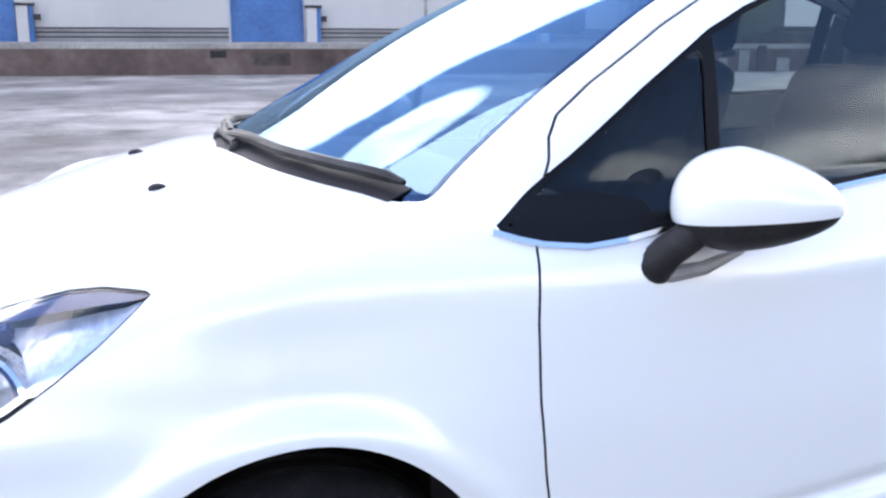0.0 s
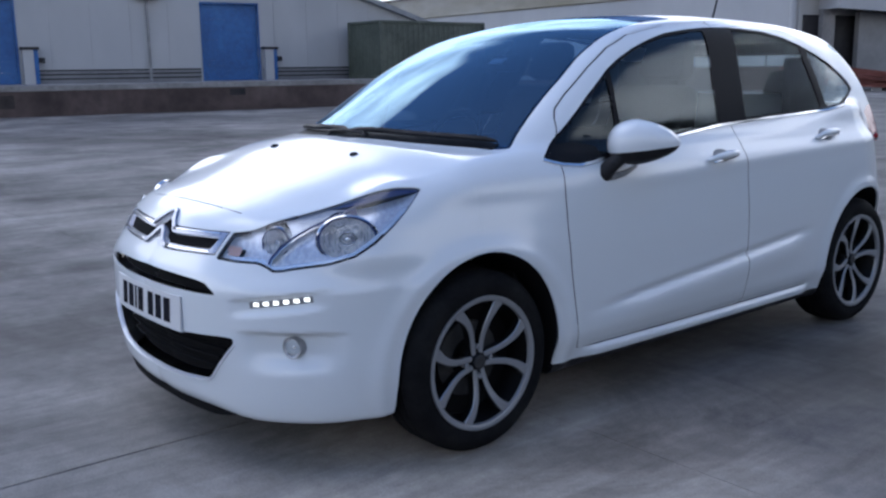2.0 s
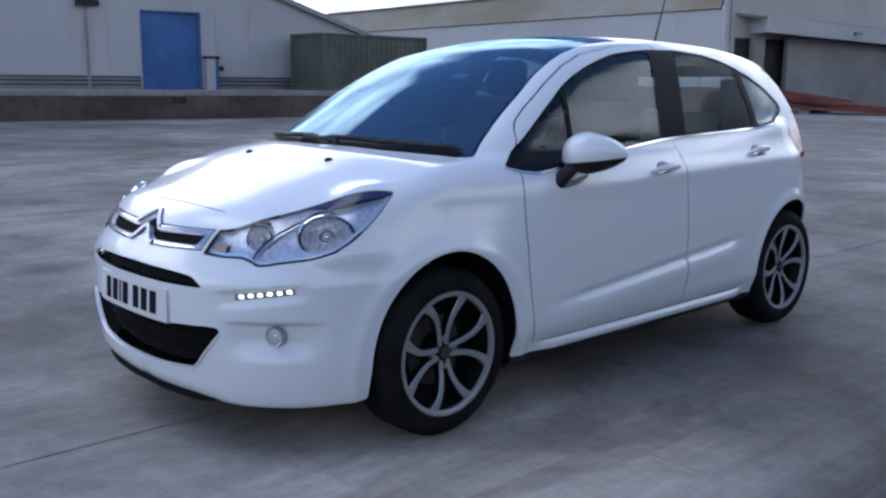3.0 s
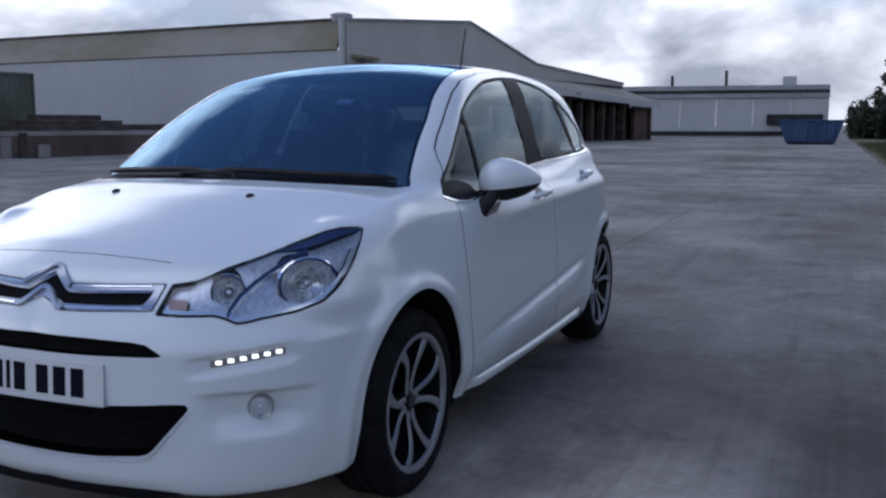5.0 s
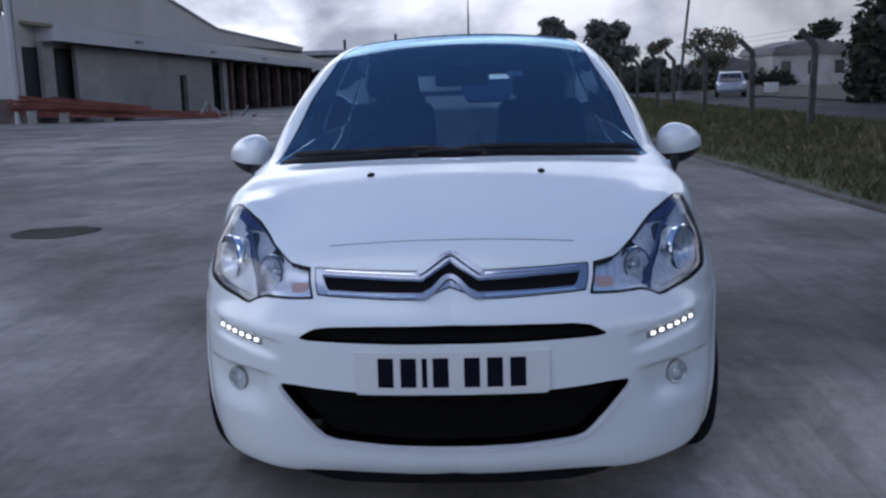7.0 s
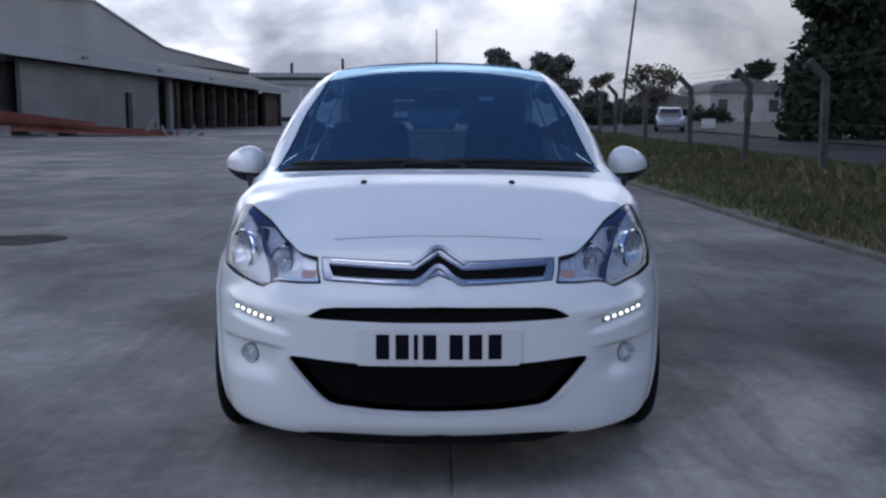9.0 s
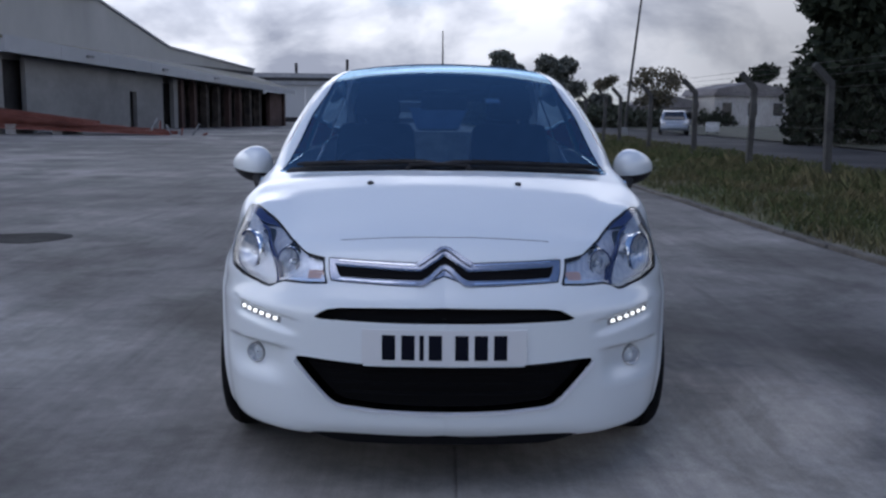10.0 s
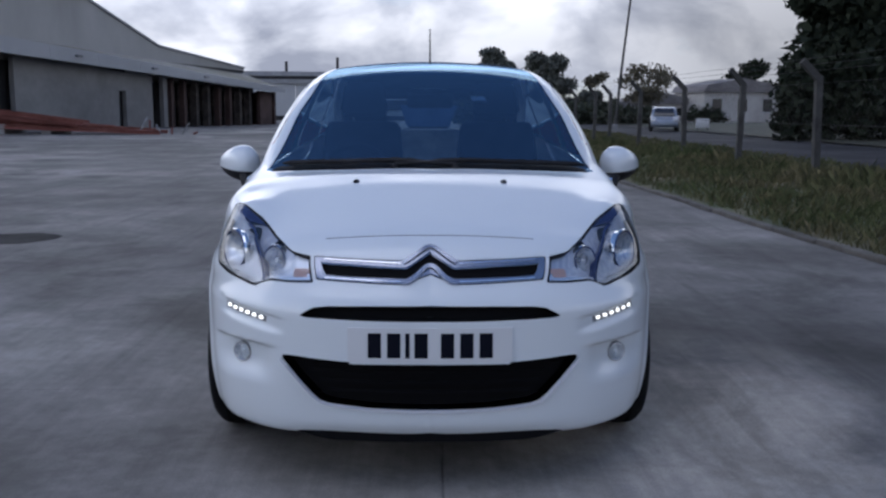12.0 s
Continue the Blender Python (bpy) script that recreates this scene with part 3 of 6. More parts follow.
SCREEN_BASE = curve((0.0, 0.03), (0.3, 0.068), (0.475, 0.124), (0.59, 0.177), (0.668, 0.215), (0.69, 0.25))


car = empty("car", label="white five-door hatchback with black-topped cabin, parked on the concrete yard", category="car")
print("skin")
shell = skin()
x, y, z = shell[0].T

# wheel openings
_, shell = split(shell, np.where(np.abs(x) > 0.45, np.hypot((y - 0.004) * 1.14, np.maximum(z - AXLE, 0) + 0.10 * np.minimum(z - AXLE, 0)) - 0.374, 1.0))
x, y, z = shell[0].T
_, shell = split(shell, np.where(np.abs(x) > 0.45, np.hypot(y - WB, np.maximum(z - AXLE, 0) + 0.06 * np.minimum(z - AXLE, 0)) - 0.368, 1.0))
# floor pan
x, y, z = shell[0].T
pan, shell = split(shell, z - 0.190 - 0.040 * ramp(y, 0.2, 0.34))
part("floor_pan", skin_mesh("floor_pan", pan, M_TRIM), None, car, "black plastic undertray")


# black lip along the foot of the front bumper
lx, ly, lz = shell[0].T
bm = bmesh.new()
rows = []
for i in range(49):
    u = -0.60 + 1.20 * i / 48
    near = (np.abs(lx - u) < 0.03) & (lz < 0.225) & (ly < -0.2)
    if not near.any():
        continue
    rows.append((u, ly[near].min()))
foot = [(u, sum(q for p, q in rows if abs(p - u) < 0.07) / sum(1 for p, q in rows if abs(p - u) < 0.07)) for u, q in rows]
ring = [[bm.verts.new((u * k, v + dy + 0.06 * ramp(abs(u), 0.42, 0.6), h)) for k, dy, h in ((0.985, 0.016, 0.222), (0.98, 0.018, 0.174 + 0.042 * ramp(abs(u), 0.30, 0.59)), (0.97, 0.036, 0.173 + 0.042 * ramp(abs(u), 0.30, 0.59)), (0.96, 0.05, 0.222))] for u, v in foot]
for a, b in zip(ring, ring[1:]):
    for k in range(4):
        bm.faces.new((a[k], b[k], b[(k + 1) % 4], a[(k + 1) % 4]))
bm.faces.new(ring[0])
bm.faces.new(ring[-1][::-1])
bmesh.ops.recalc_face_normals(bm, faces=bm.faces[:])
part("bumper_lip", bm, M_VOID, car, "black plastic lip under the bumper")


def take(d):
    global shell
    got, shell = split(shell, d)
    return got


# windscreen with its dark roof panel
x, y, z = shell[0].T
edge = np.abs(x) - SCREEN_EDGE(y)
d = np.maximum(np.maximum(edge, (SCREEN_BASE(np.abs(x)) - y)), np.maximum(y - 1.42, 0.93 - z))
got = take(np.where((y > -0.05) & (y < 1.6), d, 1.0))
gx, gy, gz = got[0].T
gd = np.maximum(np.maximum(np.abs(gx) - SCREEN_EDGE(gy), SCREEN_BASE(np.abs(gx)) - gy), gy - 1.42)
rimpiece, got = split(got, -gd - 0.0025)
part("windscreen_seal", skin_mesh("windscreen_seal", rimpiece, M_FRIT, 0.003), None, car, "black rubber windscreen seal")
gx, gy, gz = got[0].T
head, got = split(got, 1.16 + 0.10 * gx * gx - gy)
part("roof_panel", skin_mesh("roof_panel", head, M_ROOFTOP, 0.001), None, car, "glossy black front roof panel")
gx, gy, gz = got[0].T
band, got = split(got, np.minimum(gy - SCREEN_BASE(np.abs(gx)) - 0.035, SCREEN_EDGE(gy) - np.abs(gx) - 0.012))
part("windscreen_border", skin_mesh("windscreen_border", band, M_FRIT, 0.001), None, car, "black printed windscreen border")
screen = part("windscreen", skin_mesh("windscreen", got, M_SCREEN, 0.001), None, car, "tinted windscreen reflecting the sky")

# side windows, both flanks
BARS = [[(0.735, 0.90), (0.755, 1.10), (0.785, 1.32)], [(1.47, 1.0), (1.50, 1.15), (1.598, 1.46)], [(2.265, 1.0), (2.25, 1.18), (2.215, 1.42)]]
BAR_W = (0.013, 0.098, 0.030)
for sgn, hand in ((1, "left"), (-1, "right")):
    x, y, z = shell[0].T
    on = (x * sgn > 0.40) & (z > 0.88) & (y > 0.25) & (y < 2.75)
    got = take(np.where(on, poly_sdf(y, z, DLO), 1.0))
    gx, gy, gz = got[0].T
    # black border, bars and pillar
    keep = poly_sdf(gy, gz, DLO) + 0.010
    for bar, w in zip(BARS, BAR_W):
        keep = np.maximum(keep, w - line_dist(gy, gz, bar))
    keep = np.maximum(keep, -(poly_sdf(gy, gz, [(0.30, 0.90), (0.62, 0.90), (0.60, 0.985), (0.50, 1.005), (0.40, 1.0)])))
    panes, frame_piece = split(got, keep)
    part("window_frame", skin_mesh("window_frame", frame_piece, M_PILLAR, 0.002), None, car, "black window frame and door pillar")
    for lo, hi, nm in ((0.0, 0.745, "quarter_window"), (0.745, 1.5, "front_window"), (1.5, 2.225, "rear_window"), (2.225, 3.0, "rear_quarter_window")):
        px, py, pz = panes[0].T
        mid = {0.745: 0.745 + 0.06 * (pz - 1.1), 1.5: 1.5 + 0.35 * (pz - 1.15), 2.225: 2.225 - 0.05 * (pz - 1.2)}
        d = np.maximum(mid[lo] - py if lo else -1 + 0 * py, py - mid[hi] if hi < 3 else -1 + 0 * py)
        one, panes = split(panes, d)
        if len(one[2]):
            part(nm, skin_mesh(nm, one, {"quarter_window": M_DUSK, "rear_window": M_CLEAR}.get(nm, M_GLASS), 0.006), None, car, "tinted side glass")
# rear window
x, y, z = shell[0].T
got = take(np.where(y > 2.5, np.maximum(np.abs(x) - 0.56, np.maximum(1.06 - z, z - 1.36)), 1.0))
part("tailgate_window", skin_mesh("tailgate_window", got, M_CLEAR, 0.003), None, car, "tinted tailgate glass")

# head lamps
lamps = {}
for sgn in (1, -1):
    x, y, z = shell[0].T
    on = (x * sgn > 0.1) & (y < 0.02)
    ld = poly_sdf(bearing(shell[0]) / 65, z, LAMP)
    got = take(np.where(on, ld, 1.0))
    gd = poly_sdf(bearing(got[0]) / 65, got[0][:, 2], LAMP)
    rimpiece, lens = split(got, -gd - np.where(got[0][:, 2] > 0.775, 0.0032, 0.0078))
    lamps[sgn] = (rimpiece, lens)

# grille band, upper slot, lower mouth: (x, z) seen from ahead
BAND = [(0.0, 0.811), (0.026, 0.800), (0.078, 0.766), (0.16, 0.768), (0.25, 0.770), (0.34, 0.773), (0.378, 0.774), (0.374, 0.735), (0.366, 0.704), (0.34, 0.702), (0.25, 0.698), (0.16, 0.694), (0.078, 0.693), (0.03, 0.712), (0.0, 0.722)]
INSERT = [(0.0, 0.790), (0.03, 0.772), (0.076, 0.744), (0.157, 0.747), (0.25, 0.752), (0.354, 0.756), (0.346, 0.734), (0.334, 0.718), (0.25, 0.714), (0.157, 0.712), (0.075, 0.711), (0.03, 0.735), (0.0, 0.745)]
SLOT = [(0.0, 0.634), (0.2, 0.632), (0.33, 0.628), (0.374, 0.622), (0.40, 0.608), (0.422, 0.593), (0.40, 0.588), (0.2, 0.584), (0.0, 0.583)]
MOUTH = [(0.0, 0.452), (0.28, 0.452), (0.43, 0.462), (0.478, 0.462), (0.484, 0.448), (0.44, 0.395), (0.385, 0.335), (0.36, 0.312), (0.33, 0.302), (0.2, 0.291), (0.0, 0.286)]


def both(half):
    return half + [(-a, b) for a, b in half[::-1] if a > 0]


fronts = {}
for nm, half in (("band", BAND), ("slot", SLOT), ("mouth", MOUTH)):
    x, y, z = shell[0].T
    fronts[nm] = take(np.where(y < -0.4, poly_sdf(x, z, both(half)), 1.0))

# doors, with a joint all round
for sgn in (1, -1):
    for nm, outline, lab in (("front_door", FRONT_DOOR, "white front door"), ("rear_door", REAR_DOOR, "white rear door")):
        x, y, z = shell[0].T
        on = (x * sgn > 0.35) & (y > 0.3) & (y < 2.5)
        door = take(np.where(on, poly_sdf(y, z, outline) - 0.0022, 1.0))
        dd = poly_sdf(door[0][:, 1], door[0][:, 2], outline)
        gap, door = split(door, -dd - 0.0022)
        ob = part(nm, skin_mesh(nm, door, M_PAINT), None, car, lab)
        part("door_joint", skin_mesh("door_joint", gap, M_SEAM, 0.005), None, ob, "dark shut line")

# bonnet, cut off along its edges
x, y, z = shell[0].T
HOOD_EDGE = curve((-0.70, 0.36), (-0.58, 0.495), (-0.47, 0.535), (-0.30, 0.58), (-0.17, 0.66), (-0.05, 0.70), (0.12, 0.715), (0.25, 0.72))
bd = np.where((y < 0.3) & (z > 0.75), np.maximum(np.abs(x) - HOOD_EDGE(y), np.maximum(0.0, 0) + (-0.62 - 0.0 * y - y + 0.14 * x * x)), 1.0)
hood = take(bd)
hx, hy, hz = hood[0].T
hd = np.maximum(np.abs(hx) - HOOD_EDGE(hy), -0.62 - hy + 0.14 * hx * hx)
gap, hood = split(hood, np.where((np.abs(hx) < 0.345) & (hy < -0.45), -hd - 0.0030, 1.0))
hood_ob = part("bonnet", skin_mesh("bonnet", hood, M_PAINT), None, car, "white bonnet")
part("bonnet_joint", skin_mesh("bonnet_joint", gap, M_SEAM, 0.003), None, hood_ob, "dark shut line")
# tail lamps and tailgate joint
for sgn in (1, -1):
    x, y, z = shell[0].T
    got = take(np.where((x * sgn > 0.4) & (y > 2.6), poly_sdf(y, z, [(2.79, 1.02), (2.86, 1.05), (3.4, 1.05), (3.4, 0.80), (2.93, 0.78), (2.84, 0.88)]), 1.0))
    part("tail_lamp", skin_mesh("tail_lamp", got, M_RED), None, car, "red tail lamp")
part("body_shell", skin_mesh("body_shell", shell, M_PAINT, 0.0, 0.010), None, car, "glossy white painted body")

# ---- wheels ----
def make_wheel(name):
    wheel = empty(name)
    wheel.parent = car
    R, RIM, W = 0.308, 0.224, 0.205
    bm = bmesh.new()
    h = W / 2
    prof = [(RIM - 0.012, -h + 0.012), (RIM + 0.004, -h + 0.002), (RIM + 0.03, -h - 0.004), (RIM + 0.055, -h), (R - 0.012, -h + 0.016), (R - 0.003, -h + 0.032), (R, -h + 0.055)]
    for g in (-0.045, 0.0, 0.045):
        prof += [(R, g - 0.006), (R - 0.008, g - 0.005), (R - 0.008, g + 0.005), (R, g + 0.006)]
    prof += [(a, -b) for a, b in prof[:7][::-1]]
    lathe(bm, prof, 72)
    part("tyre", bm, M_RUBBER, wheel, "black road tyre")
    bm = bmesh.new()
    lathe(bm, [(RIM - 0.010, h - 0.030), (RIM - 0.004, h - 0.008), (RIM + 0.004, h - 0.002), (RIM + 0.003, h + 0.002), (RIM - 0.004, h + 0.003), (RIM - 0.014, h - 0.002), (RIM - 0.017, h - 0.012)], 72)
    part("rim_lip", bm, M_ALLOY, wheel, "silver machined rim edge")
    bm = bmesh.new()
    lathe(bm, [(RIM - 0.010, -h + 0.02), (RIM - 0.026, -h + 0.05), (RIM - 0.03, h - 0.06), (RIM - 0.012, h - 0.014)], 64)
    lathe(bm, [(0.0, h - 0.105), (0.16, h - 0.105), (0.205, h - 0.10)], 48)
    part("rim_barrel", bm, M_ALLOY_DARK, wheel, "dark wheel barrel")
    # brake disc
    bm = bmesh.new()
    lathe(bm, [(0.07, h - 0.085), (0.128, h - 0.085), (0.130, h - 0.095), (0.07, h - 0.097)], 48)
    part("brake_disc", bm, M_DISC, wheel, "grey steel brake disc")
    # eight spokes in four pairs that spread like tulips
    for q in range(4):
        for sgn in (1, -1):
            bm = bmesh.new()
            rows = []
            for i in range(11):
                u = i / 10
                r = 0.030 + u * (RIM - 0.012 - 0.030)
                off = 0.017 + 0.010 * u + 0.072 * u**2.6
                ang = math.atan2(off, r) if r > off else 0.6
                wid = 0.0095 + 0.0025 * u + 0.008 * u**4
                face = h - 0.030 + 0.026 * ramp(np.array(u), 0.0, 0.9)
                cen = Vector((0, math.cos(ang) * r, math.sin(ang) * r * sgn))
                rows.append((cen, wid, float(face)))
            rot = Matrix.Rotation(q * math.pi / 2 + 0.09, 4, "X")
            vs = []
            for i, (c, wdt, fc) in enumerate(rows):
                d = (rows[min(i + 1, 10)][0] - rows[max(i - 1, 0)][0]).normalized()
                nrm = Vector((0, -d.z, d.y))
                ring = [c + nrm * wdt + Vector((fc - 0.004, 0, 0)), c + nrm * (wdt - 0.003) + Vector((fc, 0, 0)), c - nrm * (wdt - 0.003) + Vector((fc, 0, 0)), c - nrm * wdt + Vector((fc - 0.004, 0, 0)),
                        c - nrm * wdt * 0.8 + Vector((fc - 0.034, 0, 0)), c + nrm * wdt * 0.8 + Vector((fc - 0.034, 0, 0))]
                vs.append([bm.verts.new(rot @ p) for p in ring])
            for a, b in zip(vs[:-1], vs[1:]):
                for k in range(6):
                    bm.faces.new((a[k], a[(k + 1) % 6], b[(k + 1) % 6], b[k])).material_index = int(k > 2)
            part("spoke", bm, M_ALLOY, wheel).data.materials.append(M_ALLOY_DARK)
    bm = bmesh.new()
    lathe(bm, [(0.0, h - 0.024), (0.026, h - 0.024), (0.030, h - 0.028), (0.032, h - 0.040), (0.050, h - 0.042), (0.054, h - 0.048), (0.054, h - 0.075)], 40)
    part("hub", bm, M_ALLOY_DARK, wheel, "dark wheel hub")
    bm = bmesh.new()
    lathe(bm, [(0.0, h - 0.020), (0.020, h - 0.0205), (0.0235, h - 0.024), (0.024, h - 0.03)], 32)
    part("centre_cap", bm, M_DISC, wheel, "grey centre cap")
    for q in range(4):
        bm = bmesh.new()
        a = q * math.pi / 2 + 0.09
        lathe(bm, [(0.0, h - 0.026), (0.008, h - 0.026), (0.010, h - 0.029), (0.010, h - 0.05)], 12, Matrix.Translation((0, 0.052 * math.cos(a), 0.052 * math.sin(a))))
        part("wheel_bolt", bm, M_STEEL, wheel)
    return wheel


HUB_X = 0.722
first = make_wheel("wheel")
first.matrix_basis = pose(HUB_X, 0, AXLE)
for px, py, turn in ((-HUB_X, 0, 180), (HUB_X, WB, 0), (-HUB_X, WB, 180)):
    w = copy_thing(first, pose(px, py, AXLE, 20 if py else 0, 0, turn))

# ---- the car: fittings on the skin ----
def root(fn, lo, hi):
    for _ in range(21):
        mid = (lo + hi) / 2
        if fn(mid) < 0:
            lo = mid
        else:
            hi = mid
    return (lo + hi) / 2


def body1(p):
    return float(body(np.array([p[0]]), np.array([p[1]]), np.array([p[2]]))[0])


def nose_at(x, z):
    """The skin's point straight ahead of (x, z)."""
    return Vector((x, -root(lambda r: body1((x, -r, z)), 0.0, 1.2), z))


def flank_at(y, z, sgn=1):
    return Vector((sgn * root(lambda r: body1((r, y, z)), 0.05, 1.2), y, z))


def round_at(ang, z, sgn=1):
    a = radians(ang)
    r = root(lambda q: body1((q * math.sin(a), -q * math.cos(a), z)), 0.2, 1.3)
    return Vector((sgn * r * math.sin(a), -r * math.cos(a), z))


def top_at(x, y):
    return Vector((x, y, root(lambda q: body1((x, y, q)), 0.6, 1.8)))


def skin_normal(p):
    e = 0.003
    n = Vector([body1((p[0] + (i == 0) * e, p[1] + (i == 1) * e, p[2] + (i == 2) * e)) - body1((p[0] - (i == 0) * e, p[1] - (i == 1) * e, p[2] - (i == 2) * e)) for i in range(3)])
    return n.normalized()


def facing(p, d):
    """A pose at p whose x axis looks along d."""
    d = Vector(d).normalized()
    u = Vector((0, 0, 1)).cross(d).normalized()
    w = d.cross(u)
    m = Matrix((d, u, w)).transposed().to_4x4()
    m.translation = p
    return m


def ribbon(bm, pts, width, proud, sink=0.010, closed=False):
    """A flat bar laid on the skin along pts; width may be a list."""
    n = len(pts)
    rings = []
    for i, p in enumerate(pts):
        q = skin_normal(p)
        a, b = pts[(i + 1) % n if closed else min(i + 1, n - 1)], pts[i - 1 if closed else max(i - 1, 0)]
        d = (a - b).normalized()
        s = q.cross(d).normalized()
        w = (width[i] if isinstance(width, (list, tuple)) else width) / 2
        rings.append([bm.verts.new(v) for v in (p - s * w - q * sink, p - s * w + q * proud * 0.4, p - s * w * 0.7 + q * proud, p + s * w * 0.7 + q * proud, p + s * w + q * proud * 0.4, p + s * w - q * sink)])
    for i in range(n if closed else n - 1):
        a, b = rings[i], rings[(i + 1) % n]
        for k in range(5):
            bm.faces.new((a[k], a[k + 1], b[k + 1], b[k]))
    if not closed:
        bm.faces.new(rings[0])
        bm.faces.new(rings[-1][::-1])


def dense(pts, step=0.02):
    out = []
    for (ax, ay), (bx, by) in zip(pts[:-1], pts[1:]):
        k = max(1, int(math.hypot(bx - ax, by - ay) / step))
        out += [(ax + (bx - ax) * i / k, ay + (by - ay) * i / k) for i in range(k)]
    return out + [pts[-1]]


# head lamps: seal, clear lens, reflector shell behind it, dark brow, bright lower lip, two bowls
M_FLUTE = material("fluted_reflector", (0.74, 0.77, 0.82), 0.26, 0.45)
_v = coords(M_FLUTE, (90, 90, 7))
_n = noise_tex(M_FLUTE, _v, 1.0, 3, 0.6)
# pale and darker upright streaks paint sparkle into the reflector's colour
drive(M_FLUTE, "Base Color", ramp_node(M_FLUTE, _n, (0.34, (0.56, 0.59, 0.66)), (0.48, (0.66, 0.69, 0.76)), (0.62, (0.78, 0.81, 0.87))))
bump(M_FLUTE, _n, 0.18, 0.006)
M_BOWL = material("bowl_reflector", (0.8, 0.82, 0.86), 0.15, 0.55)
_v = coords(M_BOWL, (150, 150, 16))
_n = noise_tex(M_BOWL, _v, 1.0, 2)
# dark-to-bright streaks paint glints into the bowl's colour
drive(M_BOWL, "Base Color", ramp_node(M_BOWL, _n, (0.34, (0.30, 0.33, 0.38)), (0.43, (0.72, 0.75, 0.80)), (0.56, (0.95, 0.96, 0.98))))
bump(M_BOWL, _n, 0.5, 0.004)
TOP_EDGE = curve((30, 0.773), (33, 0.777), (36, 0.783), (39, 0.798), (42, 0.811), (46.5, 0.825), (51, 0.841), (56, 0.856), (61, 0.874), (64.5, 0.888), (67, 0.896), (71, 0.902), (76.6, 0.899))
BROW_W = curve((44, -0.002), (50, 0.002), (56, 0.009), (62, 0.019), (68, 0.022), (73, 0.016), (76, 0.006))
BOWLS = ((57.5, 0.783, 0.066, 1.45, 1.28), (41.6, 0.772, 0.045, 0.62, 0.95))
DIVIDER = ((60, 0.850), (56, 0.834), (52.5, 0.816), (49.4, 0.798), (46.6, 0.777), (43.4, 0.744), (41.4, 0.710), (41.0, 0.692))
for sgn in (1, -1):
    rimpiece, lens = lamps[sgn]
    hl = empty("head_lamp", label="clear-lensed headlamp with chrome bowls")
    hl.parent = car
    part("lamp_seal", skin_mesh("lamp_seal", rimpiece, M_SEAM, 0.003), None, hl, "black lamp seal")
    lens_ob = part("lens", skin_mesh("lens", lens, M_LENS, 0.0), None, hl, "clear plastic lamp lens")
    lens_ob.visible_shadow = False
    lv = lens[0]
    ang = bearing(lv)
    brow, rest = split(lens, TOP_EDGE(ang) - BROW_W(ang) - lv[:, 2])
    part("brow", skin_mesh("brow", brow, M_BROW, 0.006), None, hl, "dark lamp brow, mirrored sky blue in its colour")
    bm = bmesh.new()
    pts = [round_at(a * 65, q, sgn) for a, q in dense([(a / 65, q) for a, q in DIVIDER], 0.015)]
    pts = [q - skin_normal(q) * 0.009 for q in pts]
    k = len(pts) - 1
    ribbon(bm, pts, [0.014 - 0.008 * min(1, 2.2 * i / k) for i in range(k + 1)], 0.003, 0.03)
    part("divider", bm, M_BROW, hl, "dark rib between the two chambers")
    bm = bmesh.new()
    ribbon(bm, [q + Vector((sgn * 0.008, 0, -0.004)) - skin_normal(q) * 0.002 for q in pts[k // 3:]], 0.004, 0.002, 0.03)
    part("divider_edge", bm, M_CHROME, hl, "chrome edge of the rib")
    rv = rest[0]
    lipd = -(poly_sdf(bearing(rv) / 65, rv[:, 2], LAMP) + 0.020)
    lipd = np.where(TOP_EDGE(bearing(rv)) - rv[:, 2] > 0.045, lipd, 1.0)
    lip, rest = split(rest, lipd)
    part("lamp_lip", skin_mesh("lamp_lip", lip, M_REFLECT, 0.012), None, hl, "chrome lamp lip")
    rv = rest[0]
    am, rest = split(rest, poly_sdf(bearing(rv) / 65, rv[:, 2], [(28.6 / 65, 0.712), (33.4 / 65, 0.711), (33.8 / 65, 0.738), (29.4 / 65, 0.740)]))
    part("side_lamp", skin_mesh("side_lamp", am, M_AMBER, 0.014), None, hl, "pale pinkish indicator")
    for ang0, z0, rad, out, wide in BOWLS:
        m = facing(round_at(ang0, z0, sgn), Vector((sgn * out, -1, 0.16))).inverted()
        rel = np.array(m.to_3x3()) @ rest[0].T + np.array(m.translation)[:, None]
        _, rest = split(rest, np.hypot(rel[1] / wide, rel[2]) - rad * 1.08)
    deep = np.minimum(0.034, 0.004 - poly_sdf(bearing(rest[0]) / 65, rest[0][:, 2], LAMP) * 1.0)
    part("reflector", skin_mesh("reflector", rest, M_FLUTE, deep), None, hl, "silvery reflector shell")
    for ang0, z0, rad, out, wide in BOWLS:
        p = round_at(ang0, z0, sgn)
        d = Vector((sgn * out, -1, 0.16)).normalized()
        m = facing(p - skin_normal(p) * 0.046, d) @ Matrix.Diagonal((1, wide, 1, 1))
        bm = bmesh.new()
        lathe(bm, [(0.0, -0.03), (rad * 0.2, -0.029), (rad * 0.45, -0.022), (rad * 0.7, -0.008), (rad * 0.90, 0.012), (rad, 0.024), (rad * 1.06, 0.020), (rad * 1.08, -0.02)], 56, m)
        # upright flutes stand in the bowl
        minv = m.inverted()
        for v in bm.verts:
            q = minv @ v.co
            rr = math.hypot(q.y, q.z)
            if rr < rad * 0.93:
                v.co = m @ (q + Vector((0.0035 * math.cos(q.y / rad * 15.0) * (rr / rad), 0, 0)))
        bowl = part("bowl", bm, M_BOWL, hl, "chrome lamp bowl with upright flutes")
        bm = bmesh.new()
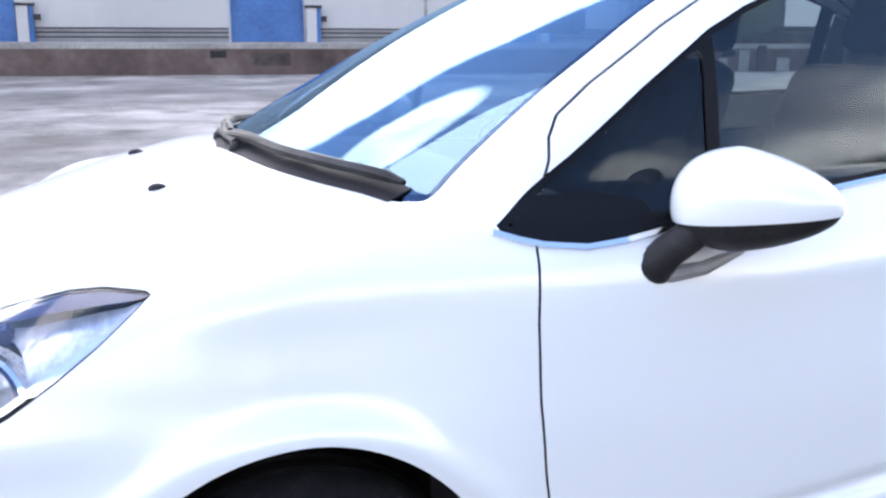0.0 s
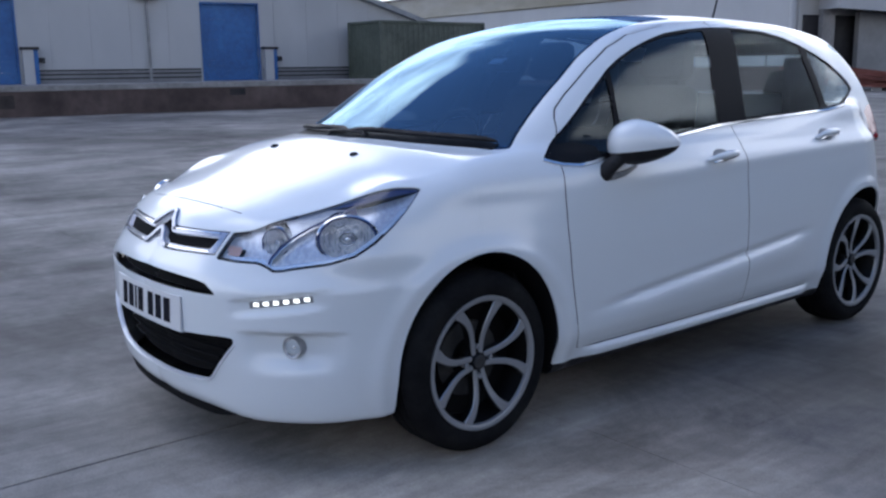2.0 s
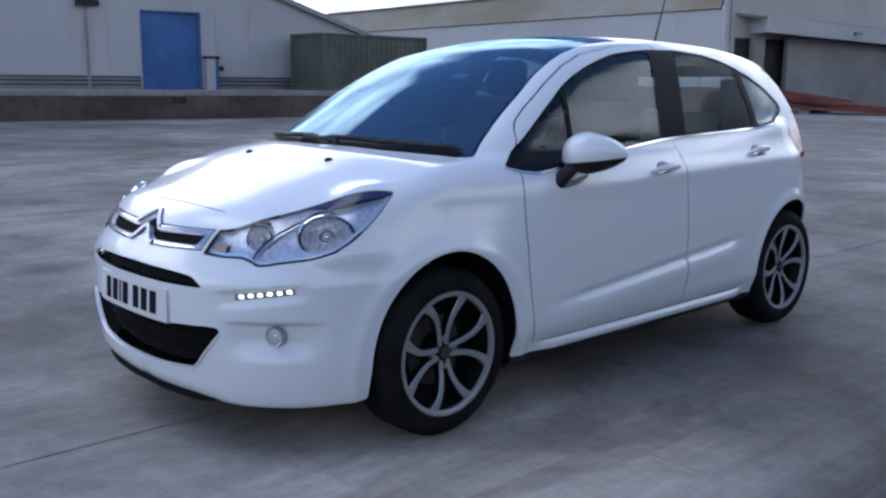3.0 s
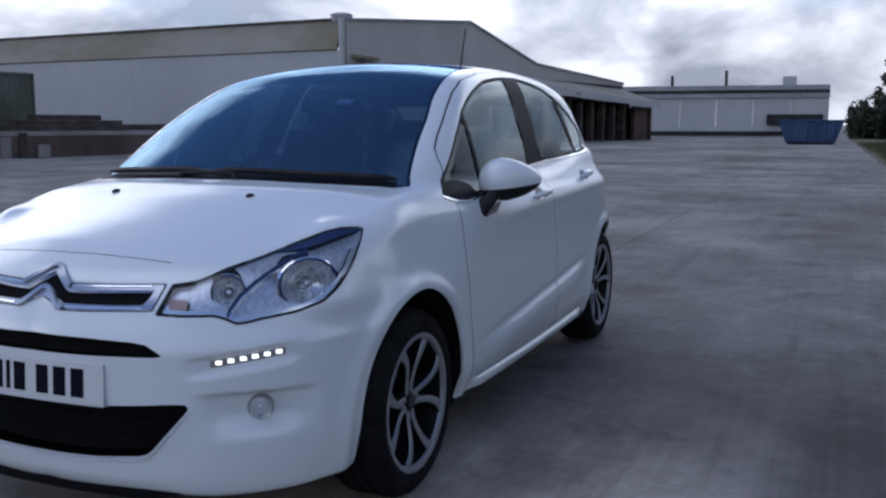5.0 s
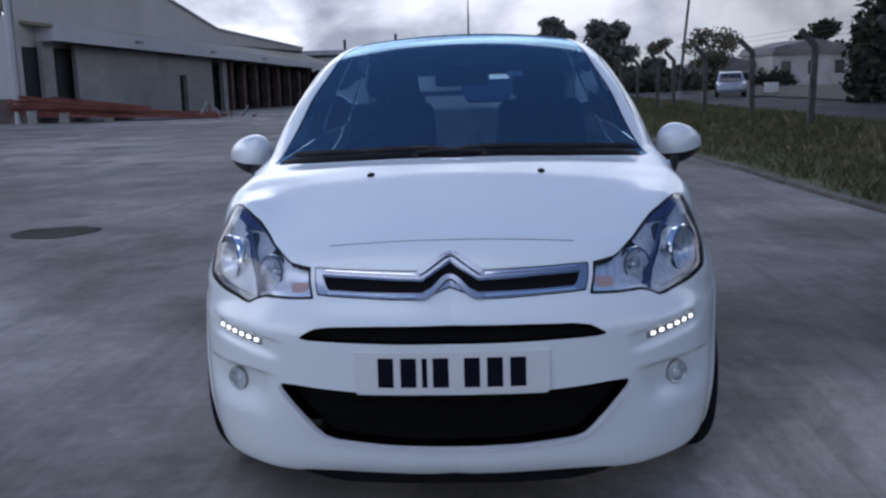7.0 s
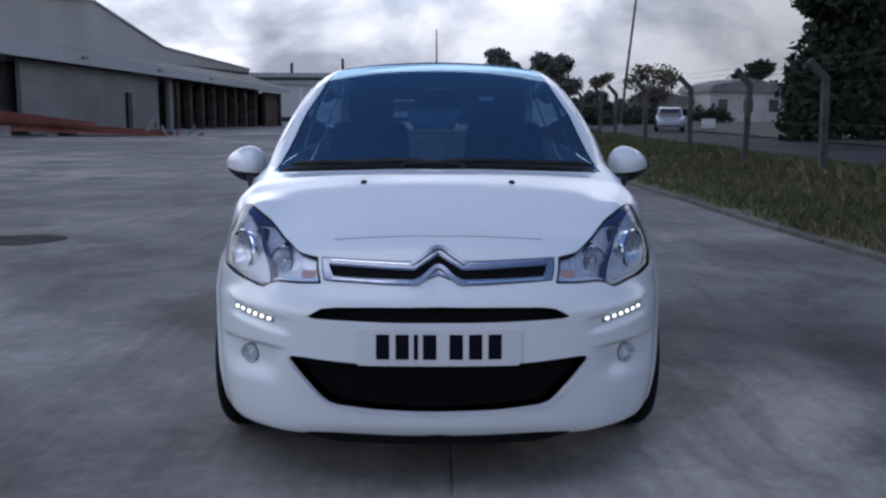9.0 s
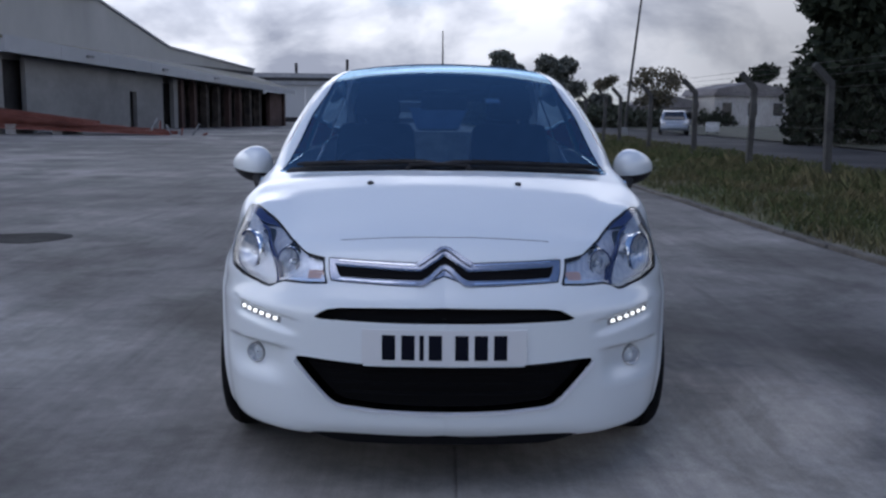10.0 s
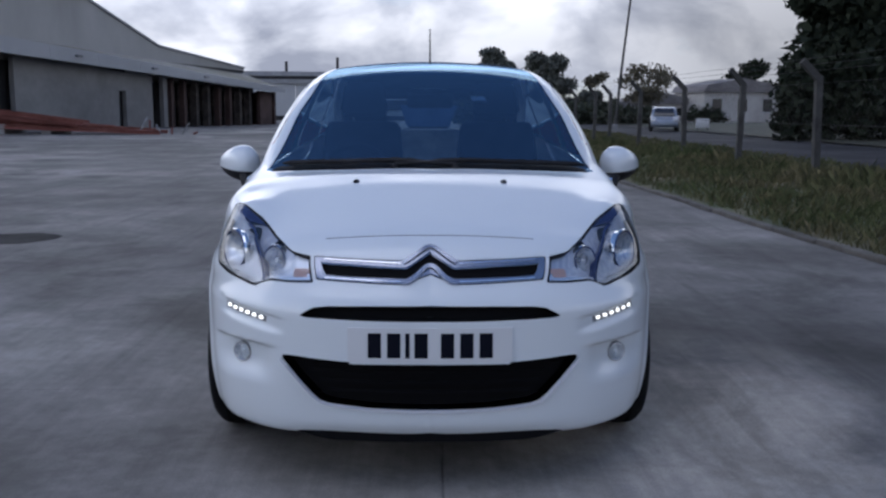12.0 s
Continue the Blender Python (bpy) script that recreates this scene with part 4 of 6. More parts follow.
        lathe(bm, [(0.0, 0.016), (0.007, 0.014), (0.009, 0.004), (0.010, -0.03)], 16, m)
        part("bulb", bm, M_REFLECT, bowl, "silver bulb shield")
        bm = bmesh.new()
        lathe(bm, [(rad * 0.24, -0.014), (rad * 0.30, -0.006), (rad * 0.36, -0.012), (rad * 0.32, -0.024)], 32, m, close=True)
        part("inner_ring", bm, M_CHROME, bowl)
        bm = bmesh.new()
        lathe(bm, [(rad * 1.00, 0.024), (rad * 1.03, 0.029), (rad * 1.07, 0.026), (rad * 1.05, 0.014)], 48, m, close=True)
        part("outer_ring", bm, M_BROW, bowl, "thin dark ring")
        bm = bmesh.new()
        lathe(bm, [(rad * 1.06, 0.020), (rad * 1.10, 0.027), (rad * 1.16, 0.022), (rad * 1.13, 0.008)], 48, m, close=True)
        part("bright_ring", bm, M_CHROME, bowl)

# running lamps
for sgn in (1, -1):
    dr = empty("running_lamp", label="row of lit white running lights")
    dr.parent = car
    bm = bmesh.new()
    ribbon(bm, [round_at(37.6 + 13.2 * i / 10, 0.569 + 0.0019 * 13.2 * i / 10, sgn) for i in range(11)], 0.020, 0.001)
    part("lamp_bed", bm, M_STEEL, dr, "grey lamp strip")
    for i in range(6):
        ang = 38.8 + 2.1 * i
        p = round_at(ang + 0.3, 0.573 + 0.0019 * (ang - 39), sgn)
        m = facing(p + skin_normal(p) * 0.001, skin_normal(p))
        bm = bmesh.new()
        box(bm, -0.004, 0.003, -0.0085, 0.0085, -0.0055, 0.0055, 0.0025, m)
        part("led", bm, M_LED, dr, "glowing white light")

# fog lamps
for sgn in (1, -1):
    fg = empty("fog_lamp", label="round clear fog lamp in a hollow of the bumper")
    fg.parent = car
    p = round_at(46.3, 0.440, sgn)
    m = facing(p + skin_normal(p) * 0.004, Vector((sgn * 0.42, -1, 0))) @ Matrix.Diagonal((0.85, 0.80, 0.80, 1))
    bm = bmesh.new()
    lathe(bm, [(0.0, -0.020), (0.018, -0.016), (0.030, -0.002), (0.036, 0.012), (0.040, 0.014), (0.041, -0.03)], 36, m)
    part("fog_bowl", bm, M_BOWL, fg, "chrome bowl")
    bm = bmesh.new()
    lathe(bm, [(0.037, 0.010), (0.039, 0.015), (0.042, 0.013), (0.043, 0.0), (0.043, -0.03), (0.040, -0.03)], 36, m, close=True)
    part("fog_bezel", bm, M_STEEL, fg, "grey bezel")
    bm = bmesh.new()
    lathe(bm, [(0.0, 0.020), (0.018, 0.018), (0.037, 0.011)], 36, m)
    part("fog_lens", bm, M_LENS, fg, "clear lens")
    bm = bmesh.new()
    lathe(bm, [(0.0, 0.002), (0.006, 0.0), (0.008, -0.018)], 20, m)
    part("fog_bulb", bm, M_CHROME, fg, "bright bulb shield")

# grille band with bright bars and a doubled peak
grille = empty("grille", label="black grille between chrome bars with a peaked middle")
grille.parent = car
bx, by, bz = fronts["band"][0].T
rim_piece, band = split(fronts["band"], -poly_sdf(bx, bz, both(BAND)) - 0.0045)
part("grille_gap", skin_mesh("grille_gap", rim_piece, M_SEAM, 0.004), None, grille, "dark gap round the grille")
bx, by, bz = band[0].T
mesh_piece, frame_piece = split(band, poly_sdf(bx, bz, both(INSERT)))
part("grille_mesh", skin_mesh("grille_mesh", mesh_piece, M_VOID, 0.014), None, grille, "black grille mesh")
part("grille_frame", skin_mesh("grille_frame", frame_piece, M_SATIN, -0.002, 0.016), None, grille, "satin chrome grille frame")


def mirror_path(half):
    return [(-a, b) for a, b in half] + [(a, b) for a, b in half[::-1] if a > 0]


UP = dense([(0.086, 0.757), (0.070, 0.765), (0.030, 0.790), (0.015, 0.799), (0.0, 0.802)], 0.010)
PEAK = dense([(0.088, 0.700), (0.068, 0.702), (0.050, 0.713), (0.022, 0.738), (0.010, 0.746), (0.0, 0.748)], 0.008)
bm = bmesh.new()
ribbon(bm, [nose_at(a, b) for a, b in mirror_path(UP)], 0.019, 0.009, 0.03)
part("upper_peak", bm, M_SATIN, grille, "chrome upper peak")
bm = bmesh.new()
ribbon(bm, [nose_at(a, b) for a, b in mirror_path(PEAK)], 0.020, 0.010, 0.03)
part("lower_peak", bm, M_SATIN, grille, "chrome lower peak")
for sgn in (1, -1):
    for path, nm in (([(0.094, 0.755), (0.20, 0.759), (0.34, 0.764)], "upper_bar"), ([(0.094, 0.702), (0.20, 0.705), (0.335, 0.710)], "lower_bar")):
        bm = bmesh.new()
        ribbon(bm, [nose_at(sgn * a, b) for a, b in dense(path, 0.02)], 0.005, 0.005, 0.01)
        part(nm, bm, M_CHROME, grille, "thin bright grille bar")
    for zz in (0.724, 0.738):
        bm = bmesh.new()
        ribbon(bm, [nose_at(sgn * a, zz) - skin_normal(nose_at(sgn * a, zz)) * 0.016 for a in np.linspace(0.06, 0.335, 12)], 0.004, 0.003, 0.005)
        part("grille_slat", bm, M_VOID, grille)

slot = part("upper_intake", skin_mesh("upper_intake", fronts["slot"], M_VOID, 0.045), None, car, "black slim air intake")
mouth = empty("lower_intake", label="wide black lower air intake with a chrome edge")
mouth.parent = car
part("intake_mesh", skin_mesh("intake_mesh", fronts["mouth"], M_VOID, 0.060), None, mouth, "black mesh")
edge_pts = dense([(-0.486, 0.444), (-0.44, 0.392), (-0.385, 0.331), (-0.36, 0.309), (-0.33, 0.299), (-0.2, 0.288), (0.0, 0.283), (0.2, 0.288), (0.33, 0.299), (0.36, 0.309), (0.385, 0.331), (0.44, 0.392), (0.486, 0.444)], 0.02)
bm = bmesh.new()
ribbon(bm, [nose_at(a, b) for a, b in edge_pts], 0.007, 0.005, 0.012)
part("intake_edge", bm, M_EDGE, mouth, "thin chrome edge")
for zz in (0.33, 0.365, 0.40, 0.43):
    half = 0.30 + (zz - 0.30) * 1.05
    bm = bmesh.new()
    ribbon(bm, [nose_at(a, zz) - skin_normal(nose_at(a, zz)) * 0.045 for a in np.linspace(-half, half, 20)], 0.006, 0.004, 0.010)
    part("intake_slat", bm, M_VOID, mouth)

# number plate: the characters stand as plain bars
plate = empty("number_plate", label="white front number plate with plain dark bars")
plate.parent = car
pm = Matrix.Translation((0, -0.809, 0.509)) @ Matrix.Rotation(radians(-3), 4, "X")


def bent(bm):
    """Bows a plate back along the nose."""
    bmesh.ops.subdivide_edges(bm, edges=[e for e in bm.edges if abs(e.verts[0].co.x - e.verts[1].co.x) > 0.3], cuts=12, use_grid_fill=True)
    for v in bm.verts:
        v.co.y += 0.10 * v.co.x**2 + 1.4 * v.co.x**4
    return bm


part("plate", bent(boxed(-0.26, 0.26, 0, 0.005, -0.0555, 0.0555, 0, pm)), M_PLATE, plate, "white reflective plate")
part("plinth", bent(boxed(-0.255, 0.255, 0.0055, 0.05, -0.062, 0.054, 0, pm)), M_PAINT, plate, "white plate plinth")
cur = -0.2
for wdt in (0.05, 0.05, 0.014, 0.05, 0.0, 0.05, 0.05, 0.05):
    if wdt == 0:
        cur += 0.022
        continue
    part("bar", bent(boxed(cur + 0.004 * (wdt > 0.02), cur + wdt - 0.004 * (wdt > 0.02), -0.0015, 0.002, -0.0395, 0.0395, 0, pm)), M_INK, plate)
    cur += wdt + 0.011

# door handles
for sgn in (1, -1):
    for y0, z0 in ((1.285, 0.897), (2.142, 0.936)):
        hd = empty("door_handle", label="white door handle with a chrome strip")
        hd.parent = car
        bm = bmesh.new()
        pts = [flank_at(y0 + u * 0.105, z0 + 0.02 * u * 0.35, sgn) for u in np.linspace(-1, 1, 13)]
        pts = [p + skin_normal(p) * (0.004 + 0.026 * (1 - (abs(i - 6) / 6) ** 4)) for i, p in enumerate(pts)]
        tube(bm, pts, [0.006 + 0.010 * (1 - (abs(i - 6) / 6) ** 3) for i in range(13)], 10)
        part("grip", bm, M_PAINT, hd, "white grip")
        bm = bmesh.new()
        tube(bm, [p + Vector((sgn * 0.004, 0, -0.013)) for p in pts[1:-1]], 0.0055, 8)
        part("strip", bm, M_CHROME, hd, "chrome strip")
        # a flat grey disc puts the cup's shade into colour
        bm = bmesh.new()
        pr = [flank_at(y0 + 0.055 * math.cos(k / 24 * 2 * math.pi), z0 + 0.008 + 0.026 * math.sin(k / 24 * 2 * math.pi), sgn) for k in range(24)]
        pr = [p + skin_normal(p) * 0.0015 for p in pr]
        bm.faces.new([bm.verts.new(p) for p in pr])
        part("handle_cup", bm, M_STEEL, hd, "grey disc coloured as the handle cup's shade")

# bright strip along the window sills
for sgn in (1, -1):
    low = [q for q in DLO[:13]]
    pts = [flank_at(a, b - 0.004, sgn) for a, b in dense(low, 0.03)]
    bm = bmesh.new()
    ribbon(bm, pts, 0.013, 0.005, 0.01)
    part("sill_strip", bm, M_CHROME, car, "chrome window sill strip")

# mirrors
for sgn in (1, -1):
    mr = empty("wing_mirror", label="white wing mirror on a black stalk")
    mr.parent = car
    for nm, mat, lab in (("cap", M_PAINT, "white mirror cap"), ("lower_shell", M_TRIM, "black lower shell")):
        bm = bmesh.new()
        bmesh.ops.create_uvsphere(bm, u_segments=40, v_segments=28, radius=1.0)
        for v in bm.verts:
            c = v.co.copy()
            c = Vector([math.copysign(abs(q) ** 0.86, q) for q in c])
            taper = 1.0 - 0.30 * max(c.x, -0.2) - 0.08 * c.x
            depth = 0.078 if c.y < 0 else 0.040
            up_h = 0.088 if c.z > 0 else 0.072
            v.co = Vector((c.x * 0.130, c.y * depth * 1.08 * (1 - 0.2 * c.x), c.z * up_h * 0.98 * taper + 0.002 * c.x))
        cutz = -0.016
        geom = list(bm.verts) + list(bm.edges) + list(bm.faces)
        bmesh.ops.bisect_plane(bm, geom=geom, plane_co=(0, 0, cutz), plane_no=(-0.10, 0, 1), clear_inner=(nm == "cap"), clear_outer=(nm != "cap"))
        if nm != "cap":
            bmesh.ops.scale(bm, verts=bm.verts, vec=(0.97, 0.97, 0.97))
        rotm = Matrix.Translation((sgn * 0.882, 0.722, 0.988)) @ Matrix.Rotation(radians(46 * sgn), 4, "Z")
        if sgn < 0:
            rotm = rotm @ Matrix.Scale(-1, 4, (1, 0, 0))
        bmesh.ops.transform(bm, matrix=rotm, verts=bm.verts)
        part(nm, bm, mat, mr, lab)
    bm = bmesh.new()
    tube(bm, [(sgn * 0.80, 0.585, 0.872), (sgn * 0.815, 0.585, 0.885), (sgn * 0.832, 0.60, 0.915), (sgn * 0.850, 0.635, 0.945), (sgn * 0.862, 0.66, 0.975)], [0.024, 0.032, 0.028, 0.026, 0.038], 14)
    part("stalk", bm, M_TRIM, mr, "black mirror stalk")
    bm = bmesh.new()
    tube(bm, [(sgn * 0.82, 0.60, 0.872), (sgn * 0.845, 0.66, 0.885), (sgn * 0.835, 0.74, 0.905)], [0.016, 0.012, 0.006], 8)
    part("stalk_foot", bm, M_STEEL, mr, "grey stalk foot")

# washer jets
for sgn in (1, -1):
    p = top_at(sgn * 0.279, -0.123)
    bm = bmesh.new()
    bmesh.ops.create_uvsphere(bm, u_segments=14, v_segments=8, radius=1.0)
    bmesh.ops.transform(bm, matrix=Matrix.Translation(p) @ Matrix.Diagonal((0.013, 0.018, 0.010, 1)), verts=bm.verts)
    part("washer_jet", bm, M_TRIM, car, "black washer jet")

# black cowl along the foot of the windscreen
bm = bmesh.new()
ribbon(bm, [top_at(q, float(SCREEN_BASE(np.array(abs(q)))) + 0.020) for q in np.linspace(-0.645, 0.645, 41)], 0.056, 0.003, 0.012)
part("cowl", bm, M_PILLAR, car, "black cowl under the wipers")

# wipers
for nm, sgn, x0, x1 in (("wiper", 1, -0.14, 0.64), ("wiper", -1, -0.10, 0.60)):
    wp = empty(nm, label="black windscreen wiper at rest")
    wp.parent = car
    span = np.linspace(x0 + 0.14, x1, 16)
    pts = []
    for q in span:
        b = top_at(sgn * q, float(SCREEN_BASE(np.array(abs(q)))) + 0.036)
        pts.append(b + skin_normal(b) * 0.018)
    bm = bmesh.new()
    tube(bm, pts, [0.005] + [0.011] * 14 + [0.005], 6)
    part("blade", bm, M_TRIM, wp, "black wiper blade")
    pts = []
    for q in np.linspace(x0, x1 * 0.60, 14):
        b = top_at(sgn * q, float(SCREEN_BASE(np.array(abs(q)))) + 0.014 + 0.030 * (q - x0) / (x1 * 0.6 - x0))
        pts.append(b + skin_normal(b) * (0.012 + 0.010 * math.sin(math.pi * (q - x0) / (x1 * 0.6 - x0))))
    bm = bmesh.new()
    tube(bm, pts, [0.010] + [0.008] * 12 + [0.005], 8)
    part("arm", bm, M_TRIM, wp, "black wiper arm")
    bm = bmesh.new()
    b = top_at(sgn * x0, float(SCREEN_BASE(np.array(abs(x0)))) + 0.010)
    bmesh.ops.create_uvsphere(bm, u_segments=16, v_segments=10, radius=0.017, matrix=Matrix.Translation(b))
    part("pivot", bm, M_TRIM, wp, "black pivot cap")

# aerial
bm = bmesh.new()
tube(bm, [(0, 2.36, 1.455), (0, 2.37, 1.50), (0, 2.46, 1.755)], [0.014, 0.006, 0.003], 8)
part("aerial", bm, M_TRIM, car, "thin black roof aerial")

# liners in the wheel arches
for px in (1, -1):
    for py, sq in ((0.004, 1.14), (WB, 1.0)):
        rad = 0.378 if py < 1 else 0.372
        bm = bmesh.new()
        prev = None
        ring = []
        for k in range(37):
            a = math.radians(-16 + 212 * k / 36)
            yy, zz = py + rad / sq * math.cos(a), AXLE + rad * math.sin(a)
            edge = flank_at(yy, max(zz, 0.24)).x - 0.010
            row = [bm.verts.new((px * edge, yy, zz)), bm.verts.new((px * 0.40, yy, zz))]
            ring.append(row[1])
            if prev:
                bm.faces.new((prev[0], row[0], row[1], prev[1]))
            prev = row
        bm.faces.new(ring)
        part("arch_liner", bm, M_VOID, car, "black wheel arch liner")

# ---- the car: inside ----
inside = empty("cabin_interior", label="dark cabin with two front seats and a dashboard")
inside.parent = car
bm = bmesh.new()
prism(bm, [(0.25, 0.35), (0.25, 0.93), (0.42, 0.955), (0.62, 0.945), (0.74, 0.90), (0.76, 0.80), (0.70, 0.62), (0.62, 0.35)], -0.70, 0.70, lambda u, v, d: (d, u, v))
part("dashboard", bm, M_DASH, inside, "dark dashboard")
part("cabin_floor", boxed(-0.70, 0.70, 0.2, 2.75, 0.30, 0.36, 0.01), M_SEAT, inside, "dark carpet")
for sgn in (1, -1):
    part("door_lining", boxed(sgn * 0.715 - 0.02, sgn * 0.715 + 0.02, 0.45, 2.45, 0.32, 0.925, 0.01), M_DASH, inside, "dark door lining")


def seat_shape(w, h, th, y0, z0, rake):
    bm = bmesh.new()
    box(bm, -w / 2, w / 2, -th / 2, th / 2, 0, h, min(0.05, th * 0.36))
    for v in bm.verts:
        v.co.x *= 1 - 0.22 * max(0, v.co.z / h) ** 2
        v.co.y += 0.03 * (v.co.x / w * 2) ** 2 * -1
    bmesh.ops.transform(bm, matrix=Matrix.Translation((0, y0, z0)) @ Matrix.Rotation(radians(-rake), 4, "X"), verts=bm.verts)
    return bm


for sx in (0.36, -0.36):
    st = empty("front_seat", label="dark cloth front seat with headrest")
    st.parent = inside
    for nm, bm in (("backrest", seat_shape(0.50, 0.60, 0.13, 1.30, 0.60, 18)), ("cushion", boxed(-0.25, 0.25, 0.85, 1.36, 0.46, 0.62, 0.05)), ("headrest", seat_shape(0.26, 0.19, 0.10, 1.535, 1.20, 12))):
        bmesh.ops.translate(bm, verts=bm.verts, vec=(sx, 0, 0))
        part(nm, bm, M_SEAT, st)
bm = seat_shape(1.26, 0.52, 0.14, 2.28, 0.62, 22)
part("rear_bench", bm, M_PALE, inside, "pale grey cloth rear bench")
for sx in (0.38, -0.38):
    bm = seat_shape(0.24, 0.15, 0.09, 2.50, 1.08, 14)
    bmesh.ops.translate(bm, verts=bm.verts, vec=(sx, 0, 0))
    part("rear_headrest", bm, M_SEAT, inside)
bm = bmesh.new()
tube(bm, [Vector((-0.36, 0.86, 0.90)) + Vector((0.185 * math.cos(a), 0.075 * math.sin(a), 0.168 * math.sin(a))) for a in np.linspace(0, 2 * math.pi, 32, endpoint=False)], 0.015, 8, close=True)
part("steering_wheel", bm, M_DASH, inside, "black steering wheel")
bm = boxed(-0.11, 0.11, -0.018, 0.018, -0.034, 0.034, 0.014, Matrix.Translation((0.0, 0.84, 1.285)))
part("rear_view_mirror", bm, M_DASH, inside, "dark back of the rear-view mirror")
tag_at = top_at(0.22, 0.62)
tag_m = facing(tag_at - skin_normal(tag_at) * 0.012, skin_normal(tag_at))
part("screen_sticker", boxed(-0.002, 0.002, -0.032, 0.032, -0.022, 0.022, 0, tag_m), M_STICKER, inside, "small white paper sticker behind the glass")
bm = bmesh.new()
prev = None
for yy in np.linspace(1.15, 2.6, 10):
    row = []
    for xx in np.linspace(-0.50, 0.50, 9):
        q = top_at(xx, yy)
        row.append(bm.verts.new((q.x, q.y, q.z - 0.045)))
    if prev:
        for k in range(8):
            bm.faces.new((prev[k], prev[k + 1], row[k + 1], row[k]))
    prev = row
part("headlining", bm, M_SEAT, inside, "dark grey headlining")
part("rear_header", boxed(-0.44, 0.44, 2.36, 2.54, 1.31, 1.375, 0.02), M_SEAT, inside, "dark lining above the tailgate glass")
for sgn in (1, -1):
    part("pillar_lining", boxed(sgn * 0.52 - 0.025, sgn * 0.52 + 0.025, 2.25, 2.58, 0.93, 1.295, 0.015), M_DASH, inside, "dark rear pillar lining")

# ---- the yard ----
def tone(m, spread=0.12):
    """Lets each piece of a kind differ a little in tone."""
    b = bsdf(m)
    src = b.inputs["Base Color"].links[0].from_socket
    info = nd(m, "ShaderNodeObjectInfo")
    r = ramp_node(m, info.outputs["Random"], (0.0, 1 - spread), (1.0, 1 + spread))
    m.node_tree.links.new(mix_node(m, 1.0, src, r, "MULTIPLY"), b.inputs["Base Color"])


def yard_material(name):
    m = material(name, (0.15, 0.15, 0.15), 0.8)
    g = nd(m, "ShaderNodeNewGeometry")
    v = g.outputs["Position"]
    broad = noise_tex(m, v, 0.17, 5, 0.62, 0.25)
    mid = noise_tex(m, v, 0.8, 7, 0.66, 0.35)
    fine = noise_tex(m, v, 11, 6, 0.65)
    grit = noise_tex(m, v, 120, 3, 0.6)
    c = ramp_node(m, broad, (0.34, (0.086, 0.080, 0.075)), (0.5, (0.158, 0.150, 0.141)), (0.66, (0.252, 0.238, 0.221)))
    c = mix_node(m, 1.0, c, ramp_node(m, mid, (0.36, 0.60), (0.5, 1.08), (0.64, 1.40)), "MULTIPLY")
    c = mix_node(m, 1.0, c, ramp_node(m, fine, (0.28, 0.82), (0.72, 1.15)), "MULTIPLY")
    c = mix_node(m, 1.0, c, ramp_node(m, grit, (0.3, 0.86), (0.7, 1.14)), "MULTIPLY")
    # brushed along the slabs
    mp = nd(m, "ShaderNodeMapping")
    mp.inputs["Scale"].default_value = (26, 0.7, 1)
    mp.inputs["Rotation"].default_value = (0, 0, 0.05)
    m.node_tree.links.new(v, mp.inputs[0])
    brush = noise_tex(m, mp.outputs[0], 1.0, 4, 0.6, 0.3)
    c = mix_node(m, 1.0, c, ramp_node(m, brush, (0.3, 0.90), (0.7, 1.08)), "MULTIPLY")
    # damp blotches with ragged rims
    damp = noise_tex(m, v, 0.42, 9, 0.72, 0.9)
    c = mix_node(m, 1.0, c, ramp_node(m, damp, (0.40, 0.70), (0.46, 0.92), (0.60, 1.06)), "MULTIPLY")
    # tyre scuffs run the length of the yard
    mq = nd(m, "ShaderNodeMapping")
    mq.inputs["Scale"].default_value = (3.6, 0.30, 1)
    mq.inputs["Rotation"].default_value = (0, 0, -0.12)
    m.node_tree.links.new(v, mq.inputs[0])
    scuff = noise_tex(m, mq.outputs[0], 1.0, 3, 0.5, 0.8)
    c = mix_node(m, 1.0, c, ramp_node(m, scuff, (0.30, 0.78), (0.45, 1.0), (0.60, 1.03), (0.74, 1.18)), "MULTIPLY")
    # a broad pale dusty patch, with brightness painted in beside the car
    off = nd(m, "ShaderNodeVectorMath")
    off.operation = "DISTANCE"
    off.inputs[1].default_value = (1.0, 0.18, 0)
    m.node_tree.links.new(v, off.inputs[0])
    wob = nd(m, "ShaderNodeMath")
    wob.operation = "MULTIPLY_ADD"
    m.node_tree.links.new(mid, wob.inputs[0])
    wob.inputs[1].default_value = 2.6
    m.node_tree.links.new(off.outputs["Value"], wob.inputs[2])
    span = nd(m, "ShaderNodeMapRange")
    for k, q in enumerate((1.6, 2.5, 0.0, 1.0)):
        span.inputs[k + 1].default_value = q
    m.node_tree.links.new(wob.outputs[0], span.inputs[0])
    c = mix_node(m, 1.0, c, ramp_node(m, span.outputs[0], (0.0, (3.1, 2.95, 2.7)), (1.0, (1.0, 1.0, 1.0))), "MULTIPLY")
    # oil drips
    vor = nd(m, "ShaderNodeTexVoronoi", Scale=0.55)
    m.node_tree.links.new(v, vor.inputs["Vector"])
    oil = ramp_node(m, vor.outputs["Distance"], (0.06, 0.45), (0.20, 1.0))
    c = mix_node(m, 1.0, c, oil, "MULTIPLY")
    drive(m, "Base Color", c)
    drive(m, "Roughness", ramp_node(m, mid, (0.3, 0.62), (0.7, 0.9)))
    h = mix_node(m, 0.5, fine, grit)
    bump(m, h, 0.32, 0.010)
    bsdf(m).inputs["Specular IOR Level"].default_value = 0.15
    return m


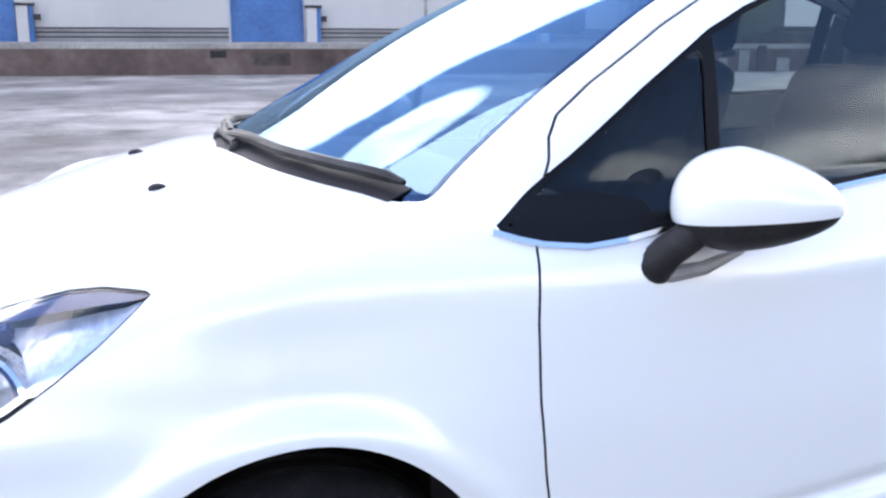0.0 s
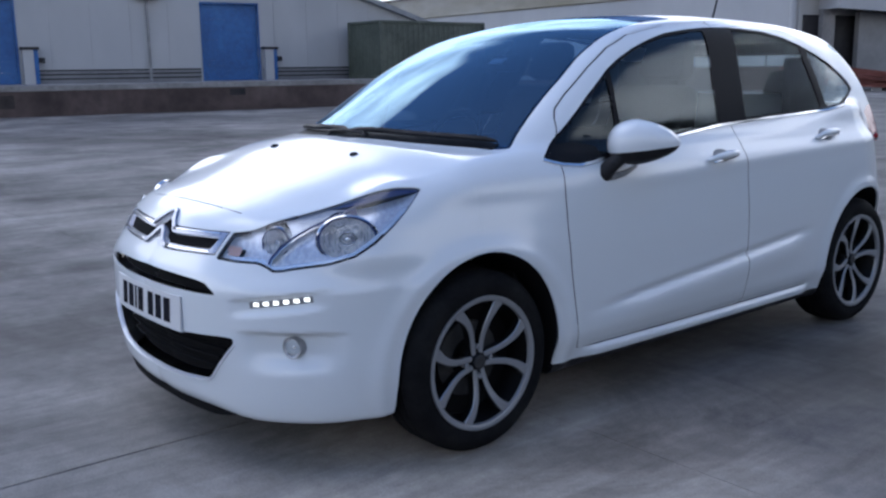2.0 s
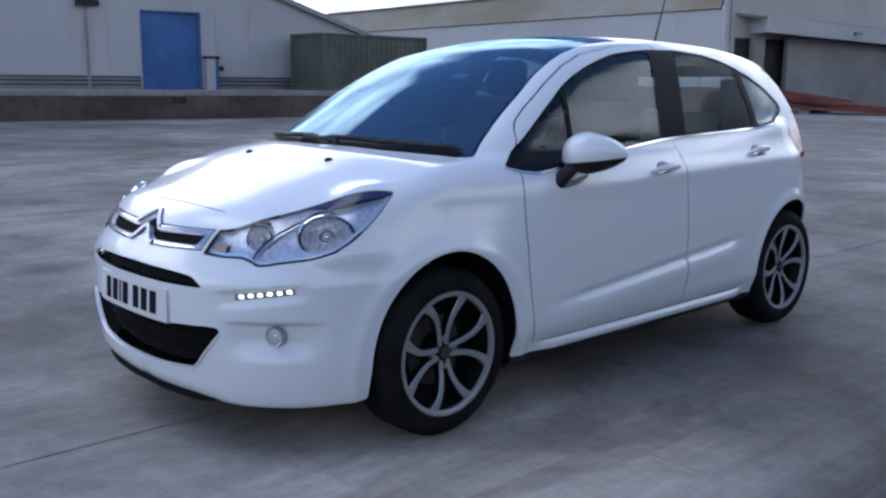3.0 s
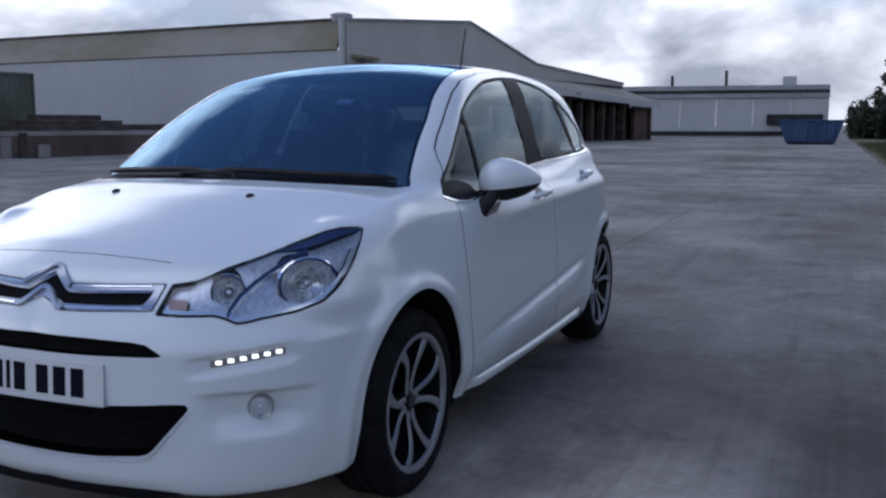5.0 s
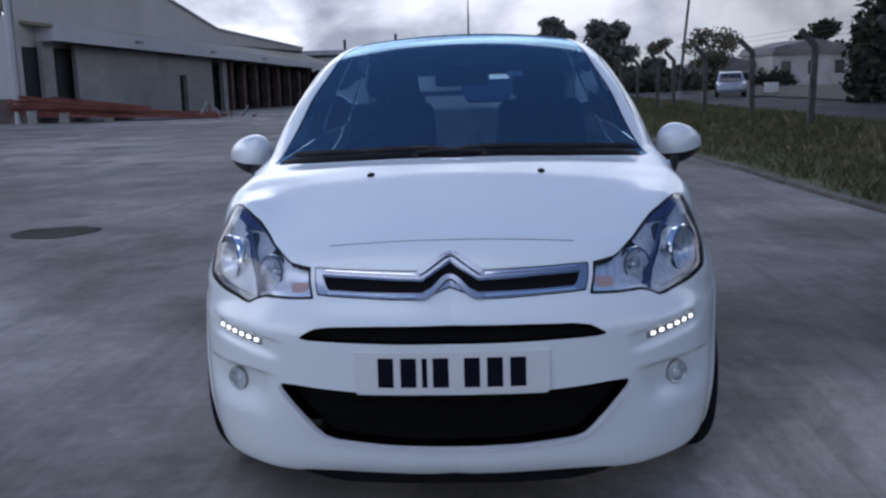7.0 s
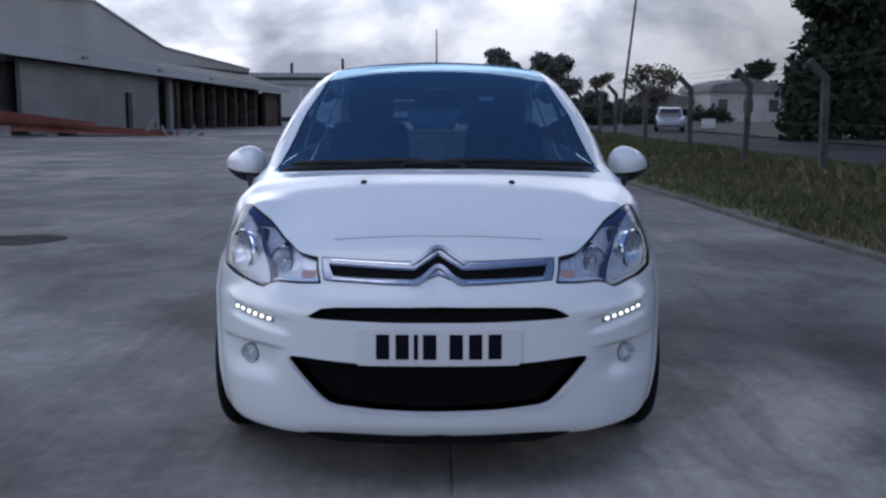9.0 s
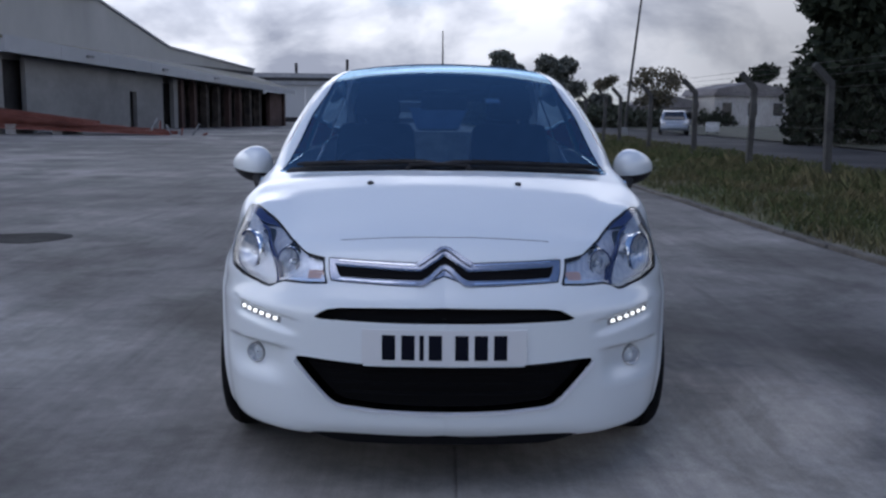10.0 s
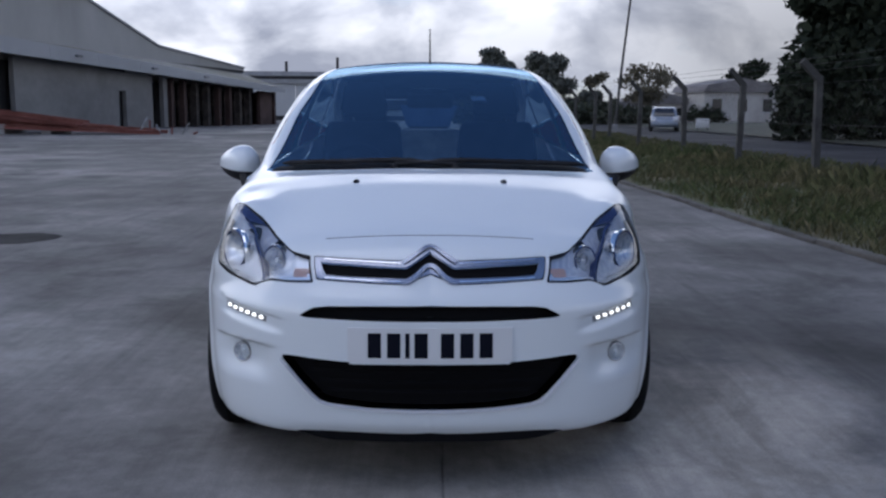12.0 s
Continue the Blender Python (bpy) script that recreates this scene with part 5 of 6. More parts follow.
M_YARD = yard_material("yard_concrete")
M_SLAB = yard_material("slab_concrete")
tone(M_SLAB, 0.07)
def patchy(m, tan, green):
    """Lets broad patches of two growths show through a surface's own colour."""
    b = bsdf(m)
    src = b.inputs["Base Color"].links[0].from_socket
    g = nd(m, "ShaderNodeNewGeometry")
    n = noise_tex(m, g.outputs["Position"], 0.75, 4, 0.6, 0.8)
    m.node_tree.links.new(mix_node(m, 1.0, src, ramp_node(m, n, (0.40, tan), (0.58, green)), "MULTIPLY"), b.inputs["Base Color"])


M_SOIL = worn("verge_soil", (0.05, 0.05, 0.028), (0.085, 0.085, 0.045), (0.13, 0.12, 0.07), 0.6, 9, 0.95, 0.5, 0.03)
patchy(M_SOIL, (1.2, 1.0, 0.9), (0.75, 0.92, 0.65))
# a darker copy of the verge soil, with shade in its colour
M_SHADED_GROUND = worn("shaded_rough_ground", (0.026, 0.028, 0.018), (0.042, 0.044, 0.028), (0.065, 0.065, 0.045), 0.5, 8, 0.95, 0.4, 0.03)
M_ASPH = worn("road_asphalt", (0.028, 0.028, 0.031), (0.042, 0.042, 0.046), (0.06, 0.06, 0.064), 0.3, 14, 0.8, 0.3, 0.01)
bsdf(M_ASPH).inputs["Specular IOR Level"].default_value = 0.1
M_KERB = worn("kerb_concrete", (0.16, 0.16, 0.155), (0.24, 0.235, 0.23), (0.32, 0.31, 0.30), 1.2, 14, 0.9, 0.3, 0.01)

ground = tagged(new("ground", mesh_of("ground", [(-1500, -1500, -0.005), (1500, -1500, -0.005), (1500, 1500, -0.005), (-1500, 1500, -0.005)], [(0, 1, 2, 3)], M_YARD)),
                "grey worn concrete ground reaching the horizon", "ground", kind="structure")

KERB_X = curve((-12, 4.7), (0, 3.98), (3.5, 3.78), (4.6, 3.68), (5.8, 3.59), (7.5, 3.53), (9.5, 3.47), (12, 3.34), (27, 3.15), (60, 2.6), (90, 2.2))


def strip(name, mat, left, right, ys, z):
    vs, fs = [], []
    for i, q in enumerate(ys):
        vs += [(left(q), q, z), (right(q), q, z)]
        if i:
            k = 2 * i
            fs.append((k - 2, k - 1, k + 1, k))
    return new(name, mesh_of(name, vs, fs, mat))


ys = np.linspace(-12, 90, 52)
tagged(strip("verge", M_SOIL, lambda q: float(KERB_X(np.array(q))) + 0.04, lambda q: 9.2, ys, 0.036), "rough grass verge soil", "verge", kind="structure")
tagged(strip("road", M_ASPH, lambda q: 9.2, lambda q: 15.5, ys, 0.0), "dark asphalt road behind the fence", "road", kind="structure")
tagged(strip("far_verge", M_SHADED_GROUND, lambda q: 15.5, lambda q: 60.0, ys, 0.06), "rough ground beyond the road, shade put into its colour", "verge", kind="structure")

# ---- first warehouse and its loading bank ----
def along(p, q):
    """A frame on the line p to q: u along it, v up, d out towards the yard (right of p to q)."""
    p, q = Vector((*p, 0)), Vector((*q, 0))
    a = (q - p).normalized()
    o = Vector((a.y, -a.x, 0))
    return lambda u, v, d: p + a * u + o * d + Vector((0, 0, v))


def slab_on(at, u0, u1, v0, v1, d0, d1):
    bm = bmesh.new()
    prism(bm, [(u0, v0), (u1, v0), (u1, v1), (u0, v1)], d0, d1, at)
    return bm


S = math.hypot(1, 0.155)
BANK = along((-29.3 - 0.155 * 14, -14), (-29.3 + 0.155 * 30, 30))


def ub(y):
    return (y + 14) * S


bank = empty("loading_bank", label="long low loading bank of dark stained brick with a concrete edge", category="loading bank")
part("bank_wall", slab_on(BANK, 0, ub(30), 0, 0.80, -0.30, 0), M_BRICKY, bank, "dark stained brick wall")
part("bank_edge", slab_on(BANK, 0, ub(30), 0.80, 0.97, -0.45, 0.04), M_CONC, bank, "worn pale concrete edge")
part("bank_top", slab_on(BANK, 0, ub(30), 0.70, 0.965, -12, -0.45), M_CONC, bank, "concrete bank top")
part("bank_end", slab_on(BANK, ub(30) - 0.3, ub(30), 0, 0.80, -12, -0.30), M_BRICKY, bank, "dark brick end wall")
# flush dark slabs paint the shade of small recesses
for yy, w in ((13.3, 0.55), (4.0, 0.5), (21.5, 0.5)):
    part("bank_recess", slab_on(BANK, ub(yy), ub(yy) + w, 0.52, 0.74, -0.1, 0.006), M_DARK, bank, "dark flush patch painted as a recess's shade")
for i in range(9):
    u = ub(-13 + i * 4.6) + random.uniform(-0.4, 0.4)
    w = random.uniform(0.5, 1.5)
    part("patch", slab_on(BANK, u, u + w, random.uniform(0.02, 0.3), random.uniform(0.45, 0.78), -0.1, 0.004), random.choice((M_BRICKY, M_RUST)), bank, "repaired patch of wall")

HALL = along((-34.6 - 0.155 * 14, -14), (-34.6 + 0.155 * 26, 26))
hall = empty("warehouse", label="pale clad warehouse with a gable and blue loading doors", category="warehouse")


def uh(y):
    return (y + 14) * S


DOORS = ((-4.3, -1.82), (5.56, 8.06), (14.8, 17.05))
gab = lambda y: 3.25 + (24.8 - y) * 0.335 if y > 1 else 11.2 - (1 - y) * 0.335
edges = [-14.0]
for a, b in DOORS:
    edges += [a, b]
edges += [24.8]
for a, b in zip(edges[:-1], edges[1:]):
    if (a, b) in DOORS:
        outline = [(uh(a), 3.97), (uh(b), 3.97), (uh(b), gab(b)), (uh(a), gab(a))]
    else:
        mid = [(uh(1), gab(1))] if a < 1 < b else []
        outline = [(uh(a), 0.96), (uh(b), 0.96), (uh(b), gab(b))] + mid + [(uh(a), gab(a))]
    bm = bmesh.new()
    prism(bm, outline, -0.25, 0, HALL)
    part("wall", bm, M_CLAD, hall, "pale grey clad wall")
for k in range(27):
    y0 = -13.5 + k * 1.42
    if not any(a - 0.05 < y0 < b + 0.05 for a, b in DOORS) and y0 < 24.5:
        part("cladding_rib", slab_on(HALL, uh(y0), uh(y0) + 0.04, 0.97, gab(y0) - 0.1, 0, 0.02), M_CLAD, hall)
bm = bmesh.new()
prism(bm, [(uh(-14), gab(-14)), (uh(1), gab(1)), (uh(25.1), gab(25.1)), (uh(25.1), gab(25.1) + 0.22), (uh(1), gab(1) + 0.22), (uh(-14), gab(-14) + 0.22)], -30, 0.25, HALL)
part("roof", bm, M_ROOF_GREY, hall, "grey sheet roof")
part("side_wall", slab_on(HALL, uh(24.8) - 0.25, uh(24.8), 0.96, 3.2, -30, -0.25), M_CLAD, hall, "pale side wall")
for a, b in DOORS:
    dr = empty("roller_door", label="blue roller loading door, shut")
    dr.parent = hall
    n = 15
    for i in range(n):
        v0 = 0.98 + i * 2.99 / n
        bm = bmesh.new()
        prism(bm, [(uh(a), v0), (uh(b), v0), (uh(b), v0 + 2.99 / n - 0.001), (uh(a), v0 + 2.99 / n - 0.001)], -0.14, -0.08 - 0.012 * (i % 2), HALL)
        part("slat", bm, M_BLUE, dr)
    for u in (uh(a) - 0.06, uh(b)):
        part("door_post", slab_on(HALL, u, u + 0.06, 0.96, 3.97, -0.1, 0.05), M_BLUE, dr, "blue door post")
    part("door_head", slab_on(HALL, uh(a) - 0.06, uh(b) + 0.06, 3.97, 4.03, -0.1, 0.06), M_BLUE, dr, "blue door head")
    cb = empty("dock_cabinet", label="grey and blue dock control post beside a loading door", category="cabinet", group="dock posts")
    part("cabinet_body", slab_on(HALL, uh(b) + 0.16, uh(b) + 0.52, 0.97, 2.2, 0.02, 0.34), M_CLAD, cb, "pale grey cabinet")
    part("cabinet_post", slab_on(HALL, uh(b) + 0.53, uh(b) + 0.68, 0.97, 2.25, 0.05, 0.30), M_BLUE, cb, "blue post")
    part("cabinet_hood", slab_on(HALL, uh(b) + 0.12, uh(b) + 0.72, 2.2, 2.3, 0.0, 0.38), M_DARK, cb, "dark top")
    part("cabinet_lamp", slab_on(HALL, uh(b) + 0.70, uh(b) + 0.90, 1.72, 1.92, 0.10, 0.28), M_DARK, cb, "dark lamp")
bm = bmesh.new()
tube(bm, [HALL(uh(12.7), 0.97, 0.12), HALL(uh(12.7), 4.1, 0.12), HALL(uh(12.65), 6.3, 0.12)], 0.055, 8)
part("downpipe", bm, M_STEEL, hall, "dark grey downpipe")
M_SKIRT = worn("skirt_sheet", (0.15, 0.155, 0.165), (0.19, 0.195, 0.205), (0.235, 0.24, 0.25), 0.4, 4, 0.7, 0.05, 0.01, grain=0.12)
for a, b in ((-13.9, -4.45), (-1.67, 5.41), (8.21, 14.65), (17.2, 24.7)):
    sk = part("skirt_board", slab_on(HALL, uh(a), uh(b), 0.965, 1.46, 0.022, 0.06), M_SKIRT, hall, "grey sheet skirt along the foot of the wall")
    for v in (1.12, 1.28, 1.43):
        part("skirt_groove", slab_on(HALL, uh(a), uh(b), v, v + 0.05, 0.055, 0.075), M_DARK, sk, "dark groove")
part("rain_head", slab_on(HALL, uh(12.35), uh(13.15), 4.08, 4.3, 0.02, 0.34), M_DARK, hall, "dark box at the head of the pipe")

# green container on the bank
ct = empty("shipping_container", label="dark green ribbed steel container standing on the bank", category="container")
X0, X1, Y0, Y1, Z0, Z1 = -30.63, -28.33, 20.54, 26.2, 0.97, 3.27
part("container_core", boxed(X0 + 0.05, X1 - 0.05, Y0 + 0.05, Y1 - 0.05, Z0 + 0.08, Z1 - 0.05), M_GREEN, ct, "dark green steel box")
n = 20
for i in range(n):
    a = Y0 + 0.12 + i * (Y1 - Y0 - 0.24) / n
    part("side_rib", boxed(X1 - 0.05, X1 - 0.040, a, a + 0.14, Z0 + 0.14, Z1 - 0.12, 0.012), M_GREEN, ct)
for i in range(8):
    a = X0 + 0.12 + i * (X1 - X0 - 0.24) / 8
    part("end_rib", boxed(a, a + 0.14, Y0 + 0.040, Y0 + 0.05, Z0 + 0.14, Z1 - 0.12, 0.012), M_GREEN, ct)
for xx in (X0, X1 - 0.12):
    for yy in (Y0, Y1 - 0.12):
        part("corner_post", boxed(xx, xx + 0.12, yy, yy + 0.12, Z0, Z1, 0.01), M_GREEN, ct)
for zz in (Z0, Z1 - 0.12):
    for xx in (X0, X1 - 0.1):
        part("long_rail", boxed(xx, xx + 0.1, Y0 + 0.12, Y1 - 0.12, zz, zz + 0.12, 0.01), M_GREEN, ct)
    for yy in (Y0, Y1 - 0.1):
        part("cross_rail", boxed(X0 + 0.12, X1 - 0.12, yy, yy + 0.1, zz, zz + 0.12, 0.01), M_GREEN, ct)

# stack of old timber past the bank, and boards leaning at its foot
tb = empty("timber_stack", label="stack of dark old timber beams on the yard", category="timber", )
random.seed(4)
for lay in range(4):
    for i in range(7 - lay):
        y0 = 31.2 + i * 0.42 + lay * 0.18
        z0 = 0.02 + lay * 0.31
        bm = boxed(-33.0 + random.uniform(-0.4, 0.4), -26.6 + random.uniform(-0.6, 0.3), y0, y0 + 0.36, z0, z0 + 0.28, 0.02)
        part("beam", bm, M_RUST, tb)
tb = empty("timber_stack", label="dark old beams lying on the end of the bank", category="timber")
for lay in range(3):
    for i in range(4 - lay):
        d0 = -1.9 + i * 0.40 + lay * 0.2
        part("beam", slab_on(BANK, ub(22.6) + random.uniform(0, 1.2) + lay * 0.5, ub(28.6) - random.uniform(0, 0.9) - lay * 0.5, 0.97 + lay * 0.21, 1.17 + lay * 0.21, d0, d0 + 0.36), M_RUST, tb)
for i in range(5):
    y0 = 20.6 + i * 0.75
    bd = tagged(new("board", bm_mesh("board", slab_on(BANK, ub(y0), ub(y0) + random.uniform(0.25, 0.8), 0.0, random.uniform(0.45, 0.95), 0.02, 0.10), random.choice((M_CONC, M_RUST)))),
                "weathered board leaning on the bank", "board", "boards by the bank")

# ---- second warehouse ----
wh = empty("large_warehouse", label="large pale warehouse with a mossy roof and a dark plinth", category="warehouse")
FAC = along((-62, 44.6), (-23.0, 42.0))
L2 = math.hypot(39.0, 2.6)


def uf(x):
    return (x + 62) / 39.0 * L2


part("plinth", slab_on(FAC, 0, L2, 0, 1.22, -0.3, 0.08), M_BRICKY, wh, "dark stained plinth")
cuts = sorted([L2 * i / 13 for i in range(14) if not uf(-31.5) < L2 * i / 13 < uf(-27.5)] + [uf(-31.6), uf(-27.4)])
for a, b in zip(cuts[:-1], cuts[1:]):
    if a < uf(-30.1) and uf(-29.0) < b:
        part("wall_panel", slab_on(FAC, a + 0.006, uf(-30.1), 1.22, 5.2, -0.3, 0), M_CLAD, wh, "pale grey wall panel")
        part("wall_panel", slab_on(FAC, uf(-29.0), b - 0.006, 1.22, 5.2, -0.3, 0), M_CLAD, wh, "pale grey wall panel")
        part("wall_panel", slab_on(FAC, uf(-30.1), uf(-29.0), 2.82, 5.2, -0.3, 0), M_CLAD, wh, "pale grey wall panel")
    else:
        part("wall_panel", slab_on(FAC, a + 0.006, b - 0.006, 1.22, 5.2, -0.3, 0), M_CLAD, wh, "pale grey wall panel")
bd = part("blue_door", slab_on(FAC, uf(-30.1) + 0.05, uf(-29.0) - 0.05, 1.22, 2.78, -0.2, -0.06), M_BLUE, wh, "blue steel door")
part("door_lintel", slab_on(FAC, uf(-30.1), uf(-29.0), 2.78, 2.84, -0.2, 0.02), M_BLUE, bd)
bm = bmesh.new()
prism(bm, [(-0.10, 5.22), (0.0, 5.32), (0.45, 6.82), (18.0, 7.2), (18.0, 7.0), (0.6, 6.6), (0.05, 5.1)], 0, L2 - 0.3, lambda u, v, d: FAC(d, v, -u))
part("roof", bm, M_ROOF, wh, "mossy olive fibre-cement upper band and roof")
part("ridge_cap", slab_on(FAC, 0, L2 - 0.3, 6.78, 6.90, -0.7, -0.36), M_RUST, wh, "dark capping along the roof edge")
bm = bmesh.new()
tube(bm, [(-22.85, 41.8, 0), (-22.85, 41.8, 6.8)], 0.17, 10)
part("corner_post", bm, M_CLAD, wh, "pale corner post")
END = along((-22.6, 41.9), (-18.6, 65.9))


def ue(y):
    return (y - 41.9) * math.hypot(1, 4.0 / 24)


bm = bmesh.new()
prism(bm, [(0, 0.0), (ue(80), 0.0), (ue(80), 4.7), (ue(63.5), 5.5), (ue(54.3), 7.66), (0, 6.66)], -0.3, 0, END)
part("end_wall", bm, M_GABLE, wh, "beige-grey clad end wall")
bm = bmesh.new()
prism(bm, [(0, 6.66), (ue(54.3), 7.66), (ue(63.5), 5.5), (ue(80), 4.7), (ue(80), 4.85), (ue(63.5), 5.66), (ue(54.3), 7.80), (0, 6.80)], -0.6, 0.12, END)
part("end_roof", bm, M_ROOF_GREY, wh, "grey sheet roof")
# a raised dark strip paints the shade under the eaves
part("fascia_line", slab_on(END, ue(63.8), ue(79.5), 4.30, 4.52, 0.0, 0.12), M_DARK, wh, "dark strip standing in for the shaded gap under the eaves")
for yy, d in ((42.6, -0.9), (46.4, -1.2)):
    bm = bmesh.new()
    tube(bm, [END(ue(yy), 6.7, d), END(ue(yy), 7.08, d), END(ue(yy), 7.16, d)], [0.50, 0.62, 0.45], 12)
    part("roof_vent", bm, M_CLAD, wh, "pale round roof vent")

# lean-to loading canopy along the end wall
cn = empty("loading_canopy", label="long low canopy with a pale fascia over dark loading bays", category="canopy")
CAN = along((-22.45, 41.5), (-12.6, 74.3))
LC = math.hypot(9.85, 32.8)


def uc(y):
    return (y - 41.5) / 32.8 * LC


ft = lambda u: 4.90 - 2.0 * u / LC
fb = lambda u: 4.04 - 1.5 * u / LC
OUT = 0.9
U0 = 1.75
for i in range(8):
    a, b = U0 + (LC - U0) * i / 8, U0 + (LC - U0) * (i + 1) / 8 - 0.012
    bm = bmesh.new()
    prism(bm, [(a, fb(a)), (b, fb(b)), (b, ft(b)), (a, ft(a))], OUT - 0.12, OUT, CAN)
    part("fascia_panel", bm, M_CLAD, cn, "pale fascia panel")
bm = bmesh.new()
prism(bm, [(U0, fb(U0)), (U0 + 0.12, fb(U0)), (U0 + 0.12, ft(U0)), (U0, ft(U0))], -2.3, OUT - 0.13, CAN)
part("fascia_return", bm, M_CLAD, cn, "pale fascia return")
vs = [CAN(U0 + 0.1, ft(U0) - 0.05, OUT - 0.05), CAN(LC, ft(LC) - 0.05, OUT - 0.05), END(ue(80), 4.25, 0.02), END(0.3, 4.95, 0.02)]
vs2 = [v - Vector((0, 0, 0.15)) for v in vs]
part("canopy_roof", mesh_of("canopy_roof", vs + vs2, [(0, 1, 2, 3), (7, 6, 5, 4), (0, 4, 5, 1), (1, 5, 6, 2), (2, 6, 7, 3), (3, 7, 4, 0)], M_ROOF), None, cn, "stained sheet canopy roof")
WALLS = ((43.1, 43.85, 0, 9, M_CONC), (45.4, 53.9, 0, 9, M_BLOCK), (54.6, 57.3, 0, 9, M_BLOCK), (53.9, 54.6, 2.3, 9, M_BLOCK), (58.5, 58.95, 0, 9, M_BLOCK), (71.6, 73.6, 0, 9, M_MAROON))
for a, b, v0, v1, mt in WALLS:
    bm = bmesh.new()
    prism(bm, [(uc(a), v0), (uc(b), v0), (uc(b), min(v1, fb(uc(b)))), (uc(a), min(v1, fb(uc(a))))], -0.3, 0, CAN)
    part("bay_wall", bm, mt, cn, "grey block wall" if mt is not M_MAROON else "dull red brick pier")
# near-black panels put the shade of the open bays into colour
part("bay_back", slab_on(CAN, 0, LC, 0, 4.6 - 1.6, -2.2, -2.0), M_DARK, cn, "back of the bays, coloured dark for their shade")
part("bay_shutter", slab_on(END, ue(42.2), ue(58.5), 0, 3.7, 0.0, 0.06), M_DARK, cn, "dark panel standing in for the shade in the open bays")
part("bay_end", slab_on(CAN, LC - 0.3, LC, 0, 2.6, -4.0, 0.0), M_MAROON, cn, "pale end wall")
yy = 59.4
while yy < 71.2:
    part("bay_column", slab_on(CAN, uc(yy), uc(yy) + 0.32, 0, fb(uc(yy)), -0.4, 0), M_RUST if int(yy * 3) % 2 else M_MAROON, cn, "rust-brown column")
    part("bay_door", slab_on(CAN, uc(yy) + 0.45, uc(yy) + 1.25, 0, fb(uc(yy)) - 0.3, -0.9, -0.7), M_RUST, cn, "dark brown loading door")
    yy += 1.5
for yy in (49.0, 56.0, 62.0):
    part("canopy_lamp", slab_on(CAN, uc(yy), uc(yy) + 0.5, (ft(uc(yy)) + fb(uc(yy))) / 2 - 0.06, (ft(uc(yy)) + fb(uc(yy))) / 2 + 0.06, OUT, OUT + 0.15), M_STEEL, cn, "grey bulkhead lamp")

# stack of red steel: beams lie askew, propped at one end, the heap thinning out
rs = empty("steel_stack", label="untidy heap of long red-oxide steel beams propped on blocks", category="steel beams")
random.seed(8)
for i, x0 in enumerate((-22.2, -20.6, -18.4)):
    part("prop_block", boxed(x0, x0 + 0.5, 41.3, 43.9, -0.015, 0.62 - i * 0.14, 0.03), M_CONC, rs, "pale concrete block")
for lay in range(7):
    for i in range(4):
        ln = 10.2 - lay * 0.75 + random.uniform(-0.8, 0.6)
        hi = 0.34 + lay * 0.145
        lo = 0.03 + lay * 0.075
        x0 = -22.9 + random.uniform(-0.5, 0.5)
        y0 = 41.5 + i * 0.62 + random.uniform(-0.12, 0.12)
        h = random.choice((0.10, 0.13, 0.16))
        m = Matrix.Translation((x0, y0, hi)) @ Matrix.Rotation(radians(random.uniform(-2.2, 2.2)), 4, "Z") @ Matrix.Rotation(math.asin((hi - lo) / ln), 4, "Y")
        bm = bmesh.new()
        box(bm, 0, ln, -0.09, 0.09, 0, 0.018, 0, m)
        box(bm, 0, ln, -0.012, 0.012, 0.018, h - 0.018, 0, m)
        box(bm, 0, ln, -0.09, 0.09, h - 0.018, h, 0, m)
        part("beam", bm, M_RED_STEEL, rs)
for i in range(6):
    bm = bmesh.new()
    x0 = -14.0 + i * 0.5
    tube(bm, [(x0, 42.0 + 0.1 * i, 0.02), (x0 + random.uniform(-0.5, 0.7), 42.3, random.uniform(0.6, 1.1) - i * 0.1)], 0.045, 6)
    part("offcut", bm, M_RED_STEEL if i % 2 else M_STEEL, rs, "short leaning offcut")

# ---- far hall, skip ----
fh = empty("far_hall", label="distant white industrial hall with a grey roof band", category="warehouse")
FAR = along((-34, 101.2), (0.1, 105.3))
LF = math.hypot(34.1, 4.1)
for i in range(9):
    part("wall_panel", slab_on(FAR, LF * i / 9, LF * (i + 1) / 9 - 0.04, 0, 4.1, -0.3, 0), M_CLAD, fh, "white wall panel")
part("roof_band", slab_on(FAR, 0, LF, 4.1, 5.4, -8, 0.25), M_ROOF_GREY, fh, "grey roof band")
# the roof band's shadow is painted as a dark strip
part("roof_shadow", slab_on(FAR, 0, LF, 4.55, 4.9, 0.25, 0.3), M_DARK, fh, "dark strip painted as shadow in the roof band")
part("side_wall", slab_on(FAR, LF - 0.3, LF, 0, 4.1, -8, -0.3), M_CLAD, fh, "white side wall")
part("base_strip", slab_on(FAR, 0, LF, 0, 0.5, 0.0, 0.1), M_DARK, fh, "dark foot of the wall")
# a raised dark slab paints the shade inside the open bay
part("dark_bay", slab_on(FAR, LF - 6.2, LF - 0.6, 1.2, 2.3, 0.0, 0.6), M_DARK, fh, "dark slab in place of the shaded open bay")
for d, h in ((10.5, 7.1), (16.3, 6.6)):
    bm = bmesh.new()
    tube(bm, [FAR(LF - d, 5.4, -2), FAR(LF - d, h, -2)], 0.16, 8)
    part("flue", bm, M_DARK, fh, "dark roof flue")
part("roof_plant", slab_on(FAR, LF - 4.6, LF - 3.2, 5.4, 6.4, -3, -2), M_CLAD, fh, "pale roof plant box")

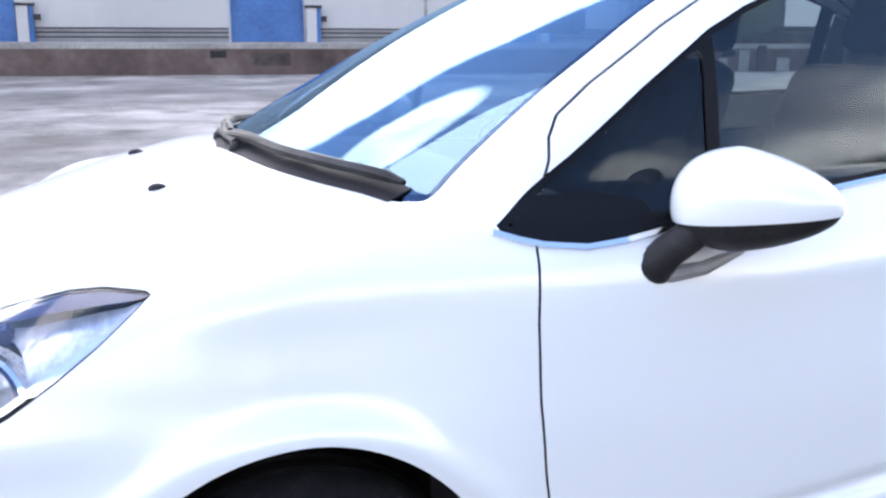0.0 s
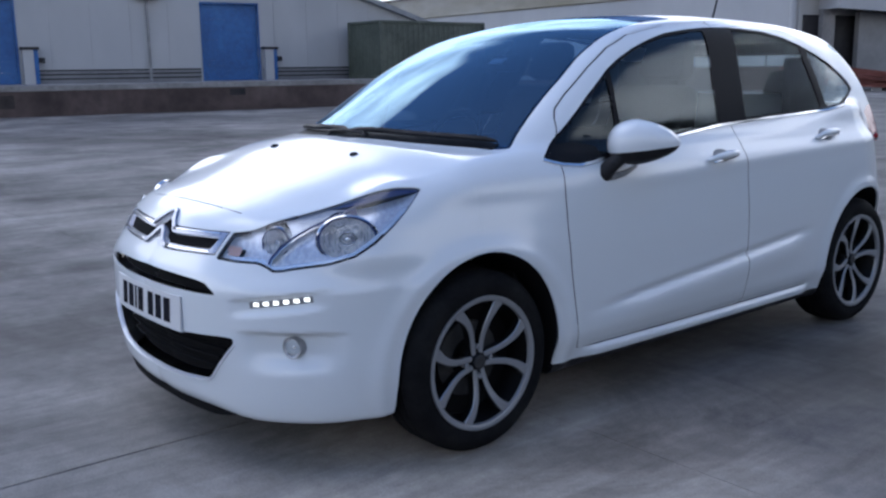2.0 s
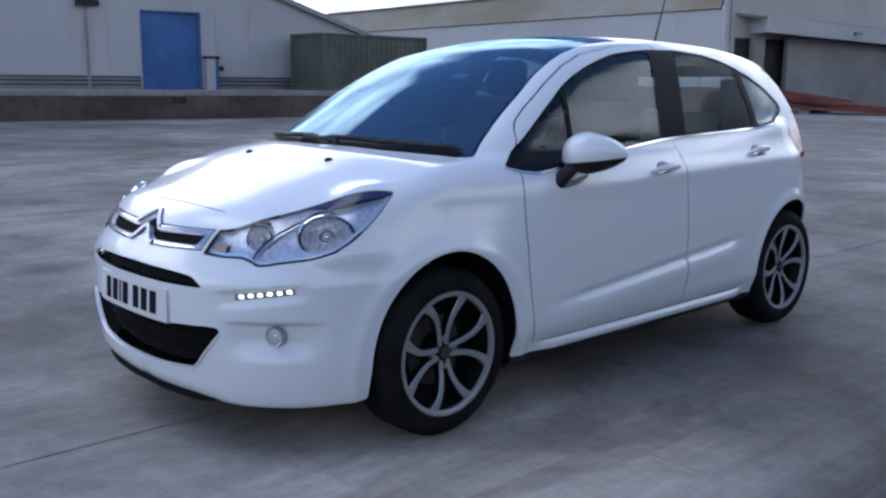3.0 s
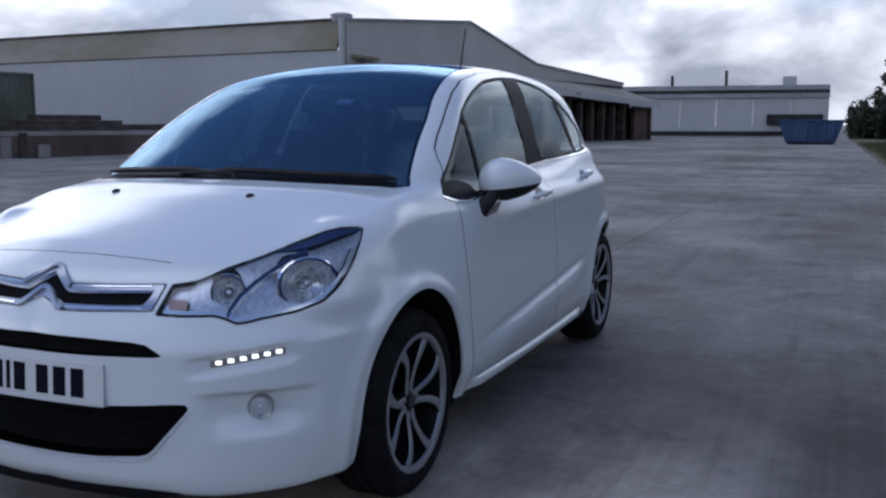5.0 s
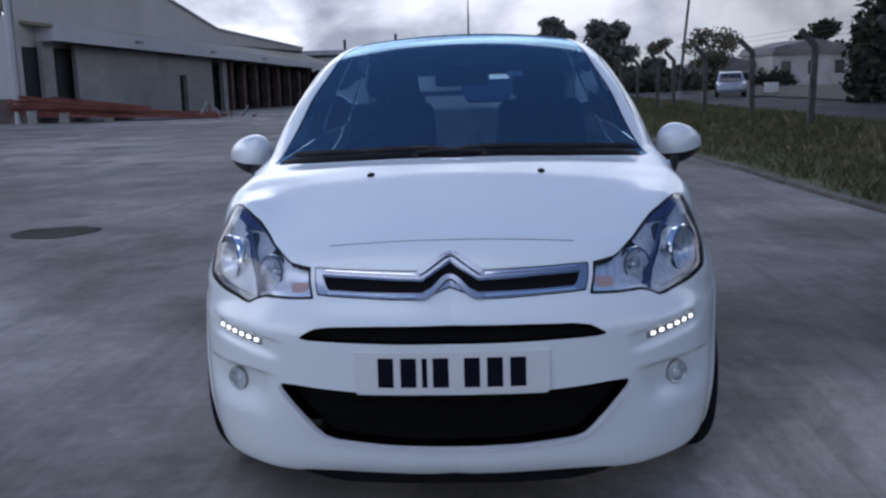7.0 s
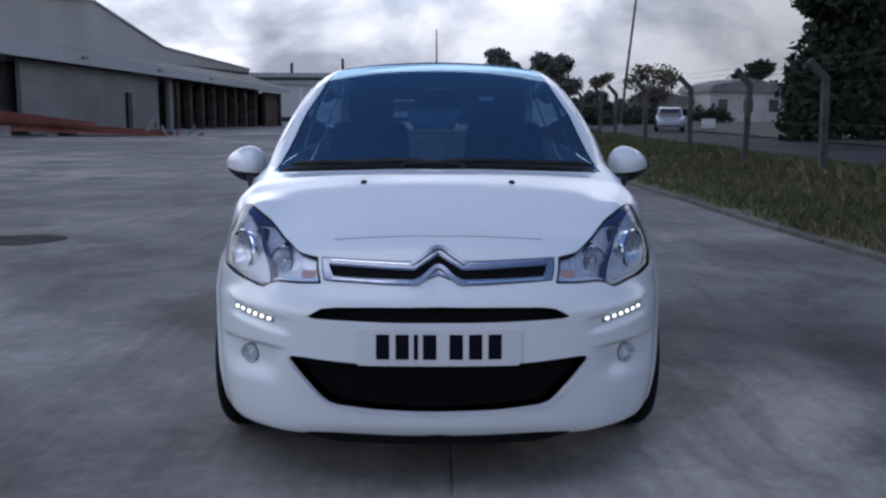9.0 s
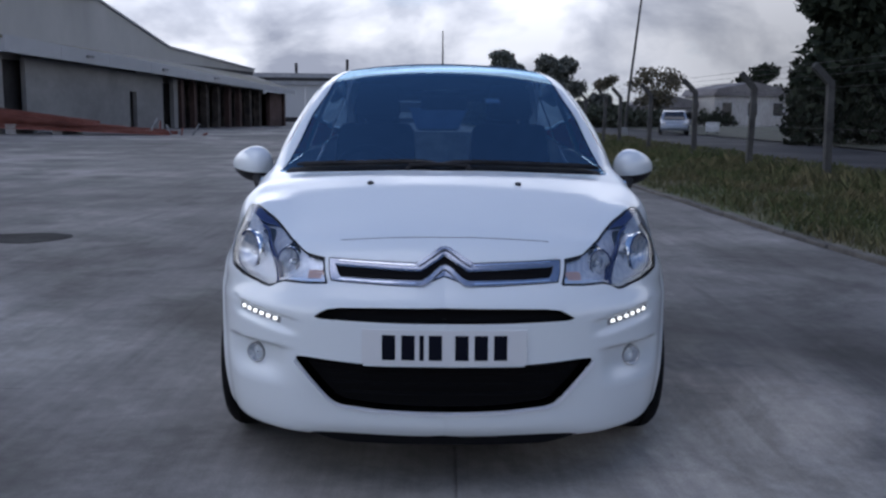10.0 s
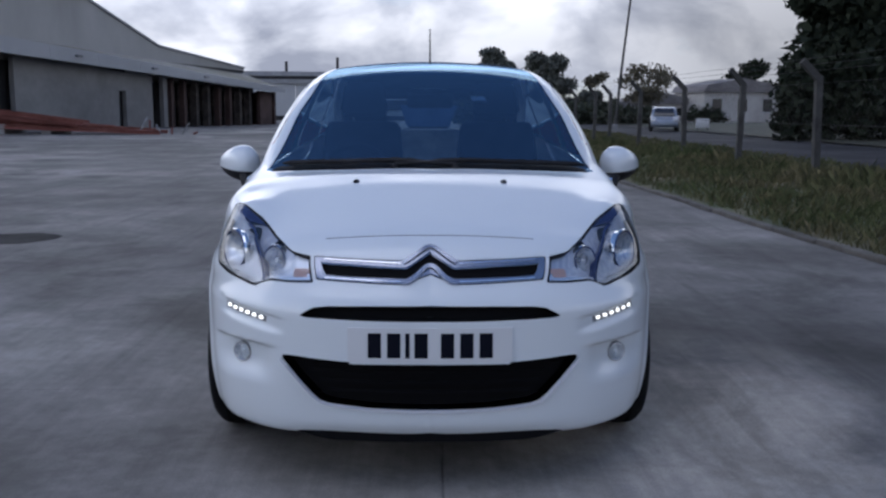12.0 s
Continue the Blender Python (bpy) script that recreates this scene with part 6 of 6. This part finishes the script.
sk = empty("skip", label="faded blue steel waste skip on the far yard", category="skip")
bm = bmesh.new()
prism(bm, [(-1.5, 0.12), (1.35, 0.12), (1.85, 1.45), (-1.95, 1.45)], 59.5, 61.4, lambda u, v, d: (u, d, v))
part("skip_body", bm, M_SKIP, sk, "faded blue steel body")
for i in range(6):
    part("skip_rib", boxed(-1.4 + i * 0.53, -1.31 + i * 0.53, 59.38, 59.5, 0.2, 1.4, 0.01), M_SKIP, sk)
part("skip_rim", boxed(-2.0, 1.9, 59.4, 61.5, 1.4, 1.5, 0.02), M_SKIP, sk)
part("skip_foot", boxed(-1.4, 1.25, 59.7, 61.2, -0.015, 0.12), M_DARK, sk)

# ---- kerb, fence, mast ----
M_KERB_P = worn("kerb_stone", (0.05, 0.045, 0.038), (0.09, 0.082, 0.072), (0.16, 0.15, 0.135), 1.2, 14, 0.9, 0.3, 0.01)
tone(M_KERB_P, 0.2)
kerb = tagged(new("kerb", bm_mesh("kerb", boxed(4.3, 4.42, -11.9, -11.0, -0.02, 0.10), M_KERB)), "low weathered concrete kerb", "kerb", kind="structure")
k_me = bm_mesh("kerb_stone", boxed(-0.055, 0.055, -0.45, 0.45, -0.02, 0.045, 0.014), M_KERB_P)
yy = -10.5
while yy < 62:
    a = float(KERB_X(np.array(yy)))
    b = float(KERB_X(np.array(yy + 0.9)))
    ob = new("kerb_stone", k_me)
    ob.parent = kerb
    ob.matrix_basis = pose(a + random.uniform(-0.012, 0.012), yy + 0.45, random.uniform(-0.012, 0.008), random.uniform(-0.6, 0.6), 0, math.degrees(math.atan2(-(b - a), 0.9)) + random.uniform(-0.6, 0.6))
    yy += 0.915

M_POST = worn("post_concrete", (0.03, 0.03, 0.03), (0.05, 0.049, 0.047), (0.085, 0.082, 0.078), 1.5, 14, 0.9, 0.3, 0.008)
fence = empty("fence", label="old chain-link fence on cranked concrete posts", category="fence")
fx = lambda y: 7.1 - 0.032 * (y - 13.5)
bm = bmesh.new()
prism(bm, [(-0.06, 0), (0.06, 0), (0.06, 1.74), (0.05, 1.80), (-0.28, 2.14), (-0.36, 2.06), (-0.06, 1.74)], -0.06, 0.06, lambda u, v, d: (u, d, v))
post_me = bm_mesh("post", bm, M_POST, False)
POSTS = [-6.5, -2.5, 1.5, 5.5, 9.5, 13.5, 17.5, 21.6, 26.4, 30.6, 33.4, 37.5, 41.5, 45.5, 49.5, 53.5]
for yy in POSTS:
    ob = new("post", post_me)
    ob.parent = fence
    ob.matrix_basis = pose(fx(yy), yy, 0.05, random.uniform(-1.2, 1.2), random.uniform(-1.5, 1.5), random.uniform(-4, 4))
for off, zz in ((0.0, 0.25), (0.0, 0.95), (0.0, 1.70), (-0.12, 1.92), (-0.22, 2.02), (-0.32, 2.12)):
    bm = bmesh.new()
    tube(bm, [(fx(q) + off, q, zz + 0.05) for q in POSTS], 0.0035, 5)
    part("wire", bm, M_WIRE, fence, "rusted straining wire")
vs, fs = [], []
for y0, y1 in ((5.5, 34.0),):
    n = int((y1 - y0) / 0.16)
    for i in range(n):
        for s in (1, -1):
            a = y0 + i * 0.16
            h = 1.65
            p0, p1 = (a, 0.08), (a + s * h, 0.08 + h)
            q0, q1 = max(min(p1[0], y1), y0), p1[1]
            if p1[0] != q0:
                q1 = 0.08 + abs(q0 - a)
            k = len(vs)
            w = 0.0022
            vs += [(fx(p0[0]), p0[0] - w, p0[1]), (fx(p0[0]), p0[0] + w, p0[1]), (fx(q0), q0 + w, q1), (fx(q0), q0 - w, q1)]
            fs.append((k, k + 1, k + 2, k + 3))
tagged(part("chain_link", mesh_of("chain_link", vs, fs, M_WIRE), None, fence, "thin grey chain link"), kind="stuff")

mast = empty("lamp_mast", label="tall thin leaning grey lamp mast beyond the fence", category="lamp mast")
bm = bmesh.new()
tube(bm, [(10.0, 47.3, 0.0), (10.25, 47.3, 3.0), (10.9, 47.3, 9.5)], [0.085, 0.07, 0.045], 10)
part("mast", bm, M_POST, mast, "grey tapering mast")
bm = bmesh.new()
tube(bm, [(10.9, 47.3, 9.5), (10.6, 47.0, 9.8), (9.9, 46.4, 9.85)], [0.05, 0.045, 0.04], 8)
part("mast_arm", bm, M_STEEL, mast)
part("lamp_head", boxed(9.5, 10.0, 46.2, 46.5, 9.78, 9.9, 0.03), M_STEEL, mast, "grey lamp head")
part("mast_foot", boxed(9.85, 10.15, 47.15, 47.45, -0.015, 0.5, 0.02), M_STEEL, mast)

# ---- houses beyond the road ----
M_RENDER = worn("house_render", (0.28, 0.27, 0.255), (0.36, 0.35, 0.335), (0.43, 0.42, 0.405), 0.3, 5, 0.85, 0.1, 0.01)
M_TILE = worn("house_tiles", (0.10, 0.09, 0.09), (0.15, 0.14, 0.14), (0.21, 0.20, 0.19), 0.5, 6, 0.85, 0.2, 0.02)


def house(name, x, y, w, d, h, rh, turn, label):
    ho = empty(name, label=label, category="house")
    m = pose(x, y, 0.0, 0, 0, turn)
    part("wall", boxed(-w / 2, w / 2, -d / 2, d / 2, 0.0, h, 0, m), M_RENDER, ho, "pale rendered walls")
    bm = bmesh.new()
    prism(bm, [(-w / 2 - 0.3, h), (w / 2 + 0.3, h), (w / 2 - 0.2, h + rh * 0.5), (0, h + rh), (-w / 2 + 0.2, h + rh * 0.5)], -d / 2 - 0.3, d / 2 + 0.3, lambda u, v, k: m @ Vector((u, k, v)))
    part("roof", bm, M_TILE, ho, "grey tiled roof")
    for i in range(3):
        u = -w / 2 + w * (i + 0.5) / 3
        wn = part("window", boxed(u - 0.55, u + 0.55, -d / 2 - 0.03, -d / 2 + 0.05, h * 0.35, h * 0.78, 0, m), M_GLOSS, ho, "dark window")
        part("window_frame", boxed(u - 0.62, u + 0.62, -d / 2 - 0.05, -d / 2 - 0.035, h * 0.35 - 0.1, h * 0.35, 0, m), M_CLAD, wn, "white sill")
    return ho


house("house", 33.0, 101.5, 9.0, 7.0, 3.2, 1.5, 12, "pale house with a low grey roof beyond the road")
house("bungalow", 25.5, 104.0, 6.0, 7.0, 1.9, 1.3, 6, "low pale bungalow beyond the road")
house("garage", 20.0, 99.0, 4.0, 5.0, 1.6, 0.6, 10, "small pale garage beyond the road")

# ---- a car and a board on the road ----
M_SILVER = material("silver_paint", (0.20, 0.23, 0.28), 0.35, 0.3, 0.8)


def far_car(x, y, turn, label):
    """A small hatchback, nose towards -y."""
    fc = empty("parked_car", pose(x, y, 0.0, 0, 0, turn), label=label, category="car")
    low = [(-1.95, 0.28), (-2.0, 0.45), (-1.95, 0.66), (-1.75, 0.80), (-1.0, 0.92), (1.75, 0.96), (1.92, 0.85), (1.95, 0.40), (1.88, 0.26)]
    bm = bmesh.new()
    prism(bm, low, -0.84, 0.84, lambda u, v, d: (d * (1 - 0.10 * max(0.0, abs(u) - 1.3) - 0.06 * max(0.0, v - 0.6)), u, v))
    bmesh.ops.bevel(bm, geom=bm.edges[:], offset=0.05, segments=2, affect="EDGES", profile=0.5)
    part("body", bm, M_SILVER, fc, "pale blue-silver body")
    cab = [(-1.05, 0.90), (-0.35, 1.38), (0.2, 1.46), (1.1, 1.43), (1.6, 1.22), (1.78, 0.92)]
    bm = bmesh.new()
    prism(bm, cab, -0.78, 0.78, lambda u, v, d: (d * (1 - 0.34 * (v - 0.90)), u, v))
    bmesh.ops.bevel(bm, geom=bm.edges[:], offset=0.04, segments=2, affect="EDGES", profile=0.5)
    part("cabin", bm, M_SILVER, fc, "pale blue-silver roof and pillars")
    bm = bmesh.new()
    prism(bm, [(-0.62, 0.0), (0.62, 0.0), (0.53, 0.74), (-0.53, 0.74)], 0.0, 0.02, lambda u, v, d: (u, -1.03 + v * 0.83 + d * 0.4 - 0.03, 0.94 + v * 0.565 + d))
    part("windscreen", bm, M_GLOSS, fc, "dark windscreen")
    for s in (1, -1):
        bm = bmesh.new()
        prism(bm, [(-0.75, 0.97), (-0.25, 1.30), (0.2, 1.37), (1.05, 1.34), (1.45, 1.02)], 0.0, 0.02, lambda u, v, d: (s * (0.79 * (1 - 0.34 * (v - 0.90)) + d - 0.006), u, v))
        part("side_window", bm, M_GLOSS, fc, "dark side windows")
        part("head_lamp", boxed(s * 0.62 - 0.14, s * 0.62 + 0.14, -1.99, -1.86, 0.60, 0.74, 0.03), M_REFLECT, fc, "clear head lamp")
        for u in (-1.25, 1.25):
            bm = bmesh.new()
            lathe(bm, [(0.0, -0.09), (0.24, -0.09), (0.30, -0.06), (0.30, 0.06), (0.24, 0.09), (0.0, 0.09)], 24, Matrix.Translation((s * 0.76, u, 0.30)))
            part("wheel", bm, M_RUBBER, fc, "black wheel")
    return fc


far_car(14.2, 53.5, -12, "pale blue-silver car parked on the road beyond the fence")
board = empty("white_board", label="small white board on two short legs beyond the road", category="board")
part("panel", boxed(15.75, 16.55, 51.98, 52.02, 0.22, 0.78, 0.008), M_PLATE, board, "plain white panel")
for u in (15.85, 16.42):
    part("leg", boxed(u, u + 0.05, 52.025, 52.06, 0.055, 0.7, 0.004), M_POST, board)

# ---- trees, hedge, grass ----
def leaf_material(name, a, b, c):
    m = material(name, b, 0.75)
    g = nd(m, "ShaderNodeNewGeometry")
    col = ramp_node(m, g.outputs["Random Per Island"], (0.0, a), (0.5, b), (1.0, c))
    drive(m, "Base Color", col)
    bsdf(m).inputs["Specular IOR Level"].default_value = 0.06
    return m


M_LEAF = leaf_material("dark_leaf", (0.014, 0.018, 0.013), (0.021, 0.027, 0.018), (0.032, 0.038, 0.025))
# far pines and bushes are paler: distance haze is put into their colours
M_HAZY_PINE = leaf_material("hazy_pine_needles", (0.07, 0.076, 0.068), (0.10, 0.108, 0.096), (0.14, 0.146, 0.128))
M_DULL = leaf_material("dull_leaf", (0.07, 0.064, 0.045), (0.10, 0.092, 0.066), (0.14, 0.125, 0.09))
M_HAZY_BUSH = leaf_material("hazy_bush_leaf", (0.034, 0.040, 0.030), (0.052, 0.060, 0.044), (0.075, 0.083, 0.062))
M_GRASS = leaf_material("verge_grass", (0.064, 0.066, 0.036), (0.098, 0.095, 0.053), (0.155, 0.138, 0.086))
patchy(M_GRASS, (1.08, 1.02, 0.95), (0.72, 0.88, 0.66))
M_BARK = worn("bark", (0.03, 0.026, 0.022), (0.055, 0.048, 0.04), (0.09, 0.08, 0.07), 3, 30, 0.95, 0.6, 0.02)


def leaves_mesh(name, mat, centres, radii, count, size, rng):
    """Many small leaf clumps scattered through a set of puffs, thinner at their rims."""
    centres, radii = np.array(centres), np.array(radii)
    w = radii.prod(axis=1)
    pick = rng.choice(len(centres), count, p=w / w.sum())
    d = rng.normal(size=(count, 3))
    d /= np.linalg.norm(d, axis=1)[:, None]
    r = rng.random(count) ** 0.42
    p = centres[pick] + d * radii[pick] * r[:, None] * (1 + 0.18 * rng.normal(size=count))[:, None]
    n = rng.normal(size=(count, 3))
    n /= np.linalg.norm(n, axis=1)[:, None]
    u = np.cross(n, rng.normal(size=(count, 3)))
    u /= np.linalg.norm(u, axis=1)[:, None]
    v = np.cross(n, u)
    s = size * (0.5 + rng.random(count))[:, None]
    q = np.stack([p - u * s, p - v * s * 0.55 + n * s * 0.2, p + u * s, p + v * s * 0.55 + n * s * 0.2], 1).reshape(-1, 3)
    f = np.arange(count * 4).reshape(-1, 4)
    me = bpy.data.meshes.new(name)
    me.vertices.add(len(q))
    me.vertices.foreach_set("co", q.astype(np.float32).ravel())
    me.loops.add(count * 4)
    me.loops.foreach_set("vertex_index", f.astype(np.int32).ravel())
    me.polygons.add(count)
    me.polygons.foreach_set("loop_start", np.arange(0, count * 4, 4, dtype=np.int32))
    me.update(calc_edges=True)
    me.materials.append(mat)
    return me


def tree(name, x, y, h, spread, puffs, count, size, mat, label, low=0.35, seed=1):
    rng = np.random.default_rng(seed)
    tr = empty(name, label=label, category="tree")
    trunk_top = h * 0.62
    bm = bmesh.new()
    lean = rng.normal(0, 0.03 * h, 2)
    tpts = [(x, y, -0.05), (x + lean[0] * 0.3, y + lean[1] * 0.3, trunk_top * 0.5), (x + lean[0], y + lean[1], trunk_top), (x + lean[0] * 1.4, y + lean[1] * 1.4, h * 0.85)]
    r0 = 0.028 * h
    tube(bm, tpts, [r0, r0 * 0.75, r0 * 0.5, r0 * 0.15], 9)
    part("trunk", bm, M_BARK, tr, "dark tapered trunk")
    cs, rs = [], []
    for i in range(puffs):
        a = rng.random() * 2 * math.pi
        t = low + (1 - low) * rng.random() ** 0.8
        rad = spread * (0.25 + 0.75 * rng.random()) * math.sqrt(max(0.05, 1 - ((t - 0.62) / 0.5) ** 2)) * 0.8
        c = (x + lean[0] + rad * math.cos(a), y + lean[1] + rad * math.sin(a), h * t * 0.94)
        cs.append(c)
        k = spread * (0.22 + 0.20 * rng.random())
        rs.append((k, k, k * 0.72))
        if i % 3 == 0:
            bm = bmesh.new()
            s = Vector(tpts[2]) * 0.6 + Vector(tpts[1]) * 0.4
            e = Vector(c)
            tube(bm, [s, (s + e) / 2 + Vector((0, 0, -0.04 * h)), e], [r0 * 0.35, r0 * 0.22, r0 * 0.06], 6)
            part("limb", bm, M_BARK, tr)
    part("crown", leaves_mesh("crown", mat, cs, rs, count, size, rng), None, tr, "dark uneven crown of leaves")
    return tr


tree("pine_tree", 5.9, 87, 6.9, 2.2, 18, 6500, 0.17, M_HAZY_PINE, "dark flat-topped pine beyond the yard", 0.74, 3)
tree("pine_tree", 11.3, 86, 6.4, 2.9, 24, 8000, 0.18, M_HAZY_PINE, "dark spreading pine beyond the yard", 0.5, 5)
tree("pine_tree", 15.2, 90, 3.0, 1.9, 14, 3400, 0.18, M_HAZY_PINE, "dark spreading pine beyond the yard", 0.4, 6)
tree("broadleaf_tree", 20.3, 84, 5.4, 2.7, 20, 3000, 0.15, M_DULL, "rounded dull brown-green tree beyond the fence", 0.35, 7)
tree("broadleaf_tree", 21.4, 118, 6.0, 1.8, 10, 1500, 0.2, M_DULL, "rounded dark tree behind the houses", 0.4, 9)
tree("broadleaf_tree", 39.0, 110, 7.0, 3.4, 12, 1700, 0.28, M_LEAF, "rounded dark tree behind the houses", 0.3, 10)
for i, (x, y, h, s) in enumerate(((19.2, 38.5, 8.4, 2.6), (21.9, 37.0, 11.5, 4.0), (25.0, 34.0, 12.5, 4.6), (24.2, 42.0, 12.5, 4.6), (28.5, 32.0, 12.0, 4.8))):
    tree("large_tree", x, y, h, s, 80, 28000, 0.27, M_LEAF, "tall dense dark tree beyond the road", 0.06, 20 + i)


def bush(name, x, y, w, d, h, count, size, mat, label, seed, turned=False):
    rng = np.random.default_rng(seed)
    bu = empty(name, label=label, category="bush")
    cs, rs = [], []
    n = max(4, int(w * 2.2))
    for i in range(n):
        u = -w / 2 + w * (i + 0.5) / n
        hh = h * (0.62 + 0.38 * rng.random()) * (1 - 0.35 * abs(2 * u / w) ** 3)
        v = rng.normal(0, d * 0.2)
        cs.append((x + v, y + u, hh * 0.5) if turned else (x + u, y + v, hh * 0.5))
        rs.append((d / 2, w / n * 1.2, hh * 0.52) if turned else (w / n * 1.2, d / 2, hh * 0.52))
    part("foliage", leaves_mesh("foliage", mat, cs, rs, count, size, rng), None, bu, "dense dark foliage")
    for i in range(0, n, 2):
        bm = bmesh.new()
        tube(bm, [(cs[i][0], cs[i][1], -0.02), (cs[i][0] + 0.1, cs[i][1], cs[i][2] * 1.2)], [0.07, 0.03], 6)
        part("stem", bm, M_BARK, bu)
    return bu


bush("hedge", 7.2, 82, 10.0, 3.0, 4.3, 11000, 0.22, M_HAZY_BUSH, "broad dark bushes at the end of the verge", 31)
bush("hedge", 15.0, 80, 9.0, 2.8, 2.3, 8000, 0.20, M_HAZY_BUSH, "dark bushes beyond the fence", 32)
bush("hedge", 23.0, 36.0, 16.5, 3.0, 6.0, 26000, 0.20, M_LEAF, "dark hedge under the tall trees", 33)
bush("hedge", 16.0, 95, 16.0, 2.0, 1.6, 2600, 0.2, M_HAZY_BUSH, "dark hedge along the far road", 34)
bush("hedge", 29.5, 97, 4.0, 2.0, 2.0, 1200, 0.18, M_LEAF, "dark garden bush by the house", 35)
# hedges out of view, added to dim the sky light on the car's flank
for i, y0 in enumerate((-34, -17, 0, 17)):
    bush("hedge", 18.5, y0, 18.0, 4.0, 5.2, 9000, 0.52, M_LEAF, "unseen tall dark hedge, added to dim the car's flank", 40 + i, True)

# rough grass of the verge: blades in tufts
rng = np.random.default_rng(77)
n_t = 9000
ty = 2.5 + 60 * rng.random(n_t) ** 1.9
tx = KERB_X(ty) + 0.10 + rng.random(n_t) ** 0.85 * (9.0 - KERB_X(ty))
hump = 0.5 + 0.9 * np.array([noise.noise(Vector((a * 0.7, b * 0.5, 3.1))) * 0.5 + 0.5 for a, b in zip(tx, ty)])
fence_near = np.exp(-((tx - 7.0) / 0.8) ** 2)
per = 9
cnt = n_t * per
bx = np.repeat(tx, per) + rng.normal(0, 0.09, cnt)
by = np.repeat(ty, per) + rng.normal(0, 0.09, cnt)
bx = np.maximum(bx, KERB_X(by) + 0.05)
hh = np.repeat(hump * (0.06 + 0.10 * rng.random(n_t)) * (1 + 0.9 * fence_near), per) * (0.6 + 0.8 * rng.random(cnt))
az = rng.random(cnt) * 2 * math.pi
wd = 0.004 + 0.005 * rng.random(cnt)
dx, dy = np.cos(az), np.sin(az)
bend = hh * (0.25 + 0.6 * rng.random(cnt))
z0 = np.full(cnt, 0.03)
q = np.stack([np.stack([bx - dy * wd, by + dx * wd, z0], -1), np.stack([bx + dy * wd, by - dx * wd, z0], -1),
              np.stack([bx + dx * bend * 0.4 + dy * wd * 0.7, by + dy * bend * 0.4 - dx * wd * 0.7, z0 + hh * 0.65], -1), np.stack([bx + dx * bend, by + dy * bend, z0 + hh], -1)], 1).reshape(-1, 3)
gme = bpy.data.meshes.new("grass")
gme.vertices.add(len(q))
gme.vertices.foreach_set("co", q.astype(np.float32).ravel())
gme.loops.add(cnt * 4)
gme.loops.foreach_set("vertex_index", np.arange(cnt * 4, dtype=np.int32))
gme.polygons.add(cnt)
gme.polygons.foreach_set("loop_start", np.arange(0, cnt * 4, 4, dtype=np.int32))
gme.update(calc_edges=True)
gme.materials.append(M_GRASS)
tagged(new("grass", gme), "rough unmown yellow-green verge grass", "grass", kind="stuff")

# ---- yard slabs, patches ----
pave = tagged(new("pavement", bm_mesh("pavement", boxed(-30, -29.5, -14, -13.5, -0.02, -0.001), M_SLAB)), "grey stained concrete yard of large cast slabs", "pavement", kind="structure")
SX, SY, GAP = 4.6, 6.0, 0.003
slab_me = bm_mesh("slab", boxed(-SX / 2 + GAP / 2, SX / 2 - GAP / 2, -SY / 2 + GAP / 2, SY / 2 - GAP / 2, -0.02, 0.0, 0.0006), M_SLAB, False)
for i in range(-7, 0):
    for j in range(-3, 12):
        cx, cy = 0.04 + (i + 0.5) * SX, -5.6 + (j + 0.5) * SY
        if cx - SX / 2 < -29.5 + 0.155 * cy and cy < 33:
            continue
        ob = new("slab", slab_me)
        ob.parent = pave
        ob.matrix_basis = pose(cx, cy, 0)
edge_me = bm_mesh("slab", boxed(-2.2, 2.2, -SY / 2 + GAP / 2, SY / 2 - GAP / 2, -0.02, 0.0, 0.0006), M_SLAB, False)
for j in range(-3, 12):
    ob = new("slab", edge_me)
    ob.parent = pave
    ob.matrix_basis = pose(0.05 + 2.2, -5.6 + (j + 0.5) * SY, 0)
M_TAR = worn("tar_patch", (0.008, 0.008, 0.009), (0.014, 0.014, 0.015), (0.028, 0.028, 0.028), 2, 18, 0.8, 0.4, 0.01)
bsdf(M_TAR).inputs["Specular IOR Level"].default_value = 0.1


def blot(name, x, y, rx, ry, seed, label):
    rng = np.random.default_rng(seed)
    bm = bmesh.new()
    ring = []
    for k in range(28):
        a = 2 * math.pi * k / 28
        s = 1 + 0.22 * noise.noise(Vector((math.cos(a) * 1.5, math.sin(a) * 1.5, seed)))
        ring.append((x + rx * s * math.cos(a), y + ry * s * math.sin(a)))
    prism(bm, ring, 0.0, 0.004, lambda u, v, d: (u, v, d))
    return tagged(new(name, bm_mesh(name, bm, M_TAR, False)), label, "patch", kind="structure")


blot("tar_patch", -4.0, 5.35, 0.42, 0.36, 3, "dark tar patch in the concrete yard")
